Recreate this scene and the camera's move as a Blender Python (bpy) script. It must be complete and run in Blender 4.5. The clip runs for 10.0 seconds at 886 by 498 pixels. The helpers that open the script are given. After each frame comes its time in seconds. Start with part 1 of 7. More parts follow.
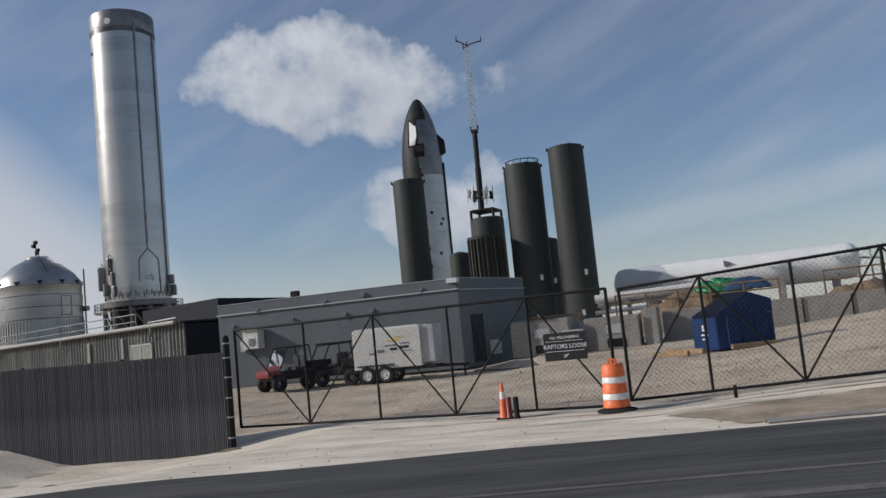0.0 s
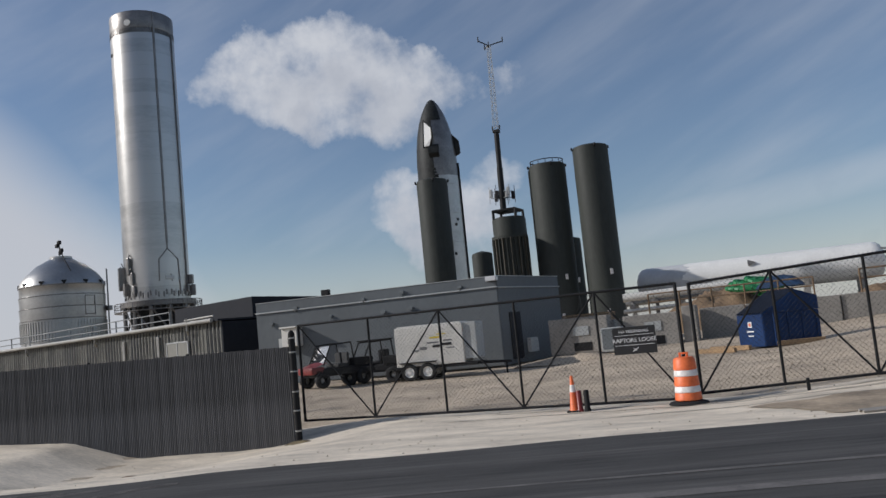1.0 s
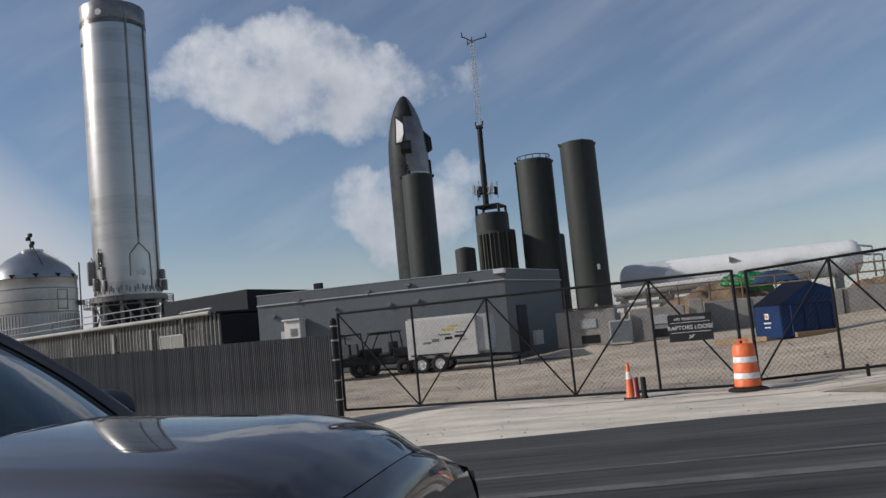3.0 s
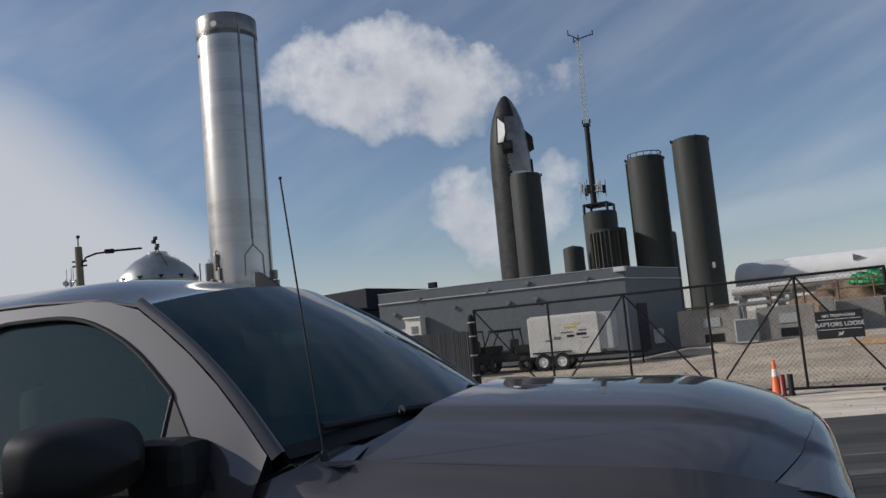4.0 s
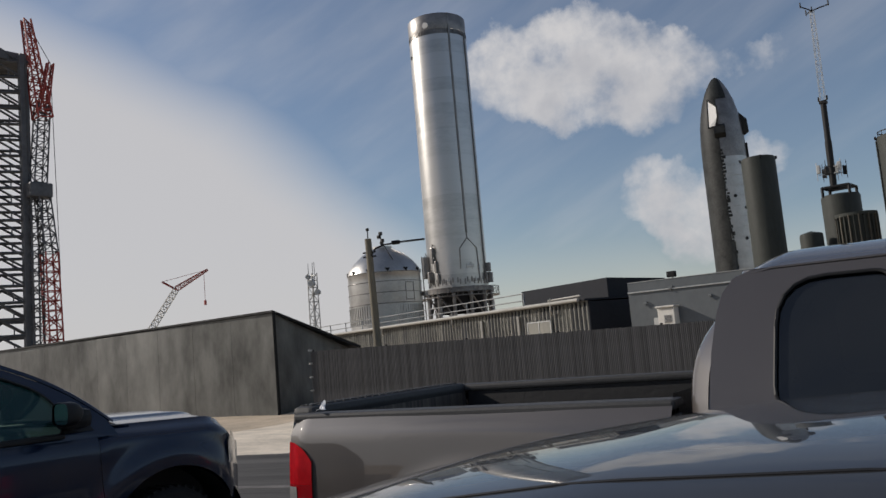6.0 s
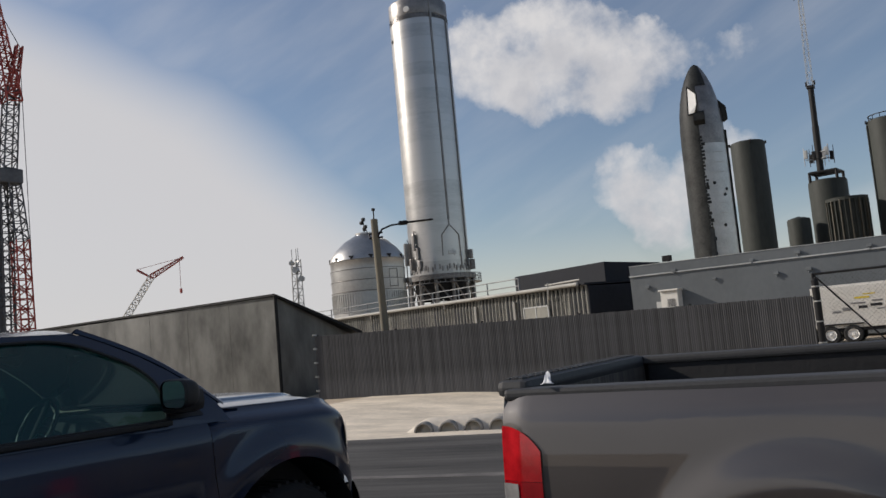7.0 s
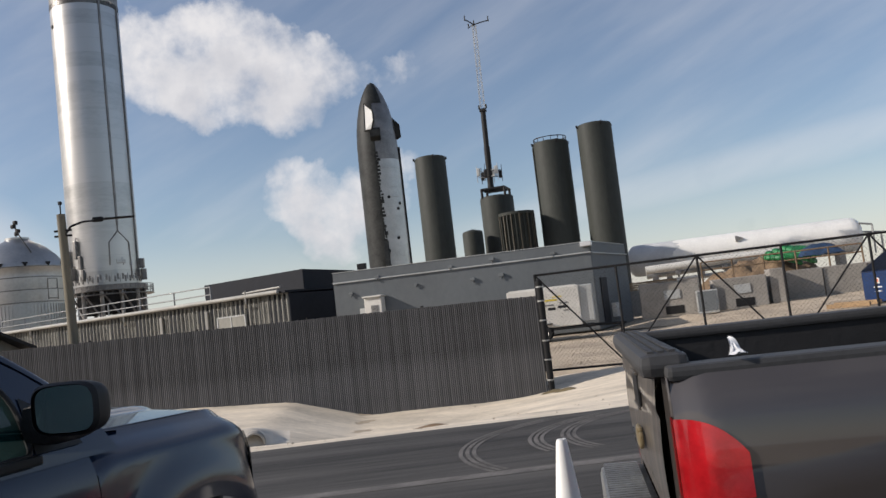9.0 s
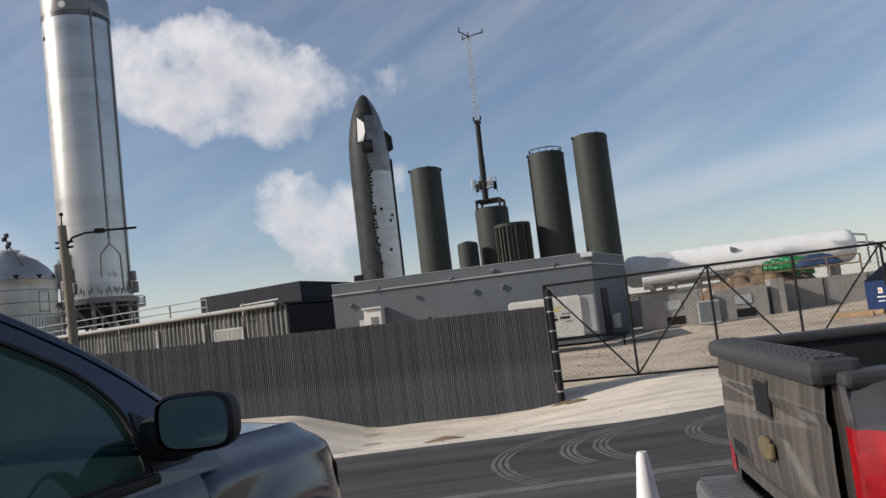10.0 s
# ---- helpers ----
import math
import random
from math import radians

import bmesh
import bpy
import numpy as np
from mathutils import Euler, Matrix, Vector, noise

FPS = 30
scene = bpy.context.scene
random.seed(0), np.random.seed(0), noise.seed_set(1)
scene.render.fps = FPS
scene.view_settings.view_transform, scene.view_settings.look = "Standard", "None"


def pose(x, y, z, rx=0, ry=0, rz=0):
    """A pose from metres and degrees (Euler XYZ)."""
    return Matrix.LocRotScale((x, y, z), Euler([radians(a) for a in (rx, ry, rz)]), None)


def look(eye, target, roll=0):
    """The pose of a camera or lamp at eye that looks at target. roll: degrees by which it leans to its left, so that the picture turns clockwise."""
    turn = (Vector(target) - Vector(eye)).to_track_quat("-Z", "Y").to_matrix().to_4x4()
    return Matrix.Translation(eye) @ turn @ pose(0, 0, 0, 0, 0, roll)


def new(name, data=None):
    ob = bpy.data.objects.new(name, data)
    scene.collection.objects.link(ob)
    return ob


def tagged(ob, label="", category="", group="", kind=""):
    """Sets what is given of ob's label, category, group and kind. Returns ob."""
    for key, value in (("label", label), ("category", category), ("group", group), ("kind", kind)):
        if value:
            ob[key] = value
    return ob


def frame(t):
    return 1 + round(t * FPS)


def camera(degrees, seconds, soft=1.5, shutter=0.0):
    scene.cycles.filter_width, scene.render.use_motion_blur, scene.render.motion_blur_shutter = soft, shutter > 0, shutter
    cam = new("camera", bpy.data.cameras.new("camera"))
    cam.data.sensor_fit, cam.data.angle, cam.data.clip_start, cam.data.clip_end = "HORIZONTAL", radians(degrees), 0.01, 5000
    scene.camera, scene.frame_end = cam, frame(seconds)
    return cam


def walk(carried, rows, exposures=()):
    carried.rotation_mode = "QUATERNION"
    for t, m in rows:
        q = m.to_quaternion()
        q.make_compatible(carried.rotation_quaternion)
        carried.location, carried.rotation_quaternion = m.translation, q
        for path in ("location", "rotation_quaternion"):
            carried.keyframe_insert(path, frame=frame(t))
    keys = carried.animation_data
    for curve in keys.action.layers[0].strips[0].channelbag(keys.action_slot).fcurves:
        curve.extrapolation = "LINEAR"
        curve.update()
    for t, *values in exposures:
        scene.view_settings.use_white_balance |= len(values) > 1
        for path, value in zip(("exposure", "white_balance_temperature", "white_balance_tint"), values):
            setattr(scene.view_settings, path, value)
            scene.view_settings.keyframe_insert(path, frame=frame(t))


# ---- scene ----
cam = camera(56.0, 10.0)
PATH = [
    (0, (0.152, 0.766, 1.679), (-1.408, 4.427, 2.081), -5.70),
    (0.5, (-0.433, 0.417, 1.660), (-2.005, 4.073, 2.068), -5.70),
    (1, (-1.003, -0.051, 1.665), (-2.595, 3.595, 2.075), -5.66),
    (1.5, (-1.617, -0.296, 1.661), (-3.191, 3.359, 2.067), -5.79),
    (2, (-2.069, -0.341, 1.671), (-3.591, 3.338, 2.057), -5.87),
    (3.5, (-3.362, -0.976, 1.611), (-4.762, 2.751, 1.996), -5.46),
    (3.9, (-3.602, -1.337, 1.645), (-5.270, 2.276, 2.051), -5.52),
    (4, (-3.724, -1.507, 1.622), (-5.564, 2.019, 2.049), -5.31),
    (4.5, (-4.099, -2.117, 1.629), (-6.495, 1.050, 2.114), -4.61),
    (5, (-4.604, -2.580, 1.644), (-7.170, 0.445, 2.154), -4.69),
    (5.5, (-5.097, -3.112, 1.639), (-7.697, -0.116, 2.151), -4.84),
    (5.7, (-5.337, -3.347, 1.644), (-7.938, -0.350, 2.144), -4.86),
    (6.8, (-7.102, -3.348, 1.606), (-9.637, -0.283, 2.027), -5.01),
    (7, (-7.394, -3.333, 1.607), (-9.896, -0.239, 2.017), -5.14),
    (7.5, (-8.038, -3.250, 1.596), (-10.142, 0.132, 1.960), -5.60),
    (8, (-8.538, -3.144, 1.594), (-10.269, 0.447, 1.927), -6.14),
    (8.5, (-8.986, -3.057, 1.590), (-10.463, 0.645, 1.915), -6.43),
    (9, (-9.392, -2.911, 1.578), (-10.523, 0.913, 1.886), -6.57),
    (9.5, (-9.710, -2.824, 1.603), (-10.784, 1.015, 1.931), -6.66),
    (10, (-9.882, -2.858, 1.606), (-10.960, 0.977, 1.966), -6.79),
]
EXPOSURE = [(0, -0.12, 5950, 12.5), (2, -0.11, 5950, 12.5), (3.5, -0.11, 5950, 12.5), (4.5, -0.02, 6200, 12.5), (5, 0.0, 6250, 12.8), (5.5, -0.10, 6350, 13), (7, 0.08, 6450, 13.3), (7.5, 0.20, 6450, 13.3), (8, 0.32, 6450, 13.8), (8.5, 0.39, 6450, 14), (9.5, 0.27, 6350, 13.8), (10, 0.25, 6300, 13.6)]
walk(cam, [(t, look(eye, target, roll)) for t, eye, target, roll in PATH], EXPOSURE)

# ---- light and sky ----
SUN_EL, SUN_DIR = radians(27), Vector((-0.92, -0.39, 0)).normalized()
SUN_STRENGTH, SKY_STRENGTH, CLOUD = 3.6, 0.082, 0.60
sun_from = SUN_DIR * math.cos(SUN_EL) + Vector((0, 0, math.sin(SUN_EL)))
sun = new("sun", bpy.data.lights.new("sun", "SUN"))
sun.data.energy, sun.data.angle, sun.data.color = SUN_STRENGTH, radians(0.6), (1.0, 0.93, 0.82)
sun.matrix_world = look((-60, -30, 60), Vector((-60, -30, 60)) - sun_from)


def heading(az, el):
    """A direction from degrees left of +y and degrees above the horizon."""
    a, e = radians(az), radians(el)
    return Vector((-math.sin(a) * math.cos(e), math.cos(a) * math.cos(e), math.sin(e)))


def make_world():
    w = bpy.data.worlds.new("sky")
    scene.world = w
    w.use_nodes = True
    nt = w.node_tree
    nt.nodes.clear()
    N = nt.nodes.new
    L = nt.links.new
    out, bg = N("ShaderNodeOutputWorld"), N("ShaderNodeBackground")
    sky = N("ShaderNodeTexSky")
    sky.sky_type, sky.sun_disc = "NISHITA", False
    sky.sun_elevation, sky.sun_rotation = SUN_EL, math.atan2(SUN_DIR.x, SUN_DIR.y)
    sky.air_density, sky.dust_density, sky.ozone_density = 1.0, 0.5, 2.0
    tc = N("ShaderNodeTexCoord")

    def math_node(op, a, b=None, c=None):
        n = N("ShaderNodeMath")
        n.operation = op
        for i, v in enumerate((a, b, c)):
            if v is None:
                continue
            if isinstance(v, (int, float)):
                n.inputs[i].default_value = v
            else:
                L(v, n.inputs[i])
        return n.outputs[0]

    def vec(op, a, b):
        n = N("ShaderNodeVectorMath")
        n.operation = op
        for i, v in enumerate((a, b)):
            if isinstance(v, (tuple, Vector)):
                n.inputs[i].default_value = tuple(v)
            else:
                L(v, n.inputs[i])
        return n

    def tex(scale, detail, rough, stretch=(1, 1, 1), coord=None):
        m = N("ShaderNodeMapping")
        m.inputs["Scale"].default_value = stretch
        L(coord or tc.outputs["Generated"], m.inputs["Vector"])
        n = N("ShaderNodeTexNoise")
        n.inputs["Scale"].default_value, n.inputs["Detail"].default_value, n.inputs["Roughness"].default_value = scale, detail, rough
        L(m.outputs[0], n.inputs["Vector"])
        return n

    def step(v, lo, hi):
        n = N("ShaderNodeMapRange")
        n.interpolation_type = "SMOOTHSTEP"
        n.inputs["From Min"].default_value, n.inputs["From Max"].default_value = lo, hi
        L(v, n.inputs["Value"])
        return n.outputs[0]

    # billowing edge for the cumulus
    summed = None
    for size, reach in ((8, 0.055), (24, 0.038)):
        off = vec("SUBTRACT", tex(size, 9, 0.62).outputs["Color"], (0.5, 0.5, 0.5))
        sc = N("ShaderNodeVectorMath")
        sc.operation = "SCALE"
        L(off.outputs[0], sc.inputs[0])
        sc.inputs["Scale"].default_value = reach
        summed = vec("ADD", summed.outputs[0] if summed else tc.outputs["Generated"], sc.outputs[0])
    bent = N("ShaderNodeVectorMath")
    bent.operation = "NORMALIZE"
    L(summed.outputs[0], bent.inputs[0])
    # puffs: azimuth, elevation, radius, density
    upper = [(39.0, 18.5, 1.0, .55), (37.4, 19.6, 1.5, .8), (35.3, 20.2, 1.8, .95), (32.6, 20.2, 1.9, 1), (29.8, 20.5, 1.9, 1), (27.5, 19.7, 2.0, 1), (25.2, 18.7, 1.9, .95),
             (23.1, 18.4, 1.6, .85), (35.4, 18.3, 1.9, .85), (32.8, 17.5, 2.0, .95), (30.1, 17.4, 2.2, 1), (27.4, 16.8, 2.0, .95), (24.7, 16.4, 1.8, .8), (31.8, 15.8, 1.2, .8),
             (26.8, 14.7, 1.2, .5), (20.9, 18.3, 1.2, .6), (18.9, 17.9, 1.1, .5), (17.1, 18.0, 1.2, .5), (38.3, 17.3, 1.0, .4)]
    lower = [(28.9, 13.3, 0.7, .35), (26.6, 11.0, 1.3, .8), (25.0, 10.9, 1.2, .75), (27.5, 9.4, 1.3, .65), (25.8, 8.8, 1.6, .85), (24.1, 8.1, 1.7, .8), (22.2, 9.5, 1.8, .75),
             (20.2, 11.4, 1.5, .7), (18.6, 11.6, 1.2, .55), (19.9, 9.2, 1.7, .7), (25.6, 6.9, 1.3, .55), (24.2, 5.7, 1.5, .55), (21.5, 6.7, 2.0, .6), (-1.9, 3.7, 0.6, .35), (-3.2, 3.8, 0.55, .35)]
    total = grey = None
    for k_cloud, group in ((0, upper), (1, lower)):
        for az, el, r, k in group:
            d = vec("DOT_PRODUCT", bent.outputs[0], heading(az, el - 0.75))
            s = math_node("MULTIPLY", step(d.outputs["Value"], math.cos(radians(r * 1.65)), math.cos(radians(r * 0.05))), k)
            g = min(1, max(0.05, (19.6 - el) / 4.0)) * (0.6 + 0.4 * min(1, (39 - az) / 12)) if k_cloud == 0 else min(0.8, max(0.15, (11.5 - el) / 7.0))
            total = s if total is None else math_node("SUBTRACT", math_node("ADD", total, s), math_node("MULTIPLY", total, s))
            sg = math_node("MULTIPLY", s, g)
            grey = sg if grey is None else math_node("MAXIMUM", grey, sg)
    grain = tex(20, 10, 0.58)
    cumulus = math_node("MULTIPLY", step(math_node("MULTIPLY", total, math_node("ADD", math_node("MULTIPLY", grain.outputs["Fac"], 1.5), 0.22)), 0.30, 1.12), 0.95)
    # the thin white sheet over the field, its edge bending down
    soft = tex(2.2, 5, 0.5, (1, 1, 2.0))
    drift = math_node("MULTIPLY", math_node("SUBTRACT", soft.outputs["Fac"], 0.5), 0.05)
    edges = []
    for p, q in (((69, 23.4), (54, 17.2)), ((54, 17.2), (43.0, 7.8))):
        n = heading(*p).cross(heading(*q)).normalized()
        n = -n if n.z > 0 else n
        edges.append(vec("DOT_PRODUCT", tc.outputs["Generated"], n).outputs["Value"])
    side = math_node("ADD", math_node("MINIMUM", *edges), drift)
    veil = math_node("MULTIPLY", step(side, -0.045, 0.075), 0.93)
    # faint slanting streaks of cirrus, one broad band, and haze low down
    lie = (heading(6.5, 15.0) - heading(12.3, 12.3)).normalized()
    rise = lie.cross(heading(10, 13)).normalized()
    deep = lie.cross(rise)
    slant = N("ShaderNodeCombineXYZ")
    for i, (axis, scale) in enumerate(((lie, 0.9), (rise, 5.0), (deep, 2.0))):
        L(math_node("MULTIPLY", vec("DOT_PRODUCT", tc.outputs["Generated"], axis).outputs["Value"], scale), slant.inputs[i])
    streak = tex(2.4, 6, 0.52, coord=slant.outputs[0])
    cirrus = math_node("MULTIPLY", step(streak.outputs["Fac"], 0.36, 0.82), 0.27)
    n = heading(12.5, 5.4).cross(heading(-5.4, 7.6)).normalized()
    d = math_node("ABSOLUTE", math_node("ADD", vec("DOT_PRODUCT", tc.outputs["Generated"], n).outputs["Value"], math_node("MULTIPLY", drift, 0.5)))
    band = math_node("MULTIPLY", step(math_node("MULTIPLY", d, -1.0), -0.04, -0.004), math_node("MULTIPLY", streak.outputs["Fac"], 0.62))
    cirrus = math_node("MAXIMUM", math_node("ADD", cirrus, 0.05), band)
    sep = N("ShaderNodeSeparateXYZ")
    L(tc.outputs["Generated"], sep.inputs[0])
    haze = math_node("MULTIPLY", step(math_node("MULTIPLY", sep.outputs["Z"], -1.0), -0.17, 0.0), 0.42)
    cover = math_node("MAXIMUM", math_node("MAXIMUM", veil, cumulus), math_node("MAXIMUM", cirrus, haze))
    # cloud colour: bright crowns, greyer hollows
    ramp = N("ShaderNodeValToRGB")
    ramp.color_ramp.elements[0].position, ramp.color_ramp.elements[0].color = 0.08, (0.60, 0.63, 0.69, 1)
    ramp.color_ramp.elements[1].position, ramp.color_ramp.elements[1].color = 0.72, (1.10, 1.09, 1.06, 1)
    fold = tex(17, 6, 0.55)
    L(math_node("SUBTRACT", math_node("ADD", math_node("MULTIPLY", fold.outputs["Fac"], 0.75), 0.42), math_node("MULTIPLY", grey, 0.62)), ramp.inputs[0])
    lit = N("ShaderNodeMix")
    lit.data_type, lit.blend_type = "RGBA", "MULTIPLY"
    lit.inputs["Factor"].default_value = 1
    calm = N("ShaderNodeMix")
    calm.data_type = "RGBA"
    L(veil, calm.inputs["Factor"])
    L(ramp.outputs[0], calm.inputs["A"])
    calm.inputs["B"].default_value = (0.97, 0.965, 0.955, 1)
    L(calm.outputs["Result"], lit.inputs["A"])
    lit.inputs["B"].default_value = (CLOUD / SKY_STRENGTH,) * 3 + (1,)
    mix = N("ShaderNodeMix")
    mix.data_type = "RGBA"
    L(cover, mix.inputs["Factor"])
    L(sky.outputs[0], mix.inputs["A"])
    L(lit.outputs["Result"], mix.inputs["B"])
    L(mix.outputs["Result"], bg.inputs["Color"])
    bg.inputs["Strength"].default_value = SKY_STRENGTH
    L(bg.outputs[0], out.inputs[0])


make_world()


# ---- materials ----
def mat(name, col, rough=0.6, metal=0.0, var=0.18, big=0.6, fine=18.0, bump=0.15, coat=0.0, tint=None, stretch=(1, 1, 1), rvar=0.12, bscale=None, spec=None, jitter=0.06):
    """A surface with stains at one scale and grain at another, in metres of its object."""
    m = bpy.data.materials.new(name)
    m.use_nodes = True
    nt = m.node_tree
    N, L = nt.nodes.new, nt.links.new
    p = nt.nodes["Principled BSDF"]
    tc = N("ShaderNodeTexCoord")
    mp = N("ShaderNodeMapping")
    mp.inputs["Scale"].default_value = stretch
    L(tc.outputs["Object"], mp.inputs["Vector"])

    def tex(s, d, r=0.6):
        n = N("ShaderNodeTexNoise")
        n.inputs["Scale"].default_value, n.inputs["Detail"].default_value, n.inputs["Roughness"].default_value = s, d, r
        L(mp.outputs[0], n.inputs["Vector"])
        return n.outputs["Fac"]

    a, b = tex(big, 5), tex(fine, 4)
    add = N("ShaderNodeMath")
    add.operation = "MULTIPLY_ADD"
    add.inputs[1].default_value = 0.65
    L(a, add.inputs[0])
    h = N("ShaderNodeMath")
    h.operation = "MULTIPLY"
    h.inputs[1].default_value = 0.35
    L(b, h.inputs[0])
    L(h.outputs[0], add.inputs[2])
    info = N("ShaderNodeObjectInfo")
    jit = N("ShaderNodeMath")
    jit.operation = "MULTIPLY_ADD"
    L(info.outputs["Random"], jit.inputs[0])
    jit.inputs[1].default_value = jitter
    L(add.outputs[0], jit.inputs[2])
    ramp = N("ShaderNodeValToRGB")
    dark = tuple(c * (1 - 1.6 * var) for c in col)
    light = tuple(min(1, c * (1 + 1.3 * var)) for c in (tint or col))
    e = ramp.color_ramp.elements
    e[0].position, e[0].color = 0.33, (*dark, 1)
    e[1].position, e[1].color = 0.72, (*light, 1)
    L(jit.outputs[0], ramp.inputs[0])
    L(ramp.outputs[0], p.inputs["Base Color"])
    r = N("ShaderNodeMapRange")
    r.inputs["To Min"].default_value, r.inputs["To Max"].default_value = max(0.02, rough - rvar), min(1, rough + rvar)
    L(a, r.inputs["Value"])
    L(r.outputs[0], p.inputs["Roughness"])
    p.inputs["Metallic"].default_value = metal
    p.inputs["Coat Weight"].default_value = coat
    p.inputs["Coat Roughness"].default_value = 0.04
    if spec is not None:
        p.inputs["Specular IOR Level"].default_value = spec
    if bump:
        bn = N("ShaderNodeBump")
        bn.inputs["Strength"].default_value, bn.inputs["Distance"].default_value = bump, 0.02
        L(b if bscale is None else tex(bscale, 4), bn.inputs["Height"])
        L(bn.outputs[0], p.inputs["Normal"])
    return m


def glass(name, col, rough=0.02, mixer=0.5):
    """A tinted pane: partly clear, mirror-like at a slant."""
    m = bpy.data.materials.new(name)
    m.use_nodes = True
    nt = m.node_tree
    N, L = nt.nodes.new, nt.links.new
    p, out = nt.nodes["Principled BSDF"], nt.nodes["Material Output"]
    p.inputs["Base Color"].default_value = (*col, 1)
    p.inputs["Roughness"].default_value = rough
    p.inputs["IOR"].default_value = 1.5
    tr = N("ShaderNodeBsdfTransparent")
    tr.inputs[0].default_value = (*[0.2 + 2.2 * c for c in col], 1)
    gl = N("ShaderNodeBsdfGlossy")
    gl.inputs["Roughness"].default_value = rough
    fr = N("ShaderNodeFresnel")
    fr.inputs["IOR"].default_value = 1.36
    dk = N("ShaderNodeMixShader")
    dk.inputs[0].default_value = mixer
    L(tr.outputs[0], dk.inputs[1])
    L(p.outputs[0], dk.inputs[2])
    mx = N("ShaderNodeMixShader")
    L(fr.outputs[0], mx.inputs[0])
    L(dk.outputs[0], mx.inputs[1])
    L(gl.outputs[0], mx.inputs[2])
    L(mx.outputs[0], out.inputs[0])
    return m


SAND = mat("pale sand", (0.66, 0.59, 0.49), 0.95, var=0.16, big=0.35, fine=9, bump=0.5)
GRAVEL = mat("tan gravel", (0.46, 0.375, 0.275), 0.95, var=0.32, big=0.5, fine=16, bump=0.9)
APRON = mat("dusty concrete", (0.66, 0.575, 0.455), 0.9, var=0.26, big=0.9, fine=11, bump=0.35, stretch=(0.55, 1.3, 1))
ASPHALT = mat("new asphalt", (0.066, 0.064, 0.062), 0.85, var=0.4, big=1.1, fine=9, bump=0.25, stretch=(0.07, 1.0, 1), tint=(0.088, 0.084, 0.080), bscale=60, spec=0.2)
TYRE_DUST = mat("dusty tyre mark", (0.125, 0.116, 0.108), 0.9, var=0.4, big=2.5, fine=25, bump=0.2)
TRACK_GREY = mat("dusty grey track", (0.44, 0.385, 0.31), 0.9, var=0.35, big=2.0, fine=14, bump=0.2)
STEEL = mat("stainless steel", (0.42, 0.41, 0.392), 0.32, 1.0, var=0.11, jitter=0.45, big=0.22, fine=1.2, bump=0.0, stretch=(1, 1, 3.5), rvar=0.05)
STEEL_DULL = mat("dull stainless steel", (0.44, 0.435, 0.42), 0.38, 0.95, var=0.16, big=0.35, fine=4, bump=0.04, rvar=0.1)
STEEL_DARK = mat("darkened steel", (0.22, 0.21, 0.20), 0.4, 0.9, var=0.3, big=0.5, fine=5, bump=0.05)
TILE_BLACK = mat("black heat tiles", (0.011, 0.012, 0.013), 0.55, var=0.45, big=0.5, fine=2.5, bump=0.05, tint=(0.026, 0.028, 0.027), spec=0.2)
TANK_GREY = mat("dark grey-green tank paint", (0.046, 0.050, 0.044), 0.65, var=0.2, big=0.3, fine=5, bump=0.04, stretch=(1, 1, 0.3), spec=0.2)
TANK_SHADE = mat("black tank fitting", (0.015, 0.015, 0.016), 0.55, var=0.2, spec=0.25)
GREY_WALL = mat("mid grey painted wall", (0.145, 0.158, 0.165), 0.65, var=0.10, big=0.3, fine=5, bump=0.06, stretch=(1, 1, 0.6), spec=0.2)
GREY_TRIM = mat("pale grey trim", (0.42, 0.43, 0.42), 0.5, var=0.15)
NAVY_WALL = mat("dark navy cladding", (0.018, 0.020, 0.026), 0.7, var=0.2, big=0.4, fine=6, bump=0.06, spec=0.2)
SHED_WALL = mat("weathered beige cladding", (0.21, 0.205, 0.18), 0.55, 0.2, var=0.22, big=0.5, fine=6, bump=0.08, stretch=(1, 1, 0.35))
SHED_ROOF = mat("galvanised gutter", (0.36, 0.35, 0.32), 0.6, 0.1, var=0.2, big=0.8, fine=8)
WALL_PANEL = mat("stained grey metal panel", (0.105, 0.105, 0.10), 0.42, 0.3, var=0.46, big=0.32, fine=1.5, bump=0.04, stretch=(1, 1, 0.55), tint=(0.15, 0.15, 0.14), spec=0.2)
SLAT = mat("dark fence slat", (0.038, 0.039, 0.042), 0.8, var=0.36, jitter=0.14, big=0.9, fine=7, bump=0.1, stretch=(1, 1, 0.25), tint=(0.075, 0.075, 0.077), spec=0.2)
BLACK_METAL = mat("black powder coat", (0.012, 0.012, 0.013), 0.6, var=0.2, fine=30, spec=0.2)
WIRE = mat("black vinyl wire", (0.022, 0.022, 0.022), 0.55, var=0.2, spec=0.2)
GALV = mat("galvanised steel", (0.34, 0.34, 0.33), 0.45, 0.7, var=0.2, big=2, fine=20)
WHITE = mat("white enamel", (0.82, 0.81, 0.77), 0.45, var=0.08, big=0.5, fine=6, bump=0.03)
OFFWHITE = mat("off-white paint", (0.62, 0.60, 0.55), 0.5, var=0.12, big=1.2, fine=9, bump=0.04)
CONCRETE = mat("cast concrete", (0.30, 0.28, 0.25), 0.9, var=0.2, big=0.8, fine=8, bump=0.25)
ORANGE = mat("traffic orange plastic", (0.75, 0.13, 0.03), 0.5, var=0.14, big=4, fine=22, bump=0.05, tint=(0.8, 0.18, 0.05))
REFLECT = mat("white reflective band", (0.78, 0.74, 0.70), 0.4, var=0.18, big=8, fine=40)
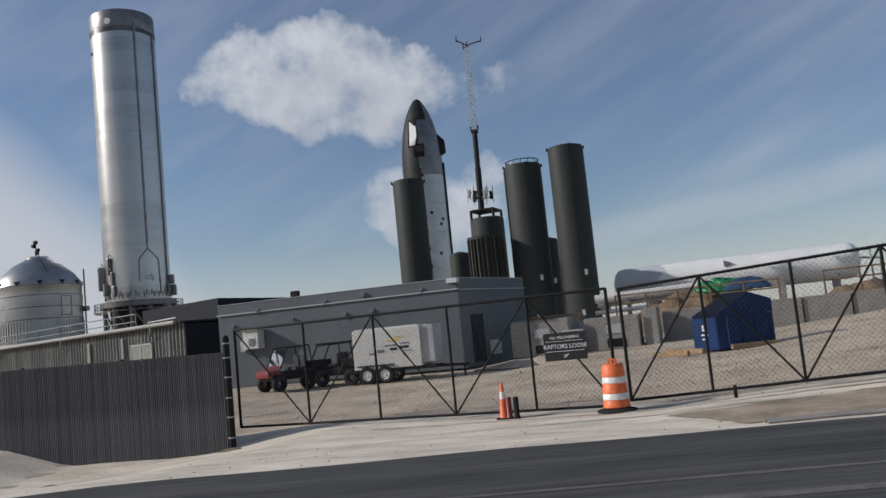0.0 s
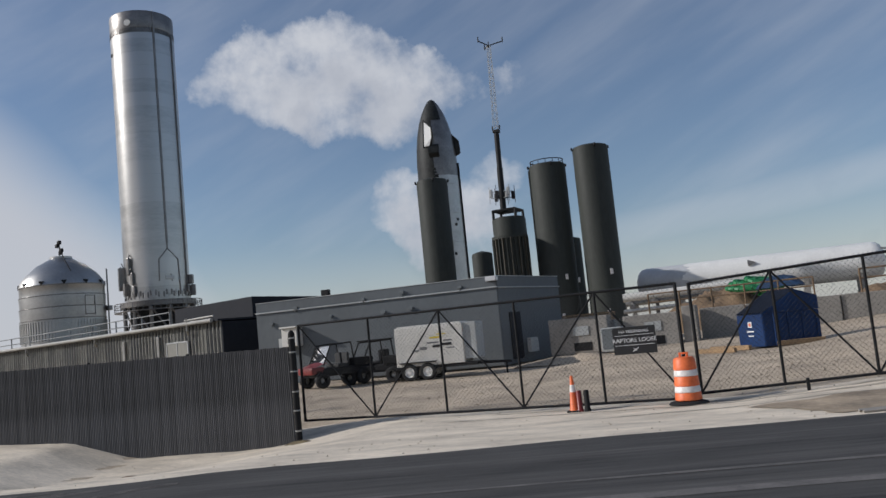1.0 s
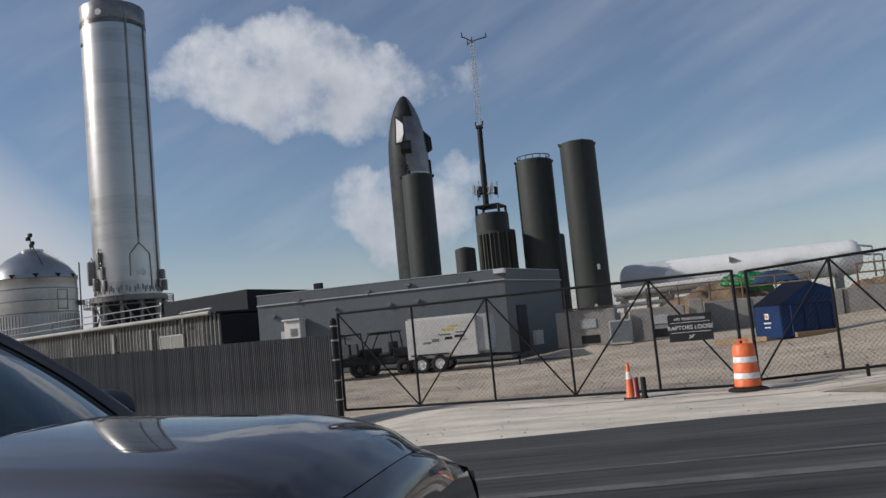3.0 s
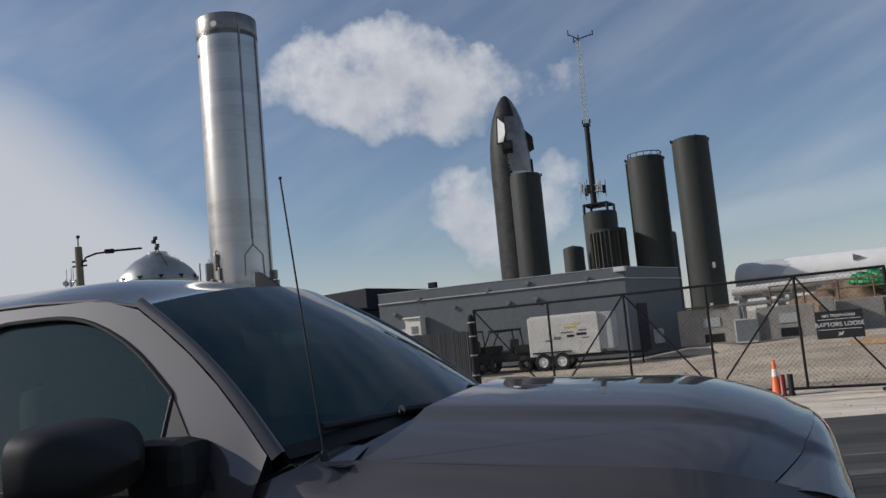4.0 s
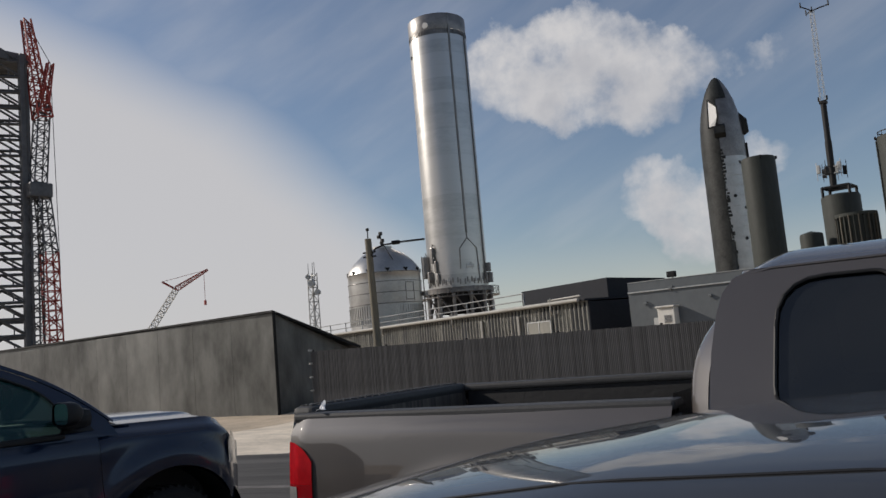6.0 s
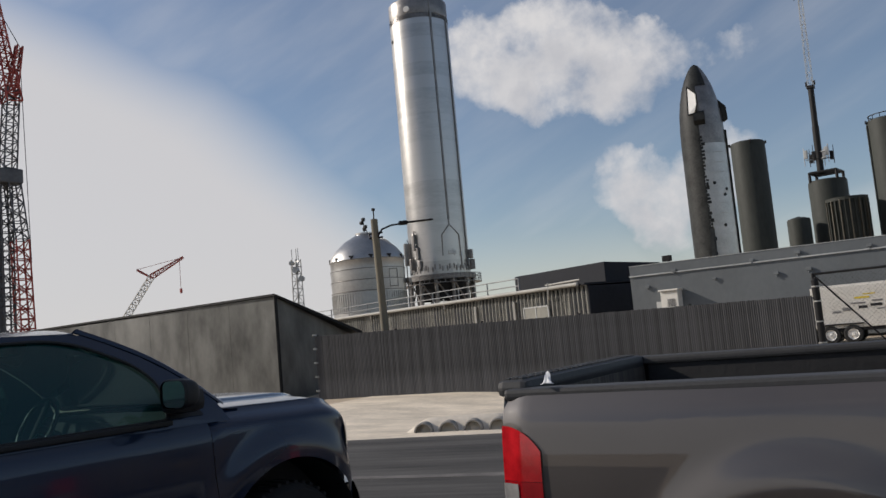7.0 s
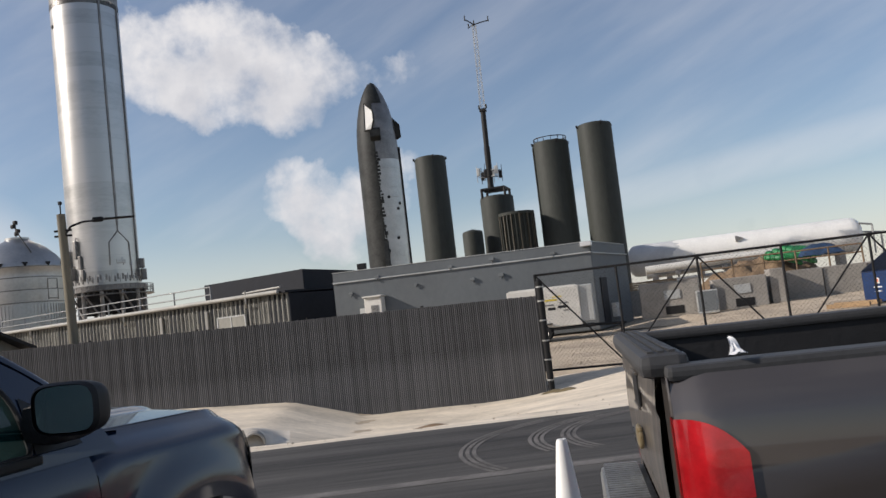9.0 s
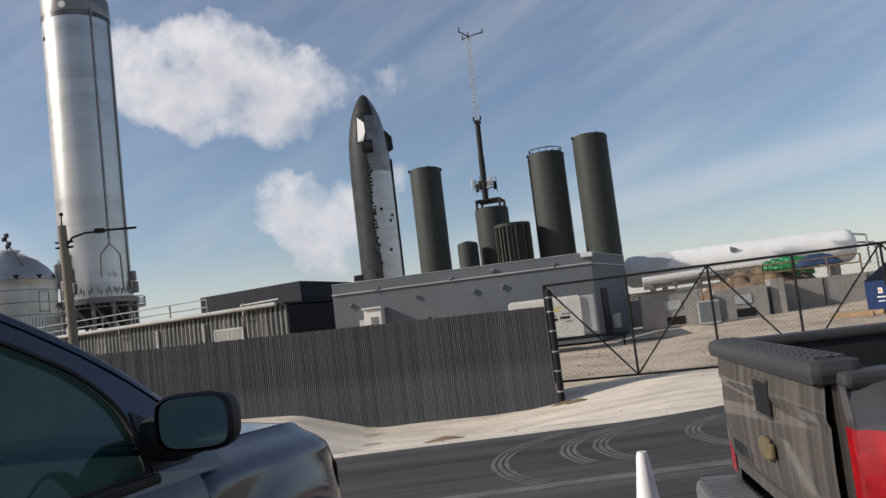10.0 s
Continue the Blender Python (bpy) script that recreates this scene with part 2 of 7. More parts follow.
RUBBER = mat("black rubber", (0.022, 0.022, 0.022), 0.75, var=0.25, fine=30, bump=0.2, spec=0.2)
DUMP_BLUE = mat("blue skip paint", (0.008, 0.032, 0.11), 0.5, var=0.25, big=1.2, fine=8, bump=0.05, spec=0.2)
DUMP_LID = mat("dark blue lid", (0.012, 0.018, 0.035), 0.5, var=0.3, big=1.5, fine=10)
GREEN = mat("green hose", (0.02, 0.22, 0.07), 0.55, var=0.3, big=2, fine=8)
BLUE_TARP = mat("blue tarpaulin", (0.02, 0.05, 0.11), 0.6, var=0.3, big=2, fine=8)
RED_PAINT = mat("red paint", (0.20, 0.025, 0.022), 0.4, var=0.2, big=3, fine=15)
CRANE_RED = mat("red lattice steel", (0.30, 0.055, 0.045), 0.6, var=0.25, big=0.2, fine=1.5)
TOWER_GREY = mat("primed steel", (0.10, 0.105, 0.115), 0.6, 0.3, var=0.25, big=0.2, fine=1.5)
WOOD_POLE = mat("weathered pole timber", (0.17, 0.15, 0.11), 0.85, var=0.25, big=1.5, fine=14, bump=0.3, stretch=(1, 1, 0.15))
TIMBER = mat("rough sawn timber", (0.33, 0.22, 0.12), 0.85, var=0.25, big=2, fine=14, bump=0.2)
EARTH = mat("brown earth", (0.20, 0.135, 0.08), 0.95, var=0.35, big=0.8, fine=7, bump=0.8)
SCRUB = mat("dry scrub", (0.14, 0.11, 0.06), 0.9, var=0.4, big=3, fine=20)
SIGN_BLACK = mat("black sign face", (0.012, 0.012, 0.013), 0.45, var=0.15)
SIGN_WHITE = mat("white sign lettering", (0.75, 0.75, 0.75), 0.5, var=0.05)
LAMP_GLASS = mat("frosted lamp cover", (0.6, 0.6, 0.6), 0.3, var=0.05)
YELLOW = mat("yellow label", (0.65, 0.50, 0.04), 0.5, var=0.1)
GREY_BAR = mat("grey print", (0.16, 0.16, 0.16), 0.6, var=0.1)


# ---- building blocks ----
def thing(name, label, category, at=(0, 0, 0), turn=0.0, group="", kind=""):
    ob = new(name)
    ob.empty_display_size = 0.3
    ob.matrix_world = pose(*at, 0, 0, turn)
    return tagged(ob, label, category, group, kind)


def part(name, bm, material, parent=None, label="", smooth=None, kind=""):
    me = bpy.data.meshes.new(name)
    bmesh.ops.recalc_face_normals(bm, faces=bm.faces)
    bm.to_mesh(me)
    bm.free()
    me.materials.append(material)
    if smooth is not None:
        me.set_sharp_from_angle(angle=radians(smooth))
        me.shade_smooth() if smooth >= 180 else None
        for f in me.polygons:
            f.use_smooth = True
        me.set_sharp_from_angle(angle=radians(min(smooth, 179)))
    ob = new(name, me)
    if parent is not None:
        ob.parent = parent
    return tagged(ob, label, kind=kind)


def box(bm, c, s, bevel=0.0, m=None):
    """A box of size s about c, its edges rounded off."""
    r = bmesh.ops.create_cube(bm, size=1.0, matrix=Matrix.Translation(c) @ Matrix.Diagonal((*s, 1)))
    vs = r["verts"]
    if bevel:
        es = list({e for v in vs for e in v.link_edges})
        r = bmesh.ops.bevel(bm, geom=es, offset=bevel, segments=2, affect="EDGES", profile=0.6)
        vs = list({v for f in r["faces"] for v in f.verts} | {v for v in vs if v.is_valid})
    if m is not None:
        bmesh.ops.transform(bm, matrix=m, verts=[v for v in vs if v.is_valid])
    return vs


def rod(bm, a, b, r, r2=None, seg=8, cap=True):
    """A round bar from a to b."""
    a, b = Vector(a), Vector(b)
    d = b - a
    if d.length < 1e-6:
        return
    q = d.to_track_quat("Z", "Y").to_matrix().to_4x4()
    bmesh.ops.create_cone(bm, cap_ends=cap, segments=seg, radius1=r, radius2=r if r2 is None else r2, depth=d.length,
                          matrix=Matrix.Translation((a + b) / 2) @ q)


def lathe(bm, profile, seg=48, at=(0, 0, 0), m=None, arc=(0, 2 * math.pi)):
    """A turned form from (radius, height) pairs."""
    full = abs(arc[1] - arc[0] - 2 * math.pi) < 1e-6
    n = seg if full else seg + 1
    rings = []
    for r, z in profile:
        ring = []
        for i in range(n):
            a = arc[0] + (arc[1] - arc[0]) * i / seg
            v = Vector((at[0] + r * math.cos(a), at[1] + r * math.sin(a), at[2] + z))
            ring.append(bm.verts.new(m @ v if m else v))
        rings.append(ring)
    for p, q in zip(rings, rings[1:]):
        for i in range(seg):
            j = (i + 1) % n
            bm.faces.new((p[i], p[j], q[j], q[i]))
    return rings


def cap(bm, ring):
    bm.faces.new(ring)


def sheet(bm, fn, nu, nv):
    """A surface from fn(u, v), u and v from 0 to 1."""
    g = [[bm.verts.new(fn(i / nu, j / nv)) for j in range(nv + 1)] for i in range(nu + 1)]
    for i in range(nu):
        for j in range(nv):
            bm.faces.new((g[i][j], g[i + 1][j], g[i + 1][j + 1], g[i][j + 1]))
    return g


def tube(bm, pts, r, seg=6):
    for a, b in zip(pts, pts[1:]):
        rod(bm, a, b, r, seg=seg)


def lattice(bm, a, b, w, w2=None, bays=10, r=0.05, chord=None, side=(0, 0, 1)):
    """A square lattice mast from a to b."""
    a, b = Vector(a), Vector(b)
    d = (b - a).normalized()
    s = Vector(side)
    if abs(d.dot(s)) > 0.9:
        s = Vector((1, 0, 0))
    u = d.cross(s).normalized()
    v = d.cross(u)
    w2 = w if w2 is None else w2
    rings = []
    for i in range(bays + 1):
        k = i / bays
        h = (w + (w2 - w) * k) / 2
        c = a.lerp(b, k)
        rings.append([c + u * h + v * h, c - u * h + v * h, c - u * h - v * h, c + u * h - v * h])
    for j in range(4):
        rod(bm, rings[0][j], rings[-1][j], chord or r * 1.6, seg=4)
    for i in range(bays):
        for j in range(4):
            k = (j + 1) % 4
            p, q = (j, k) if (i + j) % 2 else (k, j)
            rod(bm, rings[i][p], rings[i + 1][q], r, seg=4, cap=False)
            rod(bm, rings[i][j], rings[i][k], r, seg=4, cap=False)


# ---- ground ----
EDGE, ALONG = Vector((-10.4, 9.6)), Vector((0.943, 0.333)).normalized()
ACROSS = Vector((-ALONG.y, ALONG.x))


def ease(a, b, x):
    t = min(1, max(0, (x - a) / (b - a)))
    return t * t * (3 - 2 * t)


def edge_shift(x):
    """How far the apron reaches out over the straight road edge."""
    return 0.42 * ease(-8.6, -11.0, x)


def ground_height(x, y):
    off = (Vector((x, y)) - EDGE).dot(ACROSS) + edge_shift(x)
    far = -0.27 + (0.035 - 0.017 * ease(-7.0, -12.0, x)) * (min(y, 42) - 18.2)
    z = -0.06 + (far + 0.06) * ease(0, 7.5, off) if y < 24 else far
    if off < 0:
        z = -0.06
    z += 0.07 * max(0, min(x + 2.6, 8)) * ease(0.5, 5, off)
    crest = (x + 19.27) * 0.943 + (y - 15.57) * 0.333
    z -= 0.46 * min(1, max(0, crest / 1.9)) * ease(-9.5, -15.0, x) * ease(0.6, 4.0, off) * ease(19.5, 17.5, y)
    z += 0.22 * ease(-17, -24, x) * ease(0.3, 5, off) * ease(40, 25, y)
    if off > 0.4 and -60 < x < 30 and y < 60:
        z += 0.025 * (noise.noise(Vector((x * 0.5, y * 0.5, 0))) + 0.5 * noise.noise(Vector((x * 1.7, y * 1.7, 3))))
    return z


def grid_mesh(name, xs, ys, zf, material):
    me = bpy.data.meshes.new(name)
    vs = [(x, y, zf(x, y)) for x in xs for y in ys]
    n = len(ys)
    fs = [(i * n + j, (i + 1) * n + j, (i + 1) * n + j + 1, i * n + j + 1) for i in range(len(xs) - 1) for j in range(n - 1)]
    me.from_pydata(vs, [], fs)
    for f in me.polygons:
        f.use_smooth = True
    me.materials.append(material)
    return new(name, me)


def steps(a, b, d):
    return list(np.arange(a, b, d))


xs = [-3000, -1500, -700, -350, -200, -140, -100, -80, -70] + steps(-60, 30, 0.5) + [30, 36, 45, 60, 90, 150, 300, 700, 1500, 3000]
ys = [-3000, -1200, -500, -200, -90, -50, -30, -15, -5] + steps(0, 50, 0.5) + [50, 55, 62, 75, 100, 140, 200, 350, 700, 1500, 3500]
ground = grid_mesh("ground", xs, ys, ground_height, GRAVEL)
tagged(ground, "tan gravel yard and open sandy ground", "ground", kind="structure")


def on_road(s, off, z=0.0):
    p = EDGE + ALONG * s + ACROSS * off
    return Vector((p.x, p.y, z))


bm = bmesh.new()
sheet(bm, lambda u, v: on_road(-400 + 800 * u, -edge_shift(EDGE.x + ALONG.x * (-400 + 800 * u)) * (v == 0) - 26 * v + (0.16 * noise.noise(Vector((u * 300, 0, 0))) if v == 0 else 0), 0.0), 800, 2)
sheet(bm, lambda u, v: on_road(-400 + 800 * u, -edge_shift(EDGE.x + ALONG.x * (-400 + 800 * u)) + 0.04 * v + (0.16 * noise.noise(Vector((u * 300, 0, 0)))), -0.12 * v), 800, 1)
road_turn = Matrix.Rotation(math.atan2(ALONG.y, ALONG.x), 4, "Z")
road = part("road", bm, ASPHALT)
road.data.transform(road_turn.inverted())
road.matrix_world = road_turn
tagged(road, "fresh dark asphalt road with dusty tyre marks", "road", kind="structure")


def apron_point(u, v):
    x = -26 + 40 * u
    p = EDGE + ALONG * ((x - EDGE.x) / ALONG.x)
    y0 = p.y + 0.02 - edge_shift(x) * 1.06
    y = y0 + (18.75 - 0.09 * max(0, -13 - x) * 2 - y0) * v
    return Vector((x, y, ground_height(x, y) + 0.012 + 0.04 * (1 - ease(0, 0.08, v))))


bm = bmesh.new()
sheet(bm, apron_point, 160, 40)
tagged(part("pavement", bm, APRON, smooth=60), "pale dusty concrete apron strewn with sand", "pavement", kind="structure")

# ---- buildings ----
def prism(bm, plan, z0, z1, bevel=0.0):
    """An upright block on a plan outline; z1 may be one height or one per corner."""
    tops = z1 if isinstance(z1, (list, tuple)) else [z1] * len(plan)
    lo = [bm.verts.new((x, y, z0)) for x, y in plan]
    hi = [bm.verts.new((x, y, t)) for (x, y), t in zip(plan, tops)]
    n = len(plan)
    bm.faces.new(lo[::-1])
    bm.faces.new(hi)
    for i in range(n):
        bm.faces.new((lo[i], lo[(i + 1) % n], hi[(i + 1) % n], hi[i]))
    if bevel:
        bmesh.ops.bevel(bm, geom=list(bm.edges), offset=bevel, segments=2, affect="EDGES")


# long grey equipment building
A, B, C = Vector((-25.55, 33.0)), Vector((-13.62, 34.3)), Vector((-12.6, 40.4))
D = A + (C - B)
GTOP = 4.02
grey = thing("equipment_building", "long flat-roofed grey steel equipment building", "building", (A.x, A.y, 0))
bm = bmesh.new()
prism(bm, [p - A for p in (A, B, C, D)], 0.1, GTOP, 0.03)
part("wall", bm, GREY_WALL, grey)
front = (B - A).normalized()
fn = Vector((front.y, -front.x))
bm = bmesh.new()
off = fn * 0.05
box(bm, (0, 0, 0), ((B - A).length, 0.04, 0.06), 0.01, Matrix.Translation((*((B - A) / 2 + off), GTOP - 0.47)) @ Matrix.Rotation(math.atan2(front.y, front.x), 4, "Z"))
part("conduit", bm, GREY_TRIM, grey, "pale horizontal conduit")
bm = bmesh.new()
side_dir = (C - B).normalized()
box(bm, (0, 0, 0), ((C - B).length, 0.06, 0.05), 0.01, Matrix.Translation((*((B - A) + (C - B) / 2 + Vector((side_dir.y, -side_dir.x)) * 0.04), GTOP - 0.5)) @ Matrix.Rotation(math.atan2(side_dir.y, side_dir.x), 4, "Z"))
part("conduit", bm, GREY_TRIM, grey)
bm = bmesh.new()
prism(bm, [p - A for p in (A, B, C, D)], GTOP + 0.002, GTOP + 0.03)
part("roof", bm, GREY_TRIM, grey, "pale roof sheet")
for k, z, s in ((0.18, 3.62, 0.22), (0.47, 3.66, 0.2), (0.63, 3.78, 0.24), (0.86, 3.7, 0.2), (0.55, 2.98, 0.22), (0.66, 3.02, 0.24), (0.07, 3.0, 0.2), (0.33, 3.05, 0.16)):
    p = (B - A) * k + fn * 0.05
    bm = bmesh.new()
    box(bm, (p.x, p.y, z), (s, 0.09, s * 0.6), 0.02)
    rod(bm, (p.x, p.y, z), (p.x, p.y - 0.02, z - s * 0.8), 0.03)
    part("wall_light", bm, GREY_WALL, grey, "small grey wall-mounted fitting")
p = (B - A) * 0.985 + fn * 0.1
bm = bmesh.new()
box(bm, (p.x, p.y, GTOP - 0.1), (0.5, 0.3, 0.2), 0.03)
part("floodlight", bm, LAMP_GLASS, grey, "white floodlight on the corner")
p = (B - A) * 0.165 + fn * 0.25
bm = bmesh.new()
box(bm, (p.x, p.y, 2.26), (0.85, 0.5, 0.85), 0.04)
box(bm, (p.x, p.y - 0.05, 2.73), (0.95, 0.62, 0.08), 0.02)
unit = part("air_conditioner", bm, OFFWHITE, grey, "cream wall-mounted air conditioner")
bm = bmesh.new()
for i in range(6):
    box(bm, (p.x + 0.08, p.y - 0.26, 2.0 + i * 0.06), (0.36, 0.03, 0.035))
part("grille", bm, GREY_BAR, unit)
bm = bmesh.new()
box(bm, (p.x - 0.62, p.y + 0.1, 2.0), (0.28, 0.25, 0.5), 0.02)
part("junction_box", bm, GREY_TRIM, grey)
# end-wall door and cabinet
q = (B - A) + side_dir * 1.3 + Vector((side_dir.y, -side_dir.x)) * 0.03
bm = bmesh.new()
box(bm, (0, 0, 0), (1.0, 0.06, 2.1), 0.02, Matrix.Translation((q.x, q.y, 1.35)) @ Matrix.Rotation(math.atan2(side_dir.y, side_dir.x), 4, "Z"))
part("door", bm, NAVY_WALL, grey, "dark steel door")
q = (B - A) + side_dir * 2.6 + Vector((side_dir.y, -side_dir.x)) * 0.12
bm = bmesh.new()
box(bm, (0, 0, 0), (0.75, 0.2, 0.65), 0.02, Matrix.Translation((q.x, q.y, 0.85)) @ Matrix.Rotation(math.atan2(side_dir.y, side_dir.x), 4, "Z"))
part("cabinet", bm, OFFWHITE, grey, "white electrical cabinet")

# corrugated shed
S0, S1 = Vector((-28.4, 34.0)), Vector((-66.0, 45.2))
sd = (S1 - S0).normalized()
sn = Vector((-sd.y, sd.x))
if sn.y > 0:
    sn = -sn
LEN = (S1 - S0).length
shed = thing("shed", "long low shed with weathered ribbed cladding", "shed", (S0.x, S0.y, 0))


def shed_top(s):
    return 3.62


def profile(s):
    k = (s / 0.33) % 1.0
    return 0.045 if 0.3 < k < 0.62 else 0.0


bm = bmesh.new()
prev = None
for i in range(int(LEN / 0.055)):
    s = i * 0.055
    o = sd * s + sn * profile(s)
    a, b = bm.verts.new((o.x, o.y, 0.1)), bm.verts.new((o.x, o.y, shed_top(s) - 0.1))
    if prev:
        bm.faces.new((prev[0], a, b, prev[1]))
    prev = (a, b)
part("wall", bm, SHED_WALL, shed, "ribbed beige metal wall")
# end wall: navy, darkened in its colour for the shaded side
bm = bmesh.new()
e = -sn * 7.0
prism(bm, [Vector((0, 0)), e, e + sd * LEN, sd * LEN], 0.1, 3.45)
box(bm, (-0.0, 0.0, 1.8), (0.06, 0.06, 3.4))
part("end_wall", bm, NAVY_WALL, shed, "navy end wall with its shade put into the colour")
bm = bmesh.new()
lo0, lo1 = sn * 0.25, sn * 0.25 + sd * LEN
hi0, hi1 = e, e + sd * LEN
vs = [bm.verts.new((*p, z)) for p, z in ((lo0, 3.60), (lo1, 3.60), (hi1, 3.68), (hi0, 3.68), (lo0, 3.50), (lo1, 3.50), (hi1, 3.58), (hi0, 3.58))]
for f in ((0, 1, 2, 3), (4, 5, 6, 7), (0, 1, 5, 4), (1, 2, 6, 5), (2, 3, 7, 6), (3, 0, 4, 7)):
    bm.faces.new([vs[i] for i in f])
part("roof", bm, NAVY_WALL, shed, "dark low-pitched roof")
bm = bmesh.new()
rod(bm, (*(sn * 0.34 + sd * 0.4), 3.57), (*(sn * 0.34 + sd * LEN), 3.57), 0.10, seg=10)
rod(bm, (*(sn * 0.36 + sd * 0.2), 3.78), (*(sn * 0.36 + sd * 2.8), 3.74), 0.045, seg=8)
part("gutter", bm, SHED_ROOF, shed, "pale round gutter pipe along the eave")
for s in (2.6, 12.5, 22.0):
    bm = bmesh.new()
    tube(bm, [(*(sn * 0.38 + sd * s), 3.85), (*(sn * 0.4 + sd * s), 3.2), (*(sn * 0.15 + sd * (s + 0.25)), 3.0)], 0.05)
    part("downpipe", bm, SHED_ROOF, shed)
for s, w in ((3.9, 0.16), (7.6, 0.16)):
    bm = bmesh.new()
    o = sn * 0.1 + sd * (s + 2)
    box(bm, (o.x, o.y, 2.55), (0.18, 0.18, 1.1), 0.03)
    part("flue", bm, SHED_ROOF, shed, "short vertical flue box")
ang = math.atan2(sd.y, sd.x)
o = sn * 0.08 + sd * 4.1
bm = bmesh.new()
mm = Matrix.Translation((o.x, o.y, 2.25)) @ Matrix.Rotation(ang, 4, "Z")
for c, s in (((0, 0, 0.42), (2.1, 0.08, 0.07)), ((0, 0, -0.42), (2.1, 0.08, 0.07)), ((-1.02, 0, 0), (0.07, 0.08, 0.9)), ((1.02, 0, 0), (0.07, 0.08, 0.9)), ((0, 0, 0), (0.06, 0.08, 0.9))):
    box(bm, c, s, 0, mm)
win = part("window_frame", bm, GREY_TRIM, shed)
bm = bmesh.new()
box(bm, (0, 0, 0), (2.0, 0.03, 0.8), 0, mm)
part("pane", bm, SHED_WALL, win, "whitened pane")
# roof walkway railing
rail = thing("roof_railing", "galvanised pipe railing along the shed roof", "railing", (S0.x, S0.y, 0))
base = -sn * 1.6
s = 7.4
while s < LEN:
    o = base + sd * s
    bm = bmesh.new()
    rod(bm, (o.x, o.y, 3.62), (o.x, o.y, 4.55), 0.045, seg=6)
    part("post", bm, GALV, rail)
    s += 3.1
bm = bmesh.new()
for z in (4.52, 4.1):
    rod(bm, (*(base + sd * 7.4), z), (*(base + sd * LEN), z), 0.035, seg=6)
part("rail", bm, GALV, rail)

# black box building behind the shed
blk = thing("control_building", "tall black flat-roofed building behind the shed", "building", (-29.6, 38.2, 0))
BOXPLAN, BOXTOP = [Vector((0, 0)), Vector((0.3, 6.6)), Vector((-7.4, 9.0)), Vector((-7.7, 2.4))], 4.87
bm = bmesh.new()
prism(bm, BOXPLAN, 0.2, BOXTOP, 0.02)
part("wall", bm, NAVY_WALL, blk)
fl = thing("floodlight", "black floodlight on a short pole", "lamp", (-28.7, 44.6, 4.42))
bm = bmesh.new()
rod(bm, (0, 0, -4.3), (0, 0, 0.45), 0.05)
box(bm, (0, 0, 0.1), (0.35, 0.3, 0.3), 0.03)
part("pole", bm, GALV, fl)
bm = bmesh.new()
box(bm, (0, -0.1, 0.6), (0.55, 0.28, 0.36), 0.04)
part("head", bm, BLACK_METAL, fl)

# windowless panel-clad building at the road
W0, W1 = Vector((-29.22, 14.6)), Vector((-60.0, 13.6))
W2 = Vector((-30.9, 19.6))
pw = thing("panel_building", "windowless building clad in stained grey metal panels", "building", (W0.x, W0.y, 0))
wd = (W1 - W0).normalized()
WL = (W1 - W0).length
e2 = W2 - W0
bm = bmesh.new()
prism(bm, [Vector((0, 0)) + Vector((-0.03, 0.03)), e2, e2 + wd * WL, wd * WL + Vector((0, 0.03))], -0.6, [3.40, 2.0, 2.0, 3.4])
part("wall", bm, WALL_PANEL, pw)
i, s = 0, 0.02
while s < WL - 2.5:
    bm = bmesh.new()
    o = wd * (s + 1.2) + Vector((0, -0.01))
    box(bm, (0, 0, 0), (2.39, 0.05, 4.0 - 0.03), 0.004, Matrix.Translation((o.x, o.y, 1.42 - 0.008 * s)) @ Matrix.Rotation(math.atan2(wd.y, wd.x), 4, "Z"))
    part("panel", bm, WALL_PANEL, pw)
    s += 2.4
bm = bmesh.new()
tube(bm, [(0.03, -0.03, -0.2), (0.03, -0.03, 3.44)], 0.06)
part("corner_trim", bm, BLACK_METAL, pw)
bm = bmesh.new()
ov = Vector((0.45, 0.15))
vs = [bm.verts.new(v) for v in ((0.1, -0.12, 3.47), (*(e2 + ov), 2.06), (*(e2 + wd * WL), 2.06), (*(wd * WL), 3.47),
                                (0.1, -0.12, 3.40), (*(e2 + ov), 1.94), (*(e2 + wd * WL), 1.94), (*(wd * WL), 3.40))]
for f in ((0, 1, 2, 3), (4, 5, 6, 7), (0, 1, 5, 4), (1, 2, 6, 5), (2, 3, 7, 6), (3, 0, 4, 7)):
    bm.faces.new([vs[i] for i in f])
part("roof", bm, BLACK_METAL, pw, "black sloping roof edge")


# ---- fences and gates ----
def chain(bm, w, h, pitch=0.105, r=0.0024, x0=0.0, z0=0.0):
    """Woven diamond wire over a panel in its x-z plane."""
    for sgn in (1, -1):
        k = -h if sgn == 1 else 0.0
        end = w if sgn == 1 else w + h
        while k < end:
            if sgn == 1:
                a, b = max(0, k), min(w, k + h)
                p, q = (a, a - k), (b, b - k)
            else:
                a, b = max(0, k - h), min(w, k)
                p, q = (a, k - a), (b, k - b)
            if b - a > 0.02:
                rod(bm, (x0 + p[0], sgn * 0.003, z0 + p[1]), (x0 + q[0], sgn * 0.003, z0 + q[1]), r, seg=3, cap=False)
            k += pitch


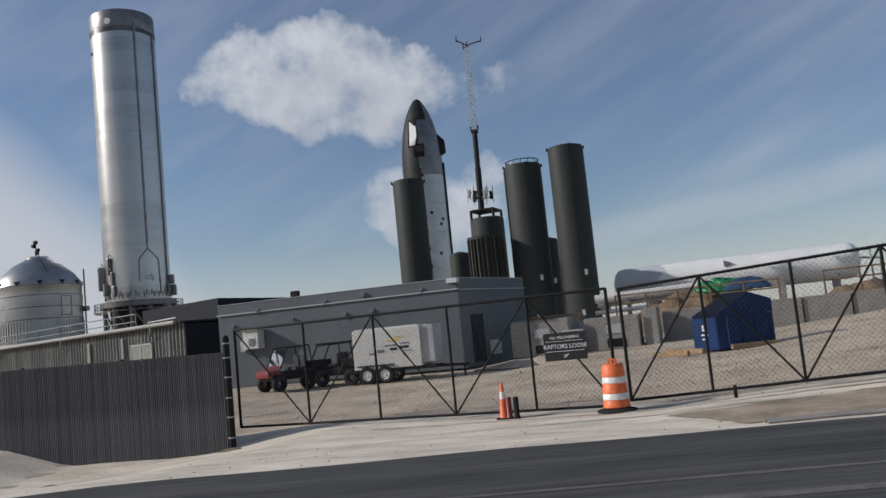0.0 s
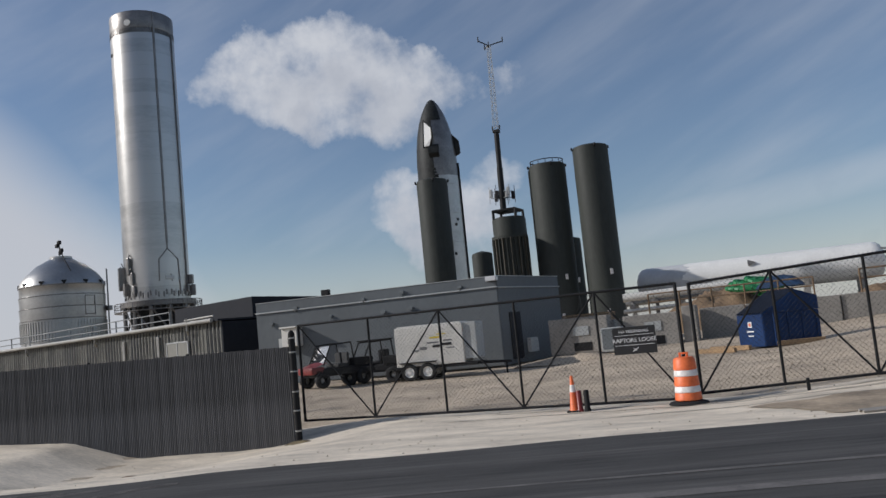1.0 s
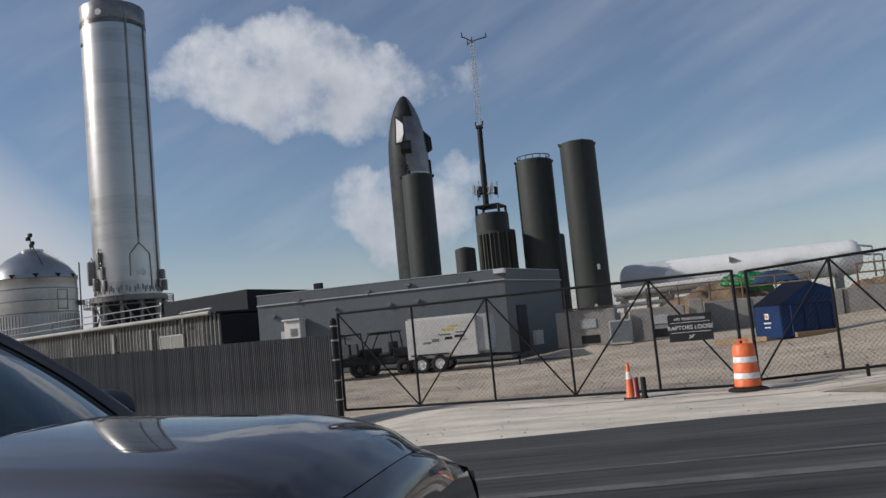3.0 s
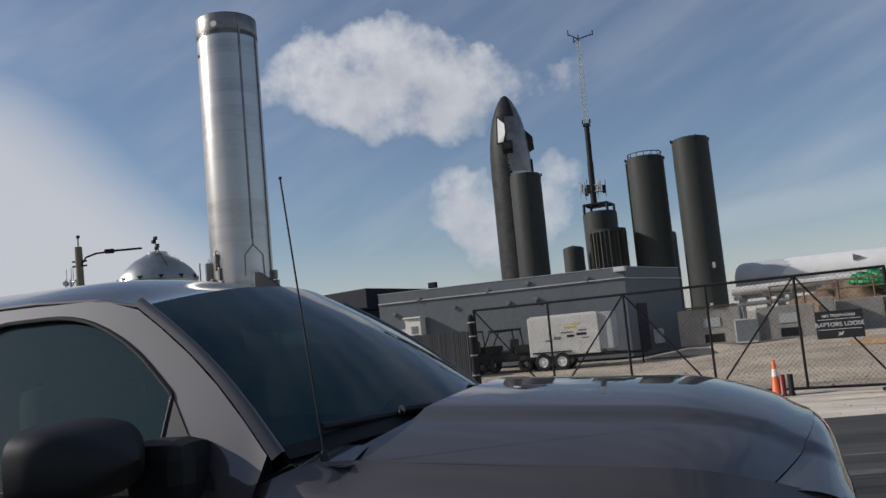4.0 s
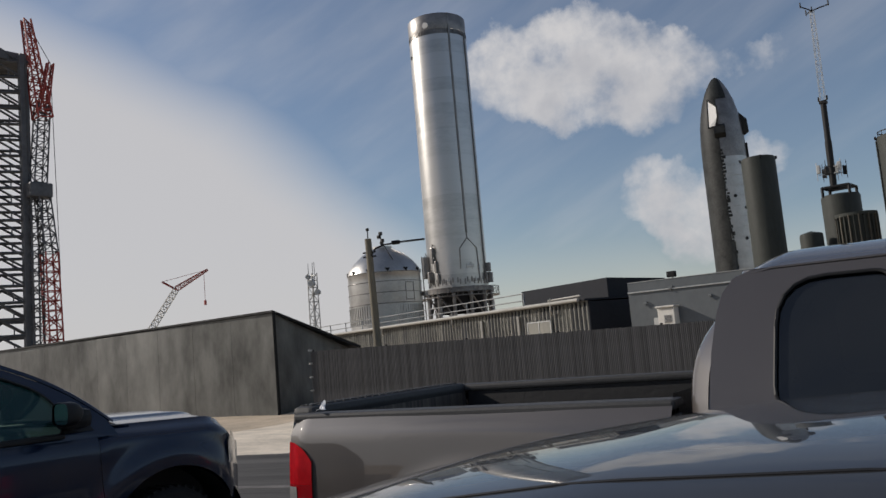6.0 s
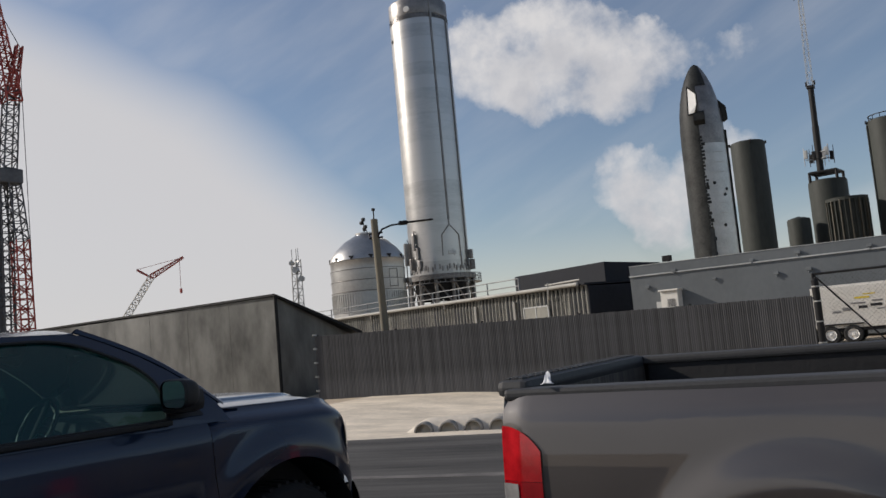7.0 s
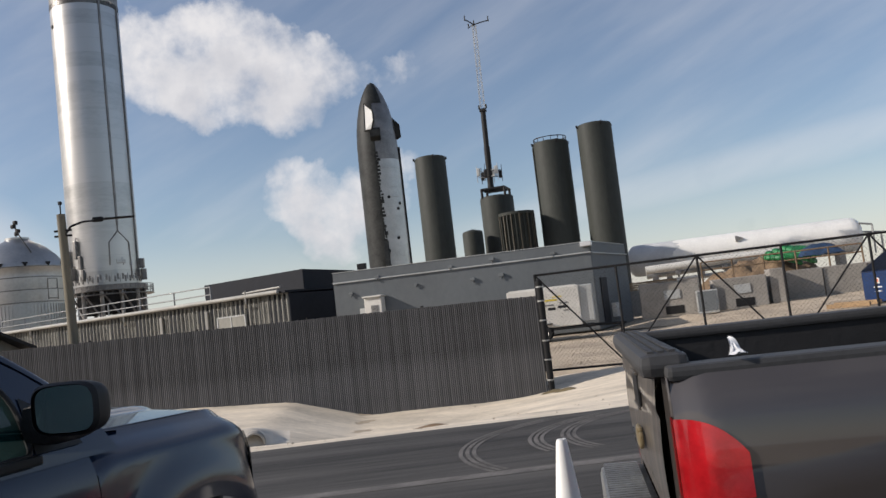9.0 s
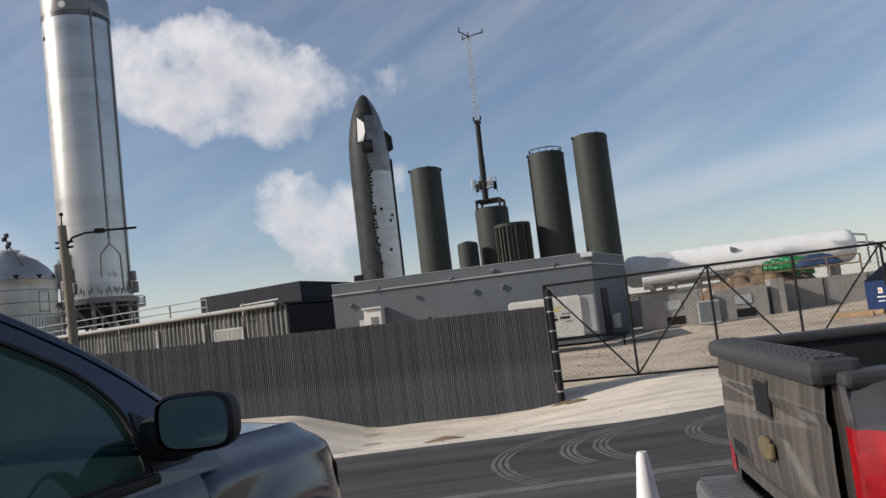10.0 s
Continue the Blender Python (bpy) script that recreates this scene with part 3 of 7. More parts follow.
def gate(name, label, at, turn, xsu, h, diag, slope=0.0):
    g = thing(name, label, "gate", at, turn, group="yard gates")
    w = xsu[-1]
    sh = Matrix.Identity(4)
    sh[2][0] = slope
    for x in xsu:
        bm = bmesh.new()
        rod(bm, (x, 0, slope * x - 0.02), (x, 0, slope * x + h + 0.02), 0.030 if 0 < x < w else 0.036, seg=8)
        part("upright", bm, BLACK_METAL, g)
    for z in (0.0, h):
        bm = bmesh.new()
        rod(bm, (0, 0, z), (w, 0, z + slope * w), 0.030, seg=8)
        part("rail", bm, BLACK_METAL, g)
    for (xa, za), (xb, zb) in diag:
        bm = bmesh.new()
        rod(bm, (xa, -0.005, za * h + slope * xa), (xb, -0.005, zb * h + slope * xb), 0.021, seg=6)
        part("brace", bm, BLACK_METAL, g)
    bm = bmesh.new()
    chain(bm, w, h, x0=0, z0=0)
    bmesh.ops.transform(bm, matrix=sh, verts=bm.verts)
    part("chain_link", bm, WIRE, g, "black diamond wire mesh", kind="stuff")
    bm = bmesh.new()
    x = 0.05
    while x < w:
        rod(bm, (x, 0, h + slope * x), (x + 0.02, 0, h + 0.055 + slope * x), 0.004, seg=3)
        x += 0.085
    part("wire_ends", bm, WIRE, g, kind="stuff")
    return g


GA = -13.3
ga_x = [0, 2.06, 4.01, 5.93, 7.83, 9.6]
gate("sliding_gate", "black chain-link gate leaf with zigzag braces", (GA, 18.25, -0.16), 0.0, ga_x, 2.44,
     [((0, 1), (2.06, 0)), ((2.06, 0), (4.01, 1)), ((4.01, 1), (5.93, 0)), ((5.93, 0), (7.83, 1)), ((7.83, 1), (9.6, 0))])
gb_x = [0, 1.64, 3.36, 4.95, 6.6, 8.2, 9.8]
gate("sliding_gate", "black chain-link gate leaf rising with the ground", (-3.42, 18.25, -0.07), 0.0, gb_x, 2.31,
     [((0, 0), (1.64, 1)), ((1.64, 1), (3.36, 0)), ((3.36, 0), (4.95, 1)), ((4.95, 1), (6.6, 0)), ((6.6, 0), (8.2, 1)), ((8.2, 1), (9.8, 0))], slope=0.052)
rod_bm = bmesh.new()
for x, z in ((-1.35, 0.02),):
    rod(rod_bm, (x, 18.1, z - 0.32), (x, 18.1, z + 0.1), 0.035)
    box(rod_bm, (x, 18.1, z - 0.05), (0.07, 0.07, 0.16), 0.01)
stop = thing("gate_stop", "short black drop bolt at the gate foot", "gate stop", (0, 0, 0))
part("bolt", rod_bm, BLACK_METAL, stop)

# slatted fence from the gate post to the panel building
F0, F1 = Vector((-13.1, 17.62)), Vector((-28.0, 15.1))
fd = (F1 - F0).normalized()
FL = (F1 - F0).length
FA = math.degrees(math.atan2(fd.y, fd.x))
fence = thing("slat_fence", "chain-link fence filled with dark vertical slats", "fence", (F0.x, F0.y, 0), FA)


def fence_top(s):
    return 1.76 + 0.012 * s


n_slat = int(FL / 0.0508)
bm = bmesh.new()
sheet(bm, lambda u, v: Vector((0.1 + (FL - 0.1) * u, -0.012, -0.75 + (fence_top(FL * u) - 0.03 + 0.75) * v)), 40, 1)
part("backing", bm, SLAT, fence)
post_bm = bmesh.new()
rod(post_bm, (0, 0, -0.7), (0, 0, 2.1), 0.085, seg=14)
rod(post_bm, (0, 0, 2.1), (0, 0, 2.17), 0.085, 0.03, seg=14)
post = part("gate_post", post_bm, BLACK_METAL, fence, "stout black gate post", smooth=40)
for z in (-0.35, 0.15, 0.62, 1.12, 1.6, 1.95):
    bm = bmesh.new()
    rod(bm, (0, 0, z), (0, 0, z + 0.035), 0.098, seg=14)
    part("clamp", bm, GALV, post)
for s in (3.0, 6.0, 9.0, 12.0, FL - 0.05):
    bm = bmesh.new()
    rod(bm, (s, -0.08, -0.6), (s, -0.08, fence_top(s) + 0.04), 0.04)
    part("post", bm, BLACK_METAL, fence)
bm = bmesh.new()
rod(bm, (0, -0.05, fence_top(0) - 0.06), (FL, -0.05, fence_top(FL) - 0.06), 0.022)
part("rail", bm, BLACK_METAL, fence)
for k in range(5):
    z = 0.15 + 0.45 * k
    bm = bmesh.new()
    rod(bm, (FL - 0.02, 0.02, z), (FL - 0.02, 0.02, z + 0.06), 0.07, seg=8)
    part("hinge", bm, GALV, fence)

# sign on the gate
sign = thing("warning_sign", "black rectangular warning sign with white lettering", "sign", (-4.68, 18.2, 1.155), 0.0)
bm = bmesh.new()
box(bm, (0, 0, 0), (0.93, 0.02, 0.59), 0.008)
part("board", bm, SIGN_BLACK, sign)


def text(word, size, at, parent, material, turn=(90, 0, 0)):
    cu = bpy.data.curves.new("lettering", "FONT")
    cu.body, cu.size, cu.align_x, cu.align_y, cu.extrude = word, size, "CENTER", "CENTER", 0.002
    cu.materials.append(material)
    ob = new("lettering", cu)
    ob.parent = parent
    ob.matrix_basis = pose(*at, *turn)
    return ob


text("NO TRESPASSING", 0.082, (0, -0.014, 0.19), sign, SIGN_WHITE)
text("RAPTORS LOOSE", 0.125, (0, -0.014, 0.0), sign, SIGN_WHITE)
bm = bmesh.new()
for z in (0.115, -0.1):
    box(bm, (0, -0.013, z), (0.84, 0.003, 0.008))
part("rule", bm, SIGN_WHITE, sign)
bm = bmesh.new()
box(bm, (0, 0, 0), (0.14, 0.003, 0.016), 0, Matrix.Translation((0.01, -0.014, -0.2)) @ Matrix.Rotation(radians(-35), 4, "Y"))
box(bm, (0, 0, 0), (0.09, 0.003, 0.014), 0, Matrix.Translation((0.0, -0.014, -0.2)) @ Matrix.Rotation(radians(40), 4, "Y"))
part("emblem", bm, SIGN_WHITE, sign)


# ---- rocket stages and tanks ----
def stage():
    cx, cy, r = -80.45, 86.05, 4.13
    z0, z1 = 9.75, 48.55
    b = thing("rocket_booster", "tall polished stainless steel rocket booster on a stand", "rocket", (cx, cy, 0))
    cam_dir = math.atan2(-1 - cy, -4 - cx)
    # barrel sections with slightly proud weld rings
    bm = bmesh.new()
    lathe(bm, [(r - 0.03, z0), (r - 0.03, z1 - 3.0)], 48)
    part("liner", bm, STEEL_DARK, b, smooth=30)
    z = z0
    while z < z1 - 3.1:
        bm = bmesh.new()
        lathe(bm, [(r, z), (r, min(z + 1.84, z1 - 3.0))], 96)
        part("barrel_section", bm, STEEL, b, smooth=30)
        z += 1.84
    z = z0 + 1.84
    while z < z1 - 3.2:
        bm = bmesh.new()
        lathe(bm, [(r - 0.02, z - 0.02), (r + 0.006, z - 0.018), (r + 0.006, z + 0.018), (r - 0.02, z + 0.02)], 96)
        part("weld_ring", bm, STEEL_DULL, b, smooth=30)
        z += 1.84
    bm = bmesh.new()
    rings = lathe(bm, [(r - 0.02, z1 - 2.3), (r, z1 - 2.2), (r, z1 - 0.1), (r - 0.05, z1), (r - 0.35, z1), (r - 0.35, z1 - 1.5)], 96)
    part("top_ring", bm, STEEL_DARK, b, "darkened ring at the open top", smooth=30)
    bm = bmesh.new()
    lathe(bm, [(r - 0.12, z1 - 3.05), (r - 0.12, z1 - 2.25)], 96)
    for i in range(90):
        a = 2 * math.pi * i / 90
        box(bm, (0, 0, 0), (0.10, 0.12, 0.74), 0, Matrix.Rotation(a, 4, "Z") @ Matrix.Translation((r - 0.02, 0, z1 - 2.65)))
    part("vent_ring", bm, STEEL_DARK, b, "ring of vertical vents")

    def spot(az, z, out=0.0):
        a = cam_dir + radians(az)
        return Vector(((r + out) * math.cos(a), (r + out) * math.sin(a), z))

    bm = bmesh.new()
    for az, w in ((22, 0.24),):
        p = spot(az, 0, 0.06)
        box(bm, (0, 0, 0), (0.16, w, z1 - 3.5 - 15.6), 0.02, Matrix.Translation((p.x, p.y, (z1 - 0.3 + 15.4) / 2)) @ Matrix.Rotation(cam_dir + radians(az), 4, "Z"))
    p = spot(22, 0, 0.02)
    box(bm, (0, 0, 0), (0.12, 0.16, 3.2), 0.02, Matrix.Translation((p.x, p.y, z1 - 1.6)) @ Matrix.Rotation(cam_dir + radians(22), 4, "Z"))
    part("raceway", bm, STEEL_DARK, b, "dark cable raceway down the side")
    bm = bmesh.new()
    tube(bm, [spot(22, 17.4, 0.04), spot(22, 16.4, 0.04), spot(6, 15.0, 0.04), spot(5, 12.2, 0.04)], 0.09)
    tube(bm, [spot(22, 16.4, 0.04), spot(42, 15.0, 0.04), spot(44, 11.0, 0.04)], 0.09)
    part("cable_fork", bm, STEEL_DARK, b)
    bm = bmesh.new()
    tube(bm, [spot(64, 46, 0.06), spot(64, 11, 0.06)], 0.1)
    part("side_pipe", bm, STEEL_DARK, b)
    bm = bmesh.new()
    c = spot(-24, 46.9, 0.02)
    q = Vector((c.x, c.y, 0)).to_track_quat("Z", "Y").to_matrix().to_4x4()
    bmesh.ops.create_cone(bm, cap_ends=True, segments=24, radius1=0.45, radius2=0.42, depth=0.14, matrix=Matrix.Translation(c) @ q)
    part("hatch", bm, WHITE, b, "round pale hatch cover")
    bm = bmesh.new()
    c = spot(-72, 43.2, 0.02)
    q = Vector((c.x, c.y, 0)).to_track_quat("Z", "Y").to_matrix().to_4x4()
    bmesh.ops.create_cone(bm, cap_ends=True, segments=16, radius1=0.25, radius2=0.25, depth=0.14, matrix=Matrix.Translation(c) @ q)
    part("port", bm, TANK_SHADE, b, "small dark port")
    # equipment round the foot
    rnd = random.Random(4)
    for az, z, s in ((-78, 13.0, (0.8, 0.8, 3.0)), (-62, 11.5, (0.6, 0.5, 1.5)), (-50, 14.4, (0.5, 0.4, 2.2)), (-44, 12.8, (0.4, 0.4, 1.6)), (-40, 11.2, (0.4, 0.3, 1.2)),
                     (72, 12.4, (0.7, 0.7, 1.2)), (80, 11.0, (0.8, 0.6, 1.4)), (62, 11.2, (0.4, 0.4, 0.9)), (24, 12.6, (0.1, 1.2, 0.5)), (44, 12.4, (0.1, 0.5, 0.5))):
        p = spot(az, z, s[0] / 2 - 0.05)
        bm = bmesh.new()
        box(bm, (0, 0, 0), s, 0.06, Matrix.Translation(p) @ Matrix.Rotation(cam_dir + radians(az), 4, "Z"))
        for k in range(3):
            a = Vector((rnd.uniform(-0.3, 0.3), rnd.uniform(-0.3, 0.3), rnd.uniform(-0.9, 0.9) * s[2]))
            rod(bm, p + a, p + a * 0.2 + Vector((0, 0, 0.6 * s[2])), 0.06)
        part("umbilical_box", bm, STEEL_DARK if az < 20 or az > 60 else STEEL_DULL, b, "dark umbilical fitting at the foot")
    for i in range(40):
        az = -90 + 180 * i / 39
        bm = bmesh.new()
        box(bm, (0, 0, 0), (0.14, 0.2, 0.7), 0.02, Matrix.Translation(spot(az, 10.5 + 0.25 * (i % 2), 0.02)) @ Matrix.Rotation(cam_dir + radians(az), 4, "Z"))
        part("skirt_rib", bm, STEEL_DARK if i % 3 else STEEL_DULL, b)
    st = thing("booster_stand", "dark steel ring stand on braced legs", "stand", (cx, cy, 0))
    bm = bmesh.new()
    lathe(bm, [(r - 0.4, 9.1), (r + 0.7, 9.1), (r + 0.7, 9.75), (r - 0.4, 9.75), (r - 0.4, 9.1)], 48)
    part("ring", bm, STEEL_DARK, st)
    for i in range(12):
        a = 2 * math.pi * i / 12
        bm = bmesh.new()
        rod(bm, ((r + 0.3) * math.cos(a), (r + 0.3) * math.sin(a), 9.1), ((r + 0.3) * math.cos(a), (r + 0.3) * math.sin(a), 0.4), 0.25)
        a2 = 2 * math.pi * (i + 1) / 12
        rod(bm, ((r + 0.3) * math.cos(a), (r + 0.3) * math.sin(a), 9.0), ((r + 0.3) * math.cos(a2), (r + 0.3) * math.sin(a2), 5.5), 0.12)
        part("leg", bm, STEEL_DARK, st)
    # added black drum closing the gaps between legs, in place of clutter
    bm = bmesh.new()
    lathe(bm, [(r - 0.5, 6.4), (r - 0.5, 9.1)], 40)
    part("inner_skirt", bm, TANK_SHADE, st)
    bm = bmesh.new()
    for i in range(48):
        a = 2 * math.pi * i / 48
        x, y = (r + 1.4) * math.cos(a), (r + 1.4) * math.sin(a)
        rod(bm, (x, y, 8.6), (x, y, 9.7), 0.04, seg=4)
    for z in (8.6, 9.2, 9.7):
        lathe(bm, [(r + 1.36, z - 0.04), (r + 1.44, z - 0.04), (r + 1.44, z + 0.04)], 48)
    lathe(bm, [(r + 0.6, 8.55), (r + 1.5, 8.55)], 48)
    part("walkway", bm, STEEL_DARK, st, "railed service walkway")


stage()


def dome_tank():
    cx, cy, r = -72.6, 63.6, 4.12
    t = thing("storage_tank", "short stainless steel tank with a conical dome", "tank", (cx, cy, 0))
    cd = math.atan2(-3 - cy, -6 - cx)
    bm = bmesh.new()
    prof = [(r, 0.4), (r, 7.0)]
    for z in (7.0, 8.2, 9.4):
        prof += [(r + 0.06, z + 0.02), (r + 0.06, z + 0.14), (r, z + 0.16)]
    prof += [(r, 10.4), (r + 0.05, 10.5), (r + 0.05, 10.62)]
    lathe(bm, prof, 72)
    part("barrel", bm, STEEL_DULL, t, "banded stainless barrel", smooth=30)
    bm = bmesh.new()
    lathe(bm, [(r + 0.05, 10.62), (r - 0.1, 11.1), (r - 0.7, 11.9), (r - 1.7, 12.8), (r - 2.7, 13.35), (1.1, 13.55), (1.1, 13.75), (0.01, 13.8)], 72)
    part("dome", bm, STEEL_DULL, t, "polished conical dome", smooth=40)
    bm = bmesh.new()
    for i in range(80):
        a = 2 * math.pi * i / 80
        box(bm, (0, 0, 0), (0.1, 0.12, 2.0), 0, Matrix.Rotation(a, 4, "Z") @ Matrix.Translation((r + 0.03, 0, 5.9)))
    part("skirt_ribs", bm, STEEL_DULL, t, "vertical ribs round the skirt")
    for i in range(12):
        a = cd + 2 * math.pi * i / 12 + 0.1
        bm = bmesh.new()
        v = [bm.verts.new((Matrix.Rotation(a, 4, "Z") @ Vector(p))) for p in ((r + 0.08, -0.28, 10.95), (r + 0.08, 0.28, 10.95), (r + 0.1, 0, 10.5), (r - 0.05, -0.28, 10.95), (r - 0.05, 0.28, 10.95), (r - 0.05, 0, 10.5))]
        for f in ((0, 1, 2), (3, 4, 5), (0, 1, 4, 3), (1, 2, 5, 4), (2, 0, 3, 5)):
            bm.faces.new([v[k] for k in f])
        part("gusset", bm, TANK_SHADE, t, "dark triangular lifting lug")
    for z in (7.05, 8.25, 9.45, 10.5):
        bm = bmesh.new()
        lathe(bm, [(r + 0.04, z), (r + 0.09, z + 0.02), (r + 0.09, z + 0.09), (r + 0.04, z + 0.11)], 72)
        part("hoop", bm, STEEL_DARK, t, "dark hoop round the barrel", smooth=30)
    a = cd + radians(33)
    for z in (7.4, 9.3):
        bm = bmesh.new()
        tube(bm, [((r + 0.05) * math.cos(a + k * 0.07), (r + 0.05) * math.sin(a + k * 0.07), z) for k in range(5)], 0.05)
        part("panel_seam", bm, STEEL_DARK, t)
    for da, w in ((0, 0.04), (0.28, 0.04)):
        bm = bmesh.new()
        rod(bm, ((r + 0.04) * math.cos(a + da), (r + 0.04) * math.sin(a + da), 7.3), ((r + 0.04) * math.cos(a + da), (r + 0.04) * math.sin(a + da), 9.3), 0.05)
        part("panel_seam", bm, STEEL_DARK, t)
    a = cd + radians(80)
    bm = bmesh.new()
    for da in (0, 0.1):
        rod(bm, ((r + 0.3) * math.cos(a + da), (r + 0.3) * math.sin(a + da), 4), ((r + 0.3) * math.cos(a + da), (r + 0.3) * math.sin(a + da), 12.2), 0.05)
    box(bm, ((r + 0.4) * math.cos(a), (r + 0.4) * math.sin(a), 8.0), (0.5, 0.5, 0.5), 0.05)
    part("ladder", bm, STEEL_DARK, t)
    bm = bmesh.new()
    rod(bm, (0.3, -0.4, 13.7), (0.3, -0.4, 15.2), 0.06)
    for p in ((0.0, -0.4, 14.9), (0.55, -0.4, 14.4), (0.3, -0.4, 15.25), (0.1, -0.1, 14.2)):
        rod(bm, (0.3, -0.4, p[2] - 0.1), p, 0.05)
        box(bm, p, (0.35, 0.35, 0.4), 0.08)
    tube(bm, [(0.4, -0.4, 14.4), (1.6, -1.0, 13.3), (3.1, -1.6, 11.9)], 0.05)
    part("vent_cluster", bm, TANK_SHADE, t, "cluster of dark relief valves")


dome_tank()


def ship():
    cx, cy, r = -63.7, 144.8, 3.9
    s = thing("rocket_ship", "pointed rocket ship half black-tiled and half stainless", "rocket", (cx, cy, 0))
    cd = math.atan2(-2 - cy, -4 - cx)
    prof = [(r, 1.0), (r, 31.5)]
    nose = [(0, r), (0.2, 0.985), (0.4, 0.93), (0.55, 0.84), (0.7, 0.70), (0.82, 0.53), (0.92, 0.33), (0.98, 0.16), (1.0, 0.02)]
    prof += [(r * k, 31.5 + 15.6 * h) for h, k in nose[1:]]
    mid = cd - radians(8)
    bm = bmesh.new()
    lathe(bm, prof[:2], 40, arc=(mid, mid + math.pi))
    part("steel_side", bm, STEEL_DULL, s, "dull stainless flank", smooth=40)
    # nose: dark reflection in the steel, painted as a darker steel colour
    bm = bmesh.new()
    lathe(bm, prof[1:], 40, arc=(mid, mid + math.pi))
    part("nose_side", bm, STEEL_DARK, s, "stainless nose with a dark reflection put into its colour", smooth=40)
    bm = bmesh.new()
    lathe(bm, [(a + 0.05, z) for a, z in prof], 40, arc=(mid - math.pi, mid))
    part("tile_side", bm, TILE_BLACK, s, "black heat-shield tiles", smooth=40)
    bm = bmesh.new()
    lathe(bm, [(prof[i][0] + 0.07, prof[i][1]) for i in range(5, len(prof))], 40, arc=(mid - 0.2, mid + math.pi * 0.22))
    part("tile_cap", bm, TILE_BLACK, s, "black tiled nose cap", smooth=40)
    z = 4.0
    while z < 31:
        bm = bmesh.new()
        lathe(bm, [(r + 0.01, z), (r + 0.035, z + 0.03), (r + 0.01, z + 0.06)], 30, arc=(mid + 0.02, mid + math.pi))
        part("weld_ring", bm, STEEL_DULL, s)
        z += 1.84

    rnd = random.Random(31)
    for i in range(46):
        z = 3.0 + i * 0.66
        a = mid + radians(rnd.uniform(-1.0, 5.5))
        bm = bmesh.new()
        box(bm, (0, 0, 0), (0.09, rnd.uniform(0.3, 0.8), rnd.uniform(0.35, 0.7)), 0, Matrix.Translation(((r + 0.02) * math.cos(a), (r + 0.02) * math.sin(a), z)) @ Matrix.Rotation(a, 4, "Z"))
        part("tile", bm, TILE_BLACK, s)

    def flap(name, az, pts, thick, material, label):
        bm = bmesh.new()
        m = Matrix.Rotation(cd + radians(az), 4, "Z")
        lo = [bm.verts.new(m @ Vector((x, -thick / 2, zz))) for x, zz in pts]
        hi = [bm.verts.new(m @ Vector((x, thick / 2, zz))) for x, zz in pts]
        n = len(pts)
        bm.faces.new(lo)
        bm.faces.new(hi)
        for i in range(n):
            bm.faces.new((lo[i], lo[(i + 1) % n], hi[(i + 1) % n], hi[i]))
        bmesh.ops.bevel(bm, geom=list(bm.edges), offset=0.08, segments=2, affect="EDGES")
        part(name, bm, material, s, label)

    fw = [(2.6, 43.4), (3.6, 42.2), (5.6, 39.8), (5.8, 38.4), (5.0, 37.2), (3.5, 36.6)]
    flap("forward_flap", -4, [(3.4, 37.6), (4.7, 37.0), (5.0, 35.6), (3.8, 34.9)], 1.9, TILE_BLACK, "black forward flap")
    flap("forward_flap", 160, fw, 0.5, TILE_BLACK, "black forward flap")
    flap("forward_flap", 86, [(3.2, 40.0), (4.6, 38.4), (4.7, 36.0), (3.6, 35.4)], 0.6, TILE_BLACK, "black flap seen edge-on")
    af = [(3.6, 16.6), (5.2, 14.4), (6.6, 10.6), (6.6, 8.0), (3.7, 7.6)]
    flap("aft_flap", -6, af, 0.8, TILE_BLACK, "black aft flap")
    flap("aft_flap", 160, af, 0.6, TILE_BLACK, "black aft flap")
    # white inner face of the folded forward flap
    bm = bmesh.new()
    m = Matrix.Rotation(cd + radians(-15), 4, "Z")
    vs = [bm.verts.new(m @ Vector(p)) for p in ((r * 0.80 + 0.4, -0.9, 42.3), (r * 0.95 + 0.4, 0.75, 40.6), (r + 0.55, 0.85, 38.6), (r + 0.5, 0.3, 37.0), (r + 0.45, -1.0, 36.9))]
    bm.faces.new(vs)
    r2 = bmesh.ops.extrude_face_region(bm, geom=list(bm.faces))
    bmesh.ops.translate(bm, vec=m @ Vector((0.25, 0, 0)), verts=[v for v in r2["geom"] if isinstance(v, bmesh.types.BMVert)])
    part("flap_face", bm, WHITE, s, "pale inner face of a forward flap")
    bm = bmesh.new()
    rim = [m @ Vector(p) for p in ((r * 0.80 + 0.6, -0.9, 42.3), (r * 0.95 + 0.6, 0.75, 40.6), (r + 0.75, 0.85, 38.6), (r + 0.7, 0.3, 37.0), (r + 0.65, -1.0, 36.9))]
    ring_rods = list(zip(rim, rim[1:] + rim[:1]))
    for p, q in ring_rods:
        rod(bm, p, q, 0.16, seg=6)
    part("flap_edge", bm, TILE_BLACK, s, "black tiled rim of the flap")
    for az, z in ((14, 24.2), (40, 22.0), (48, 23.0), (30, 16.5)):
        a = cd + radians(az)
        c = Vector(((r + 0.02) * math.cos(a), (r + 0.02) * math.sin(a), z))
        q = Vector((c.x, c.y, 0)).to_track_quat("Z", "Y").to_matrix().to_4x4()
        bm = bmesh.new()
        bmesh.ops.create_cone(bm, cap_ends=True, segments=14, radius1=0.3, radius2=0.3, depth=0.12, matrix=Matrix.Translation(c) @ q)
        part("port", bm, TANK_SHADE, s)
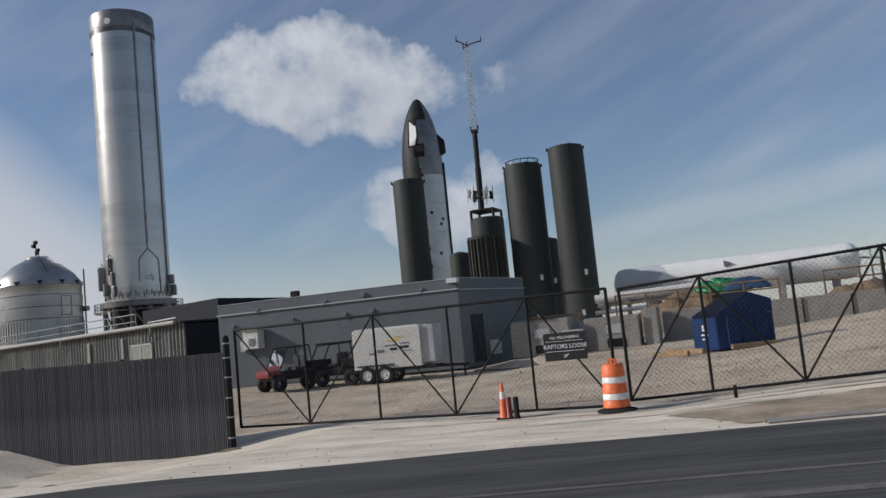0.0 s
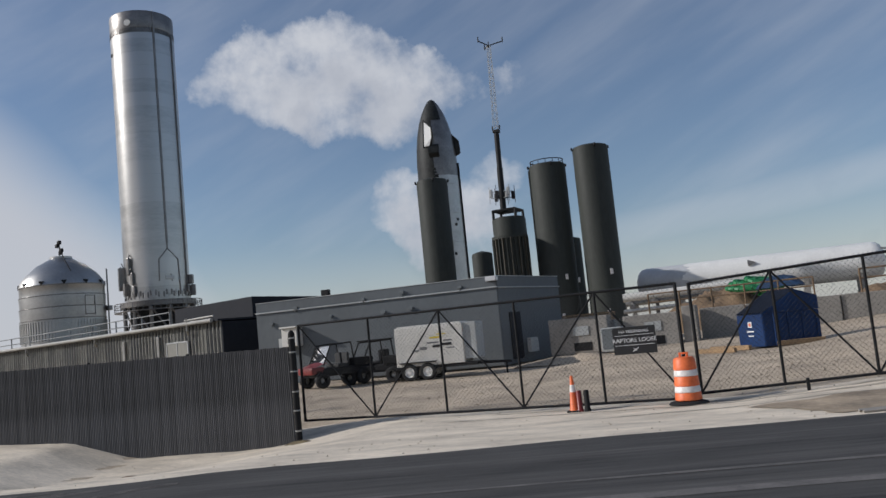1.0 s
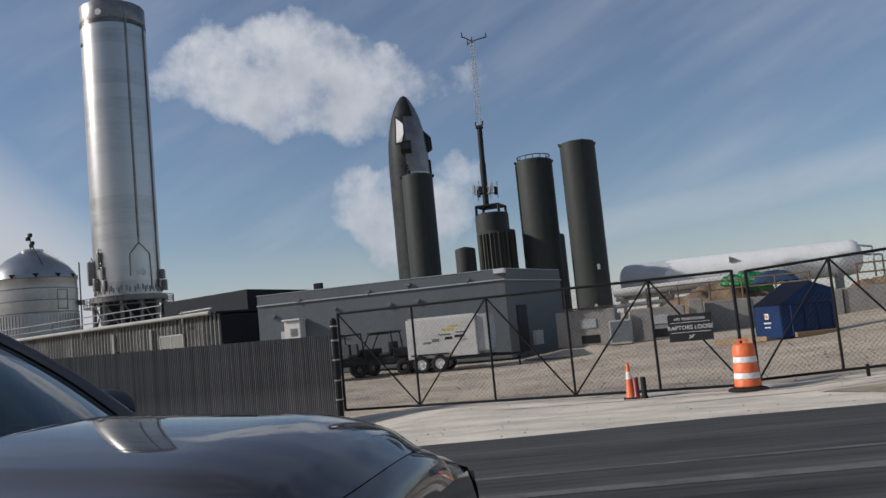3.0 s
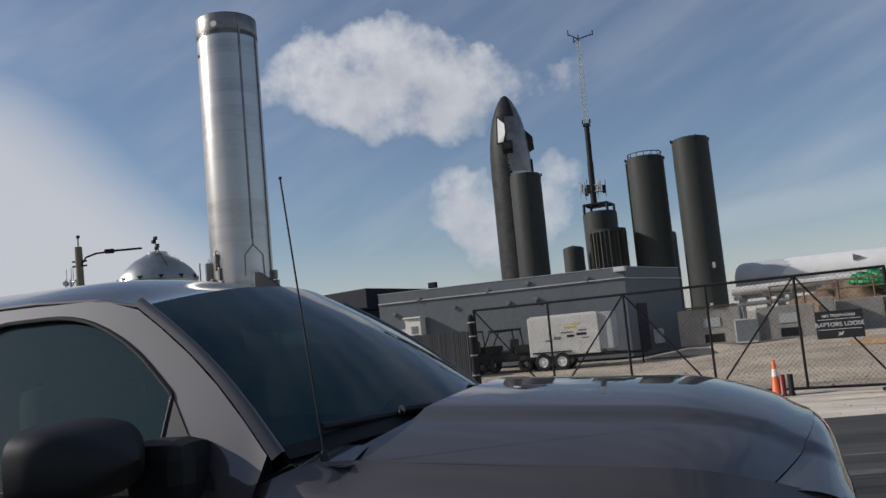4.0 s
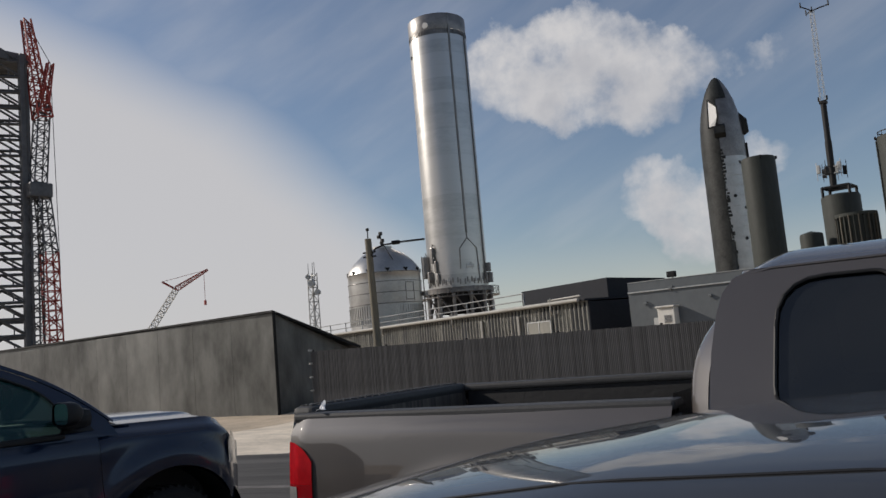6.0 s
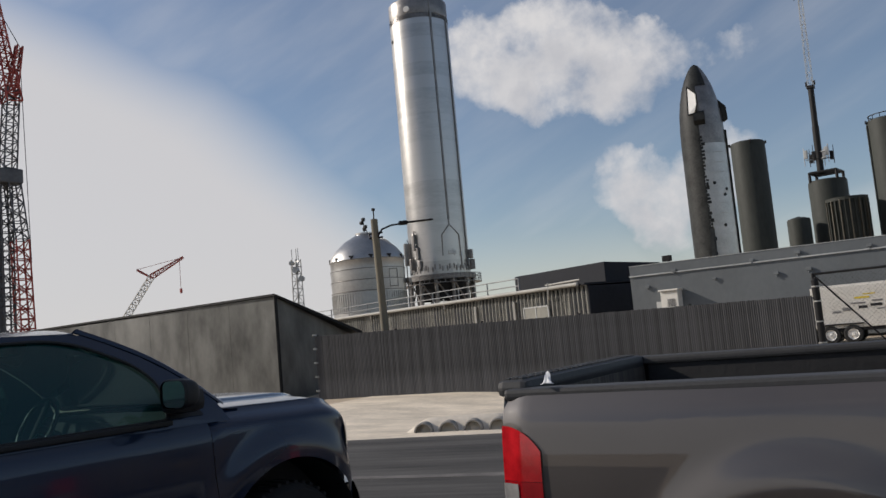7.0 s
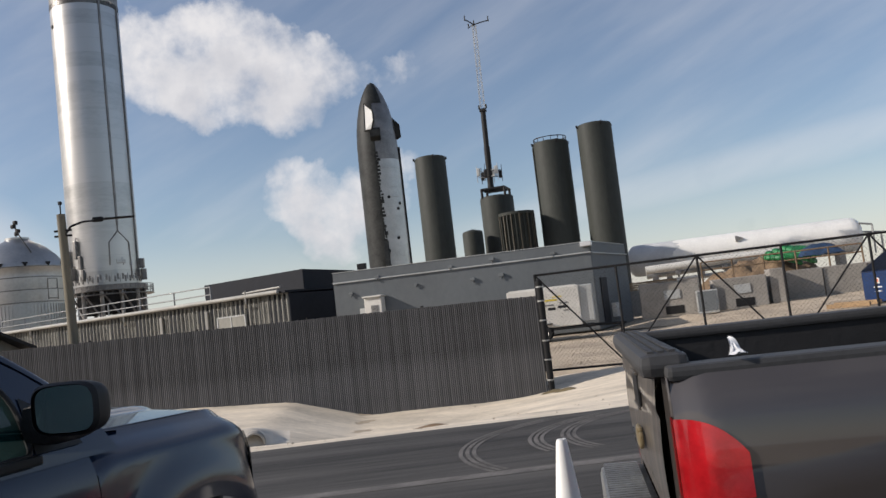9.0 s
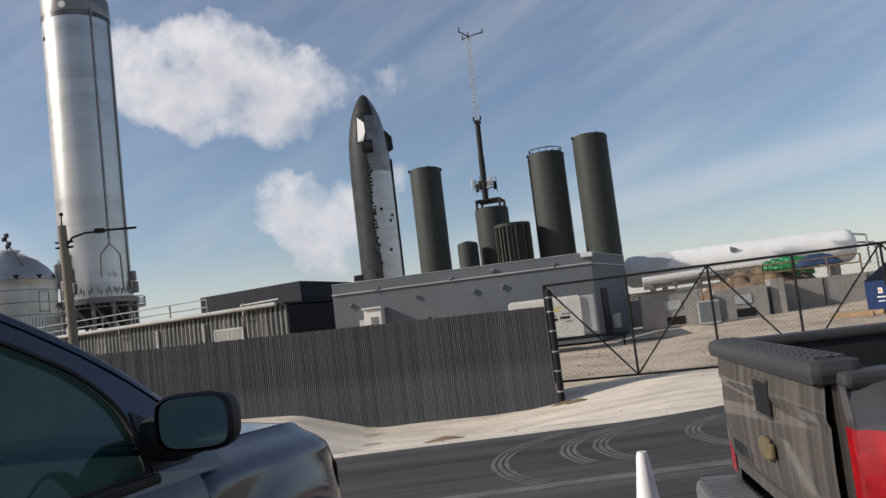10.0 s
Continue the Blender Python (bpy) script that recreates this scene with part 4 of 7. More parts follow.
    bm = bmesh.new()
    a = cd + radians(80)
    tube(bm, [((r + 0.1) * math.cos(a), (r + 0.1) * math.sin(a), 3), ((r + 0.1) * math.cos(a), (r + 0.1) * math.sin(a), 34)], 0.22)
    part("raceway", bm, TILE_BLACK, s)


ship()


def tall_tank(x, y, r, top, rim=True, group="dark storage tanks", ladder=None, label="tall dark grey-green cylindrical storage tank"):
    t = thing("storage_tank", label, "tank", (x, y, 0), group=group)
    bm = bmesh.new()
    lathe(bm, [(r, 0.4), (r, top - 0.25), (r - 0.06, top - 0.08), (r - 0.3, top), (0.01, top + 0.16)], 48)
    part("barrel", bm, TANK_GREY, t, smooth=35)
    if rim:
        for i in range(4):
            bm = bmesh.new()
            a = i * math.pi / 2 + 0.5
            rod(bm, ((r - 0.05) * math.cos(a), (r - 0.05) * math.sin(a), top - 0.3), ((r + 0.12) * math.cos(a), (r + 0.12) * math.sin(a), top - 0.2), 0.07)
            box(bm, ((r + 0.08) * math.cos(a), (r + 0.08) * math.sin(a), top - 0.15), (0.14, 0.14, 0.2), 0.03)
            part("lifting_lug", bm, TANK_SHADE, t)
    if ladder is not None:
        bm = bmesh.new()
        a = radians(ladder)
        rod(bm, ((r + 0.07) * math.cos(a), (r + 0.07) * math.sin(a), 0.5), ((r + 0.07) * math.cos(a), (r + 0.07) * math.sin(a), top - 0.4), 0.055)
        part("riser_pipe", bm, TANK_GREY, t)
    cd = math.atan2(-y, -8 - x)
    for az, z in ((8, 2.2), (30, 5.2)):
        bm = bmesh.new()
        a = cd + radians(az)
        box(bm, (0, 0, 0), (0.06, 0.22, 0.42), 0.01, Matrix.Translation(((r + 0.02) * math.cos(a), (r + 0.02) * math.sin(a), z)) @ Matrix.Rotation(a, 4, "Z"))
        part("data_plate", bm, REFLECT, t, "small white data plate")
    return t


tall_tank(-29.5, 64.2, 1.32, 14.9, label="tall dark grey-green tank with a domed top")
t3 = tall_tank(-19.1, 63.6, 1.45, 14.35, ladder=-150, label="tall dark tank with a riser pipe and railed top")
bm = bmesh.new()
for i in range(14):
    a = 2 * math.pi * i / 14
    rod(bm, (1.3 * math.cos(a), 1.3 * math.sin(a), 14.25), (1.3 * math.cos(a), 1.3 * math.sin(a), 14.6), 0.025, seg=4)
lathe(bm, [(1.27, 14.58), (1.33, 14.58), (1.33, 14.64), (1.27, 14.64), (1.27, 14.58)], 28)
part("top_rail", bm, TANK_SHADE, t3)
tall_tank(-15.45, 63.4, 1.37, 15.15)
tall_tank(-28.4, 71.5, 0.95, 8.85, rim=False, label="short dark tank behind the building")
tall_tank(-19.6, 70.0, 0.9, 8.9, rim=False, label="short dark tank between taller ones")
t2 = tall_tank(-26.3, 74.0, 1.58, 12.05, rim=False, label="dark tank carrying a steel frame and radio mast")
bm = bmesh.new()
for sx in (-1, 1):
    for sy in (-1, 1):
        rod(bm, (sx * 1.1, sy * 1.1, 11.9), (sx * 1.1, sy * 1.1, 12.75), 0.13, seg=6)
for a, b in (((-1.1, -1.1), (1.1, -1.1)), ((-1.1, 1.1), (1.1, 1.1)), ((-1.1, -1.1), (-1.1, 1.1)), ((1.1, -1.1), (1.1, 1.1)), ((-1.1, 0), (1.1, 0))):
    rod(bm, (*a, 12.7), (*b, 12.7), 0.12, seg=6)
part("top_frame", bm, TANK_SHADE, t2, "black square support frame")
mast = thing("radio_mast", "telescopic radio mast with a three-armed lattice top", "mast", (-26.72, 74.0, 12.7))
mast.matrix_world = pose(-26.72, 74.0, 12.7, 0, 0.9, 0)
bm = bmesh.new()
rod(bm, (0, 0, 0), (0, 0, 4.2), 0.29, seg=14)
rod(bm, (0, 0, 4.2), (0, 0, 7.6), 0.25, seg=14)
part("pole", bm, TANK_SHADE, mast)
bm = bmesh.new()
lattice(bm, (0, 0, 7.9), (0.0, 0, 16.2), 0.42, 0.30, bays=22, r=0.008, chord=0.024)
part("lattice", bm, GREY_TRIM, mast, "slender pale lattice section")
bm = bmesh.new()
box(bm, (0, 0, 7.75), (0.6, 0.6, 0.3), 0.05)
for sx in (-0.35, 0.35):
    box(bm, (sx, 0, 8.1), (0.14, 0.14, 0.4), 0.03)
part("joint", bm, TANK_SHADE, mast)
bm = bmesh.new()
for a in (0.1, 2.2, 4.3):
    d = Vector((math.cos(a), math.sin(a), 0))
    tube(bm, [Vector((0, 0, 16.2)), d * 0.7 + Vector((0, 0, 16.32)), d * 1.4 + Vector((0, 0, 16.4))], 0.06)
    rod(bm, d * 1.4 + Vector((0, 0, 16.3)), d * 1.4 + Vector((0, 0, 16.8)), 0.06)
rod(bm, (0, 0, 16.0), (0, 0, 16.6), 0.06)
part("arms", bm, TANK_SHADE, mast)
for i in range(6):
    a = i * math.pi / 3 + 0.4
    bm = bmesh.new()
    box(bm, (1.05 * math.cos(a), 1.05 * math.sin(a), 1.5 + 0.3 * (i % 2)), (0.3, 0.3, 0.75), 0.05)
    tube(bm, [(0, 0, 1.3), (1.05 * math.cos(a), 1.05 * math.sin(a), 1.3)], 0.04)
    tube(bm, [(0, 0, 1.9), (1.05 * math.cos(a), 1.05 * math.sin(a), 1.9)], 0.03)
    rod(bm, (1.2 * math.cos(a), 1.2 * math.sin(a), 0.8), (1.2 * math.cos(a), 1.2 * math.sin(a), 2.4), 0.03)
    part("antenna_panel", bm, GREY_TRIM if i % 2 else TANK_SHADE, mast)
RIB_BROWN = mat("brown-grey rib paint", (0.085, 0.075, 0.055), 0.6, var=0.2)
# ribbed vaporiser
rb = thing("ribbed_tank", "dark tank with close vertical ribs", "tank", (-22.2, 61.8, 0))
bm = bmesh.new()
lathe(bm, [(1.28, 0.4), (1.28, 8.75), (0.01, 8.9)], 40)
part("core", bm, TANK_GREY, rb, smooth=30)
for i in range(26):
    a = 2 * math.pi * i / 26
    bm = bmesh.new()
    box(bm, (0, 0, 0), (0.2, 0.08, 8.2), 0.015, Matrix.Rotation(a, 4, "Z") @ Matrix.Translation((1.34, 0, 4.6)))
    part("rib", bm, RIB_BROWN if i % 2 else TANK_GREY, rb)
bm = bmesh.new()
lathe(bm, [(1.2, 8.6), (1.42, 8.62), (1.42, 8.85), (1.2, 8.85), (1.2, 8.6)], 40)
part("rim", bm, TANK_GREY, rb)

# ---- vehicles ----
def paint(name, col, flake=0.35, rough=0.32, dust=(0.30, 0.26, 0.21), dusty=0.22, coat=0.75, spec=0.5, stretch=(1, 1, 1), film_max=0.14):
    """Metallic car paint under clear lacquer, with a film of road dust."""
    m = bpy.data.materials.new(name)
    m.use_nodes = True
    nt = m.node_tree
    N, L = nt.nodes.new, nt.links.new
    p = nt.nodes["Principled BSDF"]
    tc = N("ShaderNodeTexCoord")
    n1, n2 = N("ShaderNodeTexNoise"), N("ShaderNodeTexNoise")
    n1.inputs["Scale"].default_value, n1.inputs["Detail"].default_value = 1.3, 8
    n2.inputs["Scale"].default_value, n2.inputs["Detail"].default_value = 60, 3
    mp = N("ShaderNodeMapping")
    mp.inputs["Scale"].default_value = stretch
    L(tc.outputs["Object"], mp.inputs["Vector"])
    for n in (n1, n2):
        L(mp.outputs[0], n.inputs["Vector"])
    film = N("ShaderNodeMapRange")
    film.inputs["From Min"].default_value, film.inputs["From Max"].default_value = 0.42, 0.8
    film.inputs["To Max"].default_value = dusty
    L(n1.outputs["Fac"], film.inputs["Value"])
    mix = N("ShaderNodeMix")
    mix.data_type = "RGBA"
    mix.inputs["A"].default_value, mix.inputs["B"].default_value = (*col, 1), (*dust, 1)
    L(film.outputs[0], mix.inputs["Factor"])
    L(mix.outputs["Result"], p.inputs["Base Color"])
    p.inputs["Metallic"].default_value = flake
    r = N("ShaderNodeMapRange")
    r.inputs["To Min"].default_value, r.inputs["To Max"].default_value = rough - 0.06, rough + 0.14
    L(n1.outputs["Fac"], r.inputs["Value"])
    L(r.outputs[0], p.inputs["Roughness"])
    cr = N("ShaderNodeMapRange")
    cr.inputs["From Min"].default_value, cr.inputs["From Max"].default_value = 0.35, 0.8
    cr.inputs["To Min"].default_value, cr.inputs["To Max"].default_value = 0.02, film_max
    L(n1.outputs["Fac"], cr.inputs["Value"])
    p.inputs["Coat Weight"].default_value = coat
    p.inputs["Specular IOR Level"].default_value = spec
    L(cr.outputs[0], p.inputs["Coat Roughness"])
    return m


BROWN = paint("bronze-grey metallic paint", (0.046, 0.038, 0.035), 0.10, 0.52, dusty=0.07, coat=1.0, film_max=0.05)
BROWN.node_tree.nodes["Principled BSDF"].inputs["Coat IOR"].default_value = 1.7
BROWN_STREAKED = paint("rain-streaked bronze-grey paint", (0.060, 0.052, 0.046), 0.1, 0.5, dusty=0.55, coat=0.5, stretch=(1, 30, 0.3))
BLACK_BLUE = paint("black-blue paint", (0.006, 0.015, 0.038), 0.0, 0.16, dusty=0.004, coat=0.5, spec=0.35)
SILVER = paint("dark grey paint", (0.022, 0.023, 0.025), 0.0, 0.4, dusty=0.02, coat=1.0, spec=0.3, film_max=0.03)
GLASS = glass("tinted window glass", (0.040, 0.082, 0.078), 0.02, 0.42)
GLASS_TEAL = glass("teal window glass", (0.012, 0.085, 0.080), 0.02, 0.40)
GLASS_SCREEN = glass("blue-green windscreen glass", (0.018, 0.085, 0.098), 0.02, 0.38)
GLASS_DARK = glass("privacy glass", (0.012, 0.014, 0.016), 0.02, 0.9)
PLASTIC = mat("black trim plastic", (0.013, 0.013, 0.014), 0.55, var=0.2, fine=60, bump=0.015, spec=0.35)
RAIL_PLASTIC = mat("greyed rail plastic", (0.050, 0.050, 0.051), 0.6, var=0.25, fine=40, bump=0.03, spec=0.35)
LINER = mat("ribbed black bed liner", (0.012, 0.012, 0.013), 0.65, var=0.25, fine=25, bump=0.2)
SEAT = mat("dark grey upholstery", (0.035, 0.035, 0.036), 0.85, var=0.2, fine=40, bump=0.2)
CHROME = mat("worn chrome", (0.55, 0.55, 0.54), 0.22, 1.0, var=0.15, big=5, fine=30, bump=0.03)
DULL_CHROME = mat("dull scratched chrome", (0.30, 0.30, 0.29), 0.5, 0.8, var=0.3, big=4, fine=30, bump=0.06)
TAIL_RED = mat("red lamp lens", (0.42, 0.010, 0.014), 0.12, var=0.3, big=5, fine=25, bump=0.1, coat=0.8)
TAIL_DEEP = mat("deep red lamp lens", (0.30, 0.006, 0.010), 0.15, var=0.2, big=3, fine=25, bump=0.1, coat=0.8)
LENS_CLEAR = mat("clear lamp lens", (0.26, 0.255, 0.25), 0.12, var=0.2, big=6, fine=30, coat=0.8)
BRASS = mat("faded gold emblem", (0.32, 0.25, 0.14), 0.4, 0.6, var=0.2, fine=30)
MIRROR = bpy.data.materials.new("mirror glass")
MIRROR.use_nodes = True
MIRROR.node_tree.nodes["Principled BSDF"].inputs["Base Color"].default_value = (0.75, 0.8, 0.78, 1)
MIRROR.node_tree.nodes["Principled BSDF"].inputs["Metallic"].default_value = 1
MIRROR.node_tree.nodes["Principled BSDF"].inputs["Roughness"].default_value = 0.02


def rounded(pts, r, n=5):
    """An outline with its corners rounded off; r is one radius or one per corner."""
    out = []
    k = len(pts)
    for i in range(k):
        ri = r[i] if isinstance(r, (list, tuple)) else r
        p, a, b = Vector(pts[i]), Vector(pts[i - 1]), Vector(pts[(i + 1) % k])
        u, v = (a - p), (b - p)
        ri = min(ri, u.length * 0.48, v.length * 0.48)
        s, e = p + u.normalized() * ri, p + v.normalized() * ri
        for j in range(n + 1):
            t = j / n
            out.append((s * (1 - t) ** 2 + p * 2 * t * (1 - t) + e * t * t))
    return out


def fill(bm, loops, fn):
    es = []
    for loop in loops:
        vs = [bm.verts.new(fn(p)) for p in loop]
        es += [bm.edges.new((vs[i], vs[(i + 1) % len(vs)])) for i in range(len(vs))]
    bmesh.ops.triangle_fill(bm, use_beauty=True, use_dissolve=False, edges=es)


def ring_tube(bm, pts, r, seg=5):
    for i in range(len(pts)):
        a, b = pts[i], pts[(i + 1) % len(pts)]
        if (a - b).length > 1e-4:
            rod(bm, a, b, r, seg=seg, cap=False)


def wheel(parent, x, y, r=0.40, w=0.26, axle_z=None):
    z = axle_z or r
    sgn = 1 if y > 0 else -1
    m = Matrix.Translation((x, y, z)) @ Matrix.Rotation(-sgn * math.pi / 2, 4, "X")
    bm = bmesh.new()
    lathe(bm, [(r * 0.62, -w / 2), (r * 0.9, -w / 2), (r * 0.985, -w * 0.36), (r, -w * 0.2), (r, w * 0.2), (r * 0.985, w * 0.36), (r * 0.9, w / 2), (r * 0.62, w / 2)], 40, m=m)
    for i in range(40):
        a = 2 * math.pi * i / 40
        box(bm, (0, 0, 0), (0.02, 0.025, w * 0.75), 0, m @ Matrix.Rotation(a, 4, "Z") @ Matrix.Translation((r + 0.002, 0, 0)))
    ty = part("tyre", bm, RUBBER, parent, smooth=40)
    bm = bmesh.new()
    lathe(bm, [(r * 0.64, w * 0.44), (r * 0.58, w * 0.36), (r * 0.2, w * 0.30), (r * 0.18, w * 0.42), (0.005, w * 0.43)], 40, m=m)
    for i in range(6):
        a = 2 * math.pi * i / 6
        box(bm, (0, 0, 0), (r * 0.42, 0.075, 0.03), 0.01, m @ Matrix.Rotation(a, 4, "Z") @ Matrix.Translation((r * 0.38, 0, w * 0.42)))
    part("rim", bm, CHROME, ty, "grey alloy rim", smooth=30)


def side_mirror(parent, x, y, z, body, s=1.0, look_back=True):
    """A door mirror on the y<0 side (or y>0): sculpted shell, arm and glass facing back."""
    sgn = -1 if y < 0 else 1
    bm = bmesh.new()
    w, h, d = 0.30 * s, (0.20 if s < 1 else 0.17) * s, 0.19 * s

    def shell(u, v):
        a = 2 * math.pi * u
        k = math.sin(v * math.pi / 2)
        ex = 0.55
        cy = math.copysign(abs(math.cos(a)) ** ex, math.cos(a))
        cz = math.copysign(abs(math.sin(a)) ** ex, math.sin(a))
        return Vector((x + d * (1 - v) ** 0.7, y + sgn * w / 2 + cy * w / 2 * k, z + cz * h / 2 * k))

    sheet(bm, shell, 36, 10)
    sheet(bm, lambda u, v: Vector((x - 0.012 * v, y + sgn * w / 2 + (1 - 0.1 * v) * w / 2 * math.copysign(abs(math.cos(2 * math.pi * u)) ** 0.55, math.cos(2 * math.pi * u)),
                                   z + (1 - 0.1 * v) * h / 2 * math.copysign(abs(math.sin(2 * math.pi * u)) ** 0.55, math.sin(2 * math.pi * u)))), 36, 1)
    mir = part("door_mirror", bm, body, parent, "black door mirror shell", smooth=50)
    bm = bmesh.new()
    fill(bm, [[Vector((0, y + sgn * w / 2 + 0.88 * w / 2 * math.copysign(abs(math.cos(t)) ** 0.55, math.cos(t)), z + 0.86 * h / 2 * math.copysign(abs(math.sin(t)) ** 0.55, math.sin(t))))
               for t in [2 * math.pi * i / 36 for i in range(36)]]], lambda p: Vector((x - 0.004, p.y, p.z)))
    part("mirror_glass", bm, MIRROR, mir, "mirror glass")
    bm = bmesh.new()
    box(bm, (x + 0.15, y - sgn * 0.03, z - h * 0.28), (0.20, 0.15, 0.6 * h + 0.04), 0.05)
    part("mirror_arm", bm, body, mir)
    return mir


def full_size(at, turn, col, suv=False, label="", name="", tail_bar=True):
    teal = GLASS_TEAL if suv else GLASS
    v = thing(name, label, "suv" if suv else "pickup truck", at, turn)
    c = 3.80 if suv else 4.50          # where the windscreen meets the bonnet
    nose = c + (1.22 if suv else 1.28)
    W, RAIL, BELT, ROOF = 0.985, 1.37, (1.275 if suv else 1.29), (1.785 if suv else 1.86)
    ARCH = 0.57 if suv else 0.52
    cut = c - (0.12 if suv else 0.18)    # front shut line of the door
    axles = (4.22, 1.27) if suv else (nose - 0.98, nose - 4.63)
    R = 0.41

    def low(x):
        z = 0.46
        for a in axles:
            d = abs(x - a)
            if d < ARCH:
                z = max(z, 0.40 + math.sqrt(max(0, ARCH ** 2 - d * d)))
        return z

    def half(x, z):
        w = W - 0.05 * ((z - 0.92) / 0.46) ** 2 if z > 0.92 else W - 0.04 * ((0.92 - z) / 0.46) ** 2
        for a in axles:
            d = math.hypot(x - a, (z - 0.42))
            w += 0.035 * ease(ARCH + 0.22, ARCH + 0.04, d)
        w -= 0.34 * ease(nose - 0.55, nose + 0.06, x) ** 2 if suv else 0.20 * ease(nose - 0.55, nose + 0.02, x) ** 1.6
        if not suv:
            w -= 0.03 * ease(0.10, 0.0, x)
        return w

    def flank(part_name, x0, x1, top, shoulder, label=""):
        for sg in (-1, 1):
            bm = bmesh.new()
            n = max(8, int((x1 - x0) / 0.035))

            def fn(u, w):
                x = x0 + (x1 - x0) * u
                lo, hi = low(x), top(x)
                z = lo + (hi - lo) * w
                y = half(x, z)
                t = ease(hi - 0.13, hi, z)
                y -= (shoulder(x) if callable(shoulder) else shoulder) * t * t
                return Vector((x, sg * y, z))

            sheet(bm, fn, n, 18)
            part(part_name, bm, col, v, label, smooth=60)

    def hood_edge(x):
        if suv:
            return 1.31 - 0.04 * (x - c) / 1.34 - 0.22 * ease(nose - 0.55, nose + 0.06, x) ** 2
        return 1.336 - 0.06 * (x - 4.46) - 0.10 * ease(nose - 0.5, nose + 0.05, x) ** 1.5

    if not suv:
        flank("bed_side", 0.0, 2.13, lambda x: RAIL - 0.03, 0.05, "bronze-grey pickup bed side")
    cab0 = 0.06 if suv else 2.16
    b_p = 1.05 if suv else 3.125
    for k, (x0, x1) in enumerate(((cab0, b_p - 0.004), (b_p + 0.003, cut - 0.001))):
        flank("door_panel", x0, x1, lambda x: BELT, 0.025)
    def wing_shoulder(x):
        return 0.13 if suv else 0.03 + 0.10 * ease(cut + 0.02, cut + 0.30, x)

    flank("front_wing", cut + 0.003, nose - 0.02, lambda x: hood_edge(x) if x > c - 0.02 else BELT + (hood_edge(c - 0.02) - BELT) * ease(c - 0.2, c - 0.02, x), wing_shoulder)
    if not suv:
        for sg in (-1, 1):
            bm = bmesh.new()

            def cheek(u, w):
                x = cut + 0.005 + 0.24 * u
                hi = hood_edge(x) if x > c - 0.02 else BELT + (hood_edge(c - 0.02) - BELT) * ease(c - 0.2, c - 0.02, x)
                y = half(x, hi) - wing_shoulder(x)
                return Vector((x, sg * (y + (0.73 - y) * w), hi + 0.024 * w))

            sheet(bm, cheek, 12, 4)
            part("wing_top", bm, col, v, smooth=60)
    # dark shut lines behind the panel gaps
    for x in (b_p, cut) + (() if suv else (2.145,)):
        for sg in (-1, 1):
            bm = bmesh.new()
            box(bm, (x, sg * (W - 0.11), 0.9), (0.03, 0.05, 0.78))
            part("shut_line", bm, PLASTIC, v)

    def screen(u, w):
        """The windscreen: u from its foot to the roof, w across."""
        y = -1 + 2 * w
        bow = 1 - y * y
        if suv:
            foot = Vector((3.80 + 0.15 * bow, y * 0.845, 1.325 + 0.01 * bow))
            top = Vector((3.06 + 0.08 * bow, y * 0.69, 1.785 + 0.05 * bow))
        else:
            foot = Vector((4.385 + 0.26 * bow, y * 0.862, 1.350 + 0.04 * bow))
            top = Vector((3.80 + 0.10 * bow, y * 0.668, 1.812 + 0.068 * bow))
        p = foot.lerp(top, u)
        swell = math.sin(math.pi * u)
        return p + Vector((0.035, 0, 0.035)) * swell if suv else p + Vector((0.022, 0, 0.018)) * swell

    def screen_edge(u, sg):
        return screen(u, 0.5 + 0.5 * sg)

    # upper body with its window openings
    yb, yt = (0.945, 0.715) if suv else (0.963, 0.70)

    def lean(x, z):
        return yb - (yb - yt) * ((z - BELT) / (ROOF - BELT)) if z > BELT else yb

    back = [(0.10, BELT - 0.01), (0.16, 1.6), (0.3, ROOF - 0.02), (0.42, ROOF)] if suv else [(2.29, BELT - 0.01), (2.30, 1.52), (2.32, 1.68), (2.345, 1.77), (2.39, 1.83), (2.47, ROOF)]
    outline = [Vector(p) for p in back + ([(c - 0.95, ROOF)] if suv else [(3.3, ROOF), (3.55, ROOF - 0.01), (3.70, ROOF - 0.028)]) + [(screen_edge(t, 1).x, screen_edge(t, 1).z) for t in (0.96, 0.8, 0.6, 0.4, 0.2, 0.06 if suv else 0.03)] + [(c + 0.03 if suv else cut + 0.015, BELT - 0.03)]]
    if suv:
        fw = rounded([(b_p + 0.09, BELT + 0.02), (b_p + 0.13, 1.73), (3.00, 1.755), (3.34, 1.595), (3.46, 1.47), (3.44, BELT + 0.02)], [0.03, 0.09, 0.22, 0.12, 0.10, 0.03])
    else:
        fw = rounded([(3.215, BELT + 0.012), (3.195, 1.80), (3.60, 1.80), (3.84, 1.69), (4.03, 1.535), (4.03, BELT + 0.012)], [0.03, 0.11, 0.22, 0.15, 0.02, 0.02])
    if suv:
        holes = [fw, rounded([(b_p - 0.85, BELT + 0.02), (b_p - 0.75, 1.68), (b_p - 0.06, 1.70), (b_p - 0.06, BELT + 0.02)], 0.06)]
    else:
        holes = [fw, rounded([(2.545, BELT + 0.012), (2.565, 1.805), (2.985, 1.80), (3.02, BELT + 0.012)], [0.08, 0.19, 0.06, 0.04])]
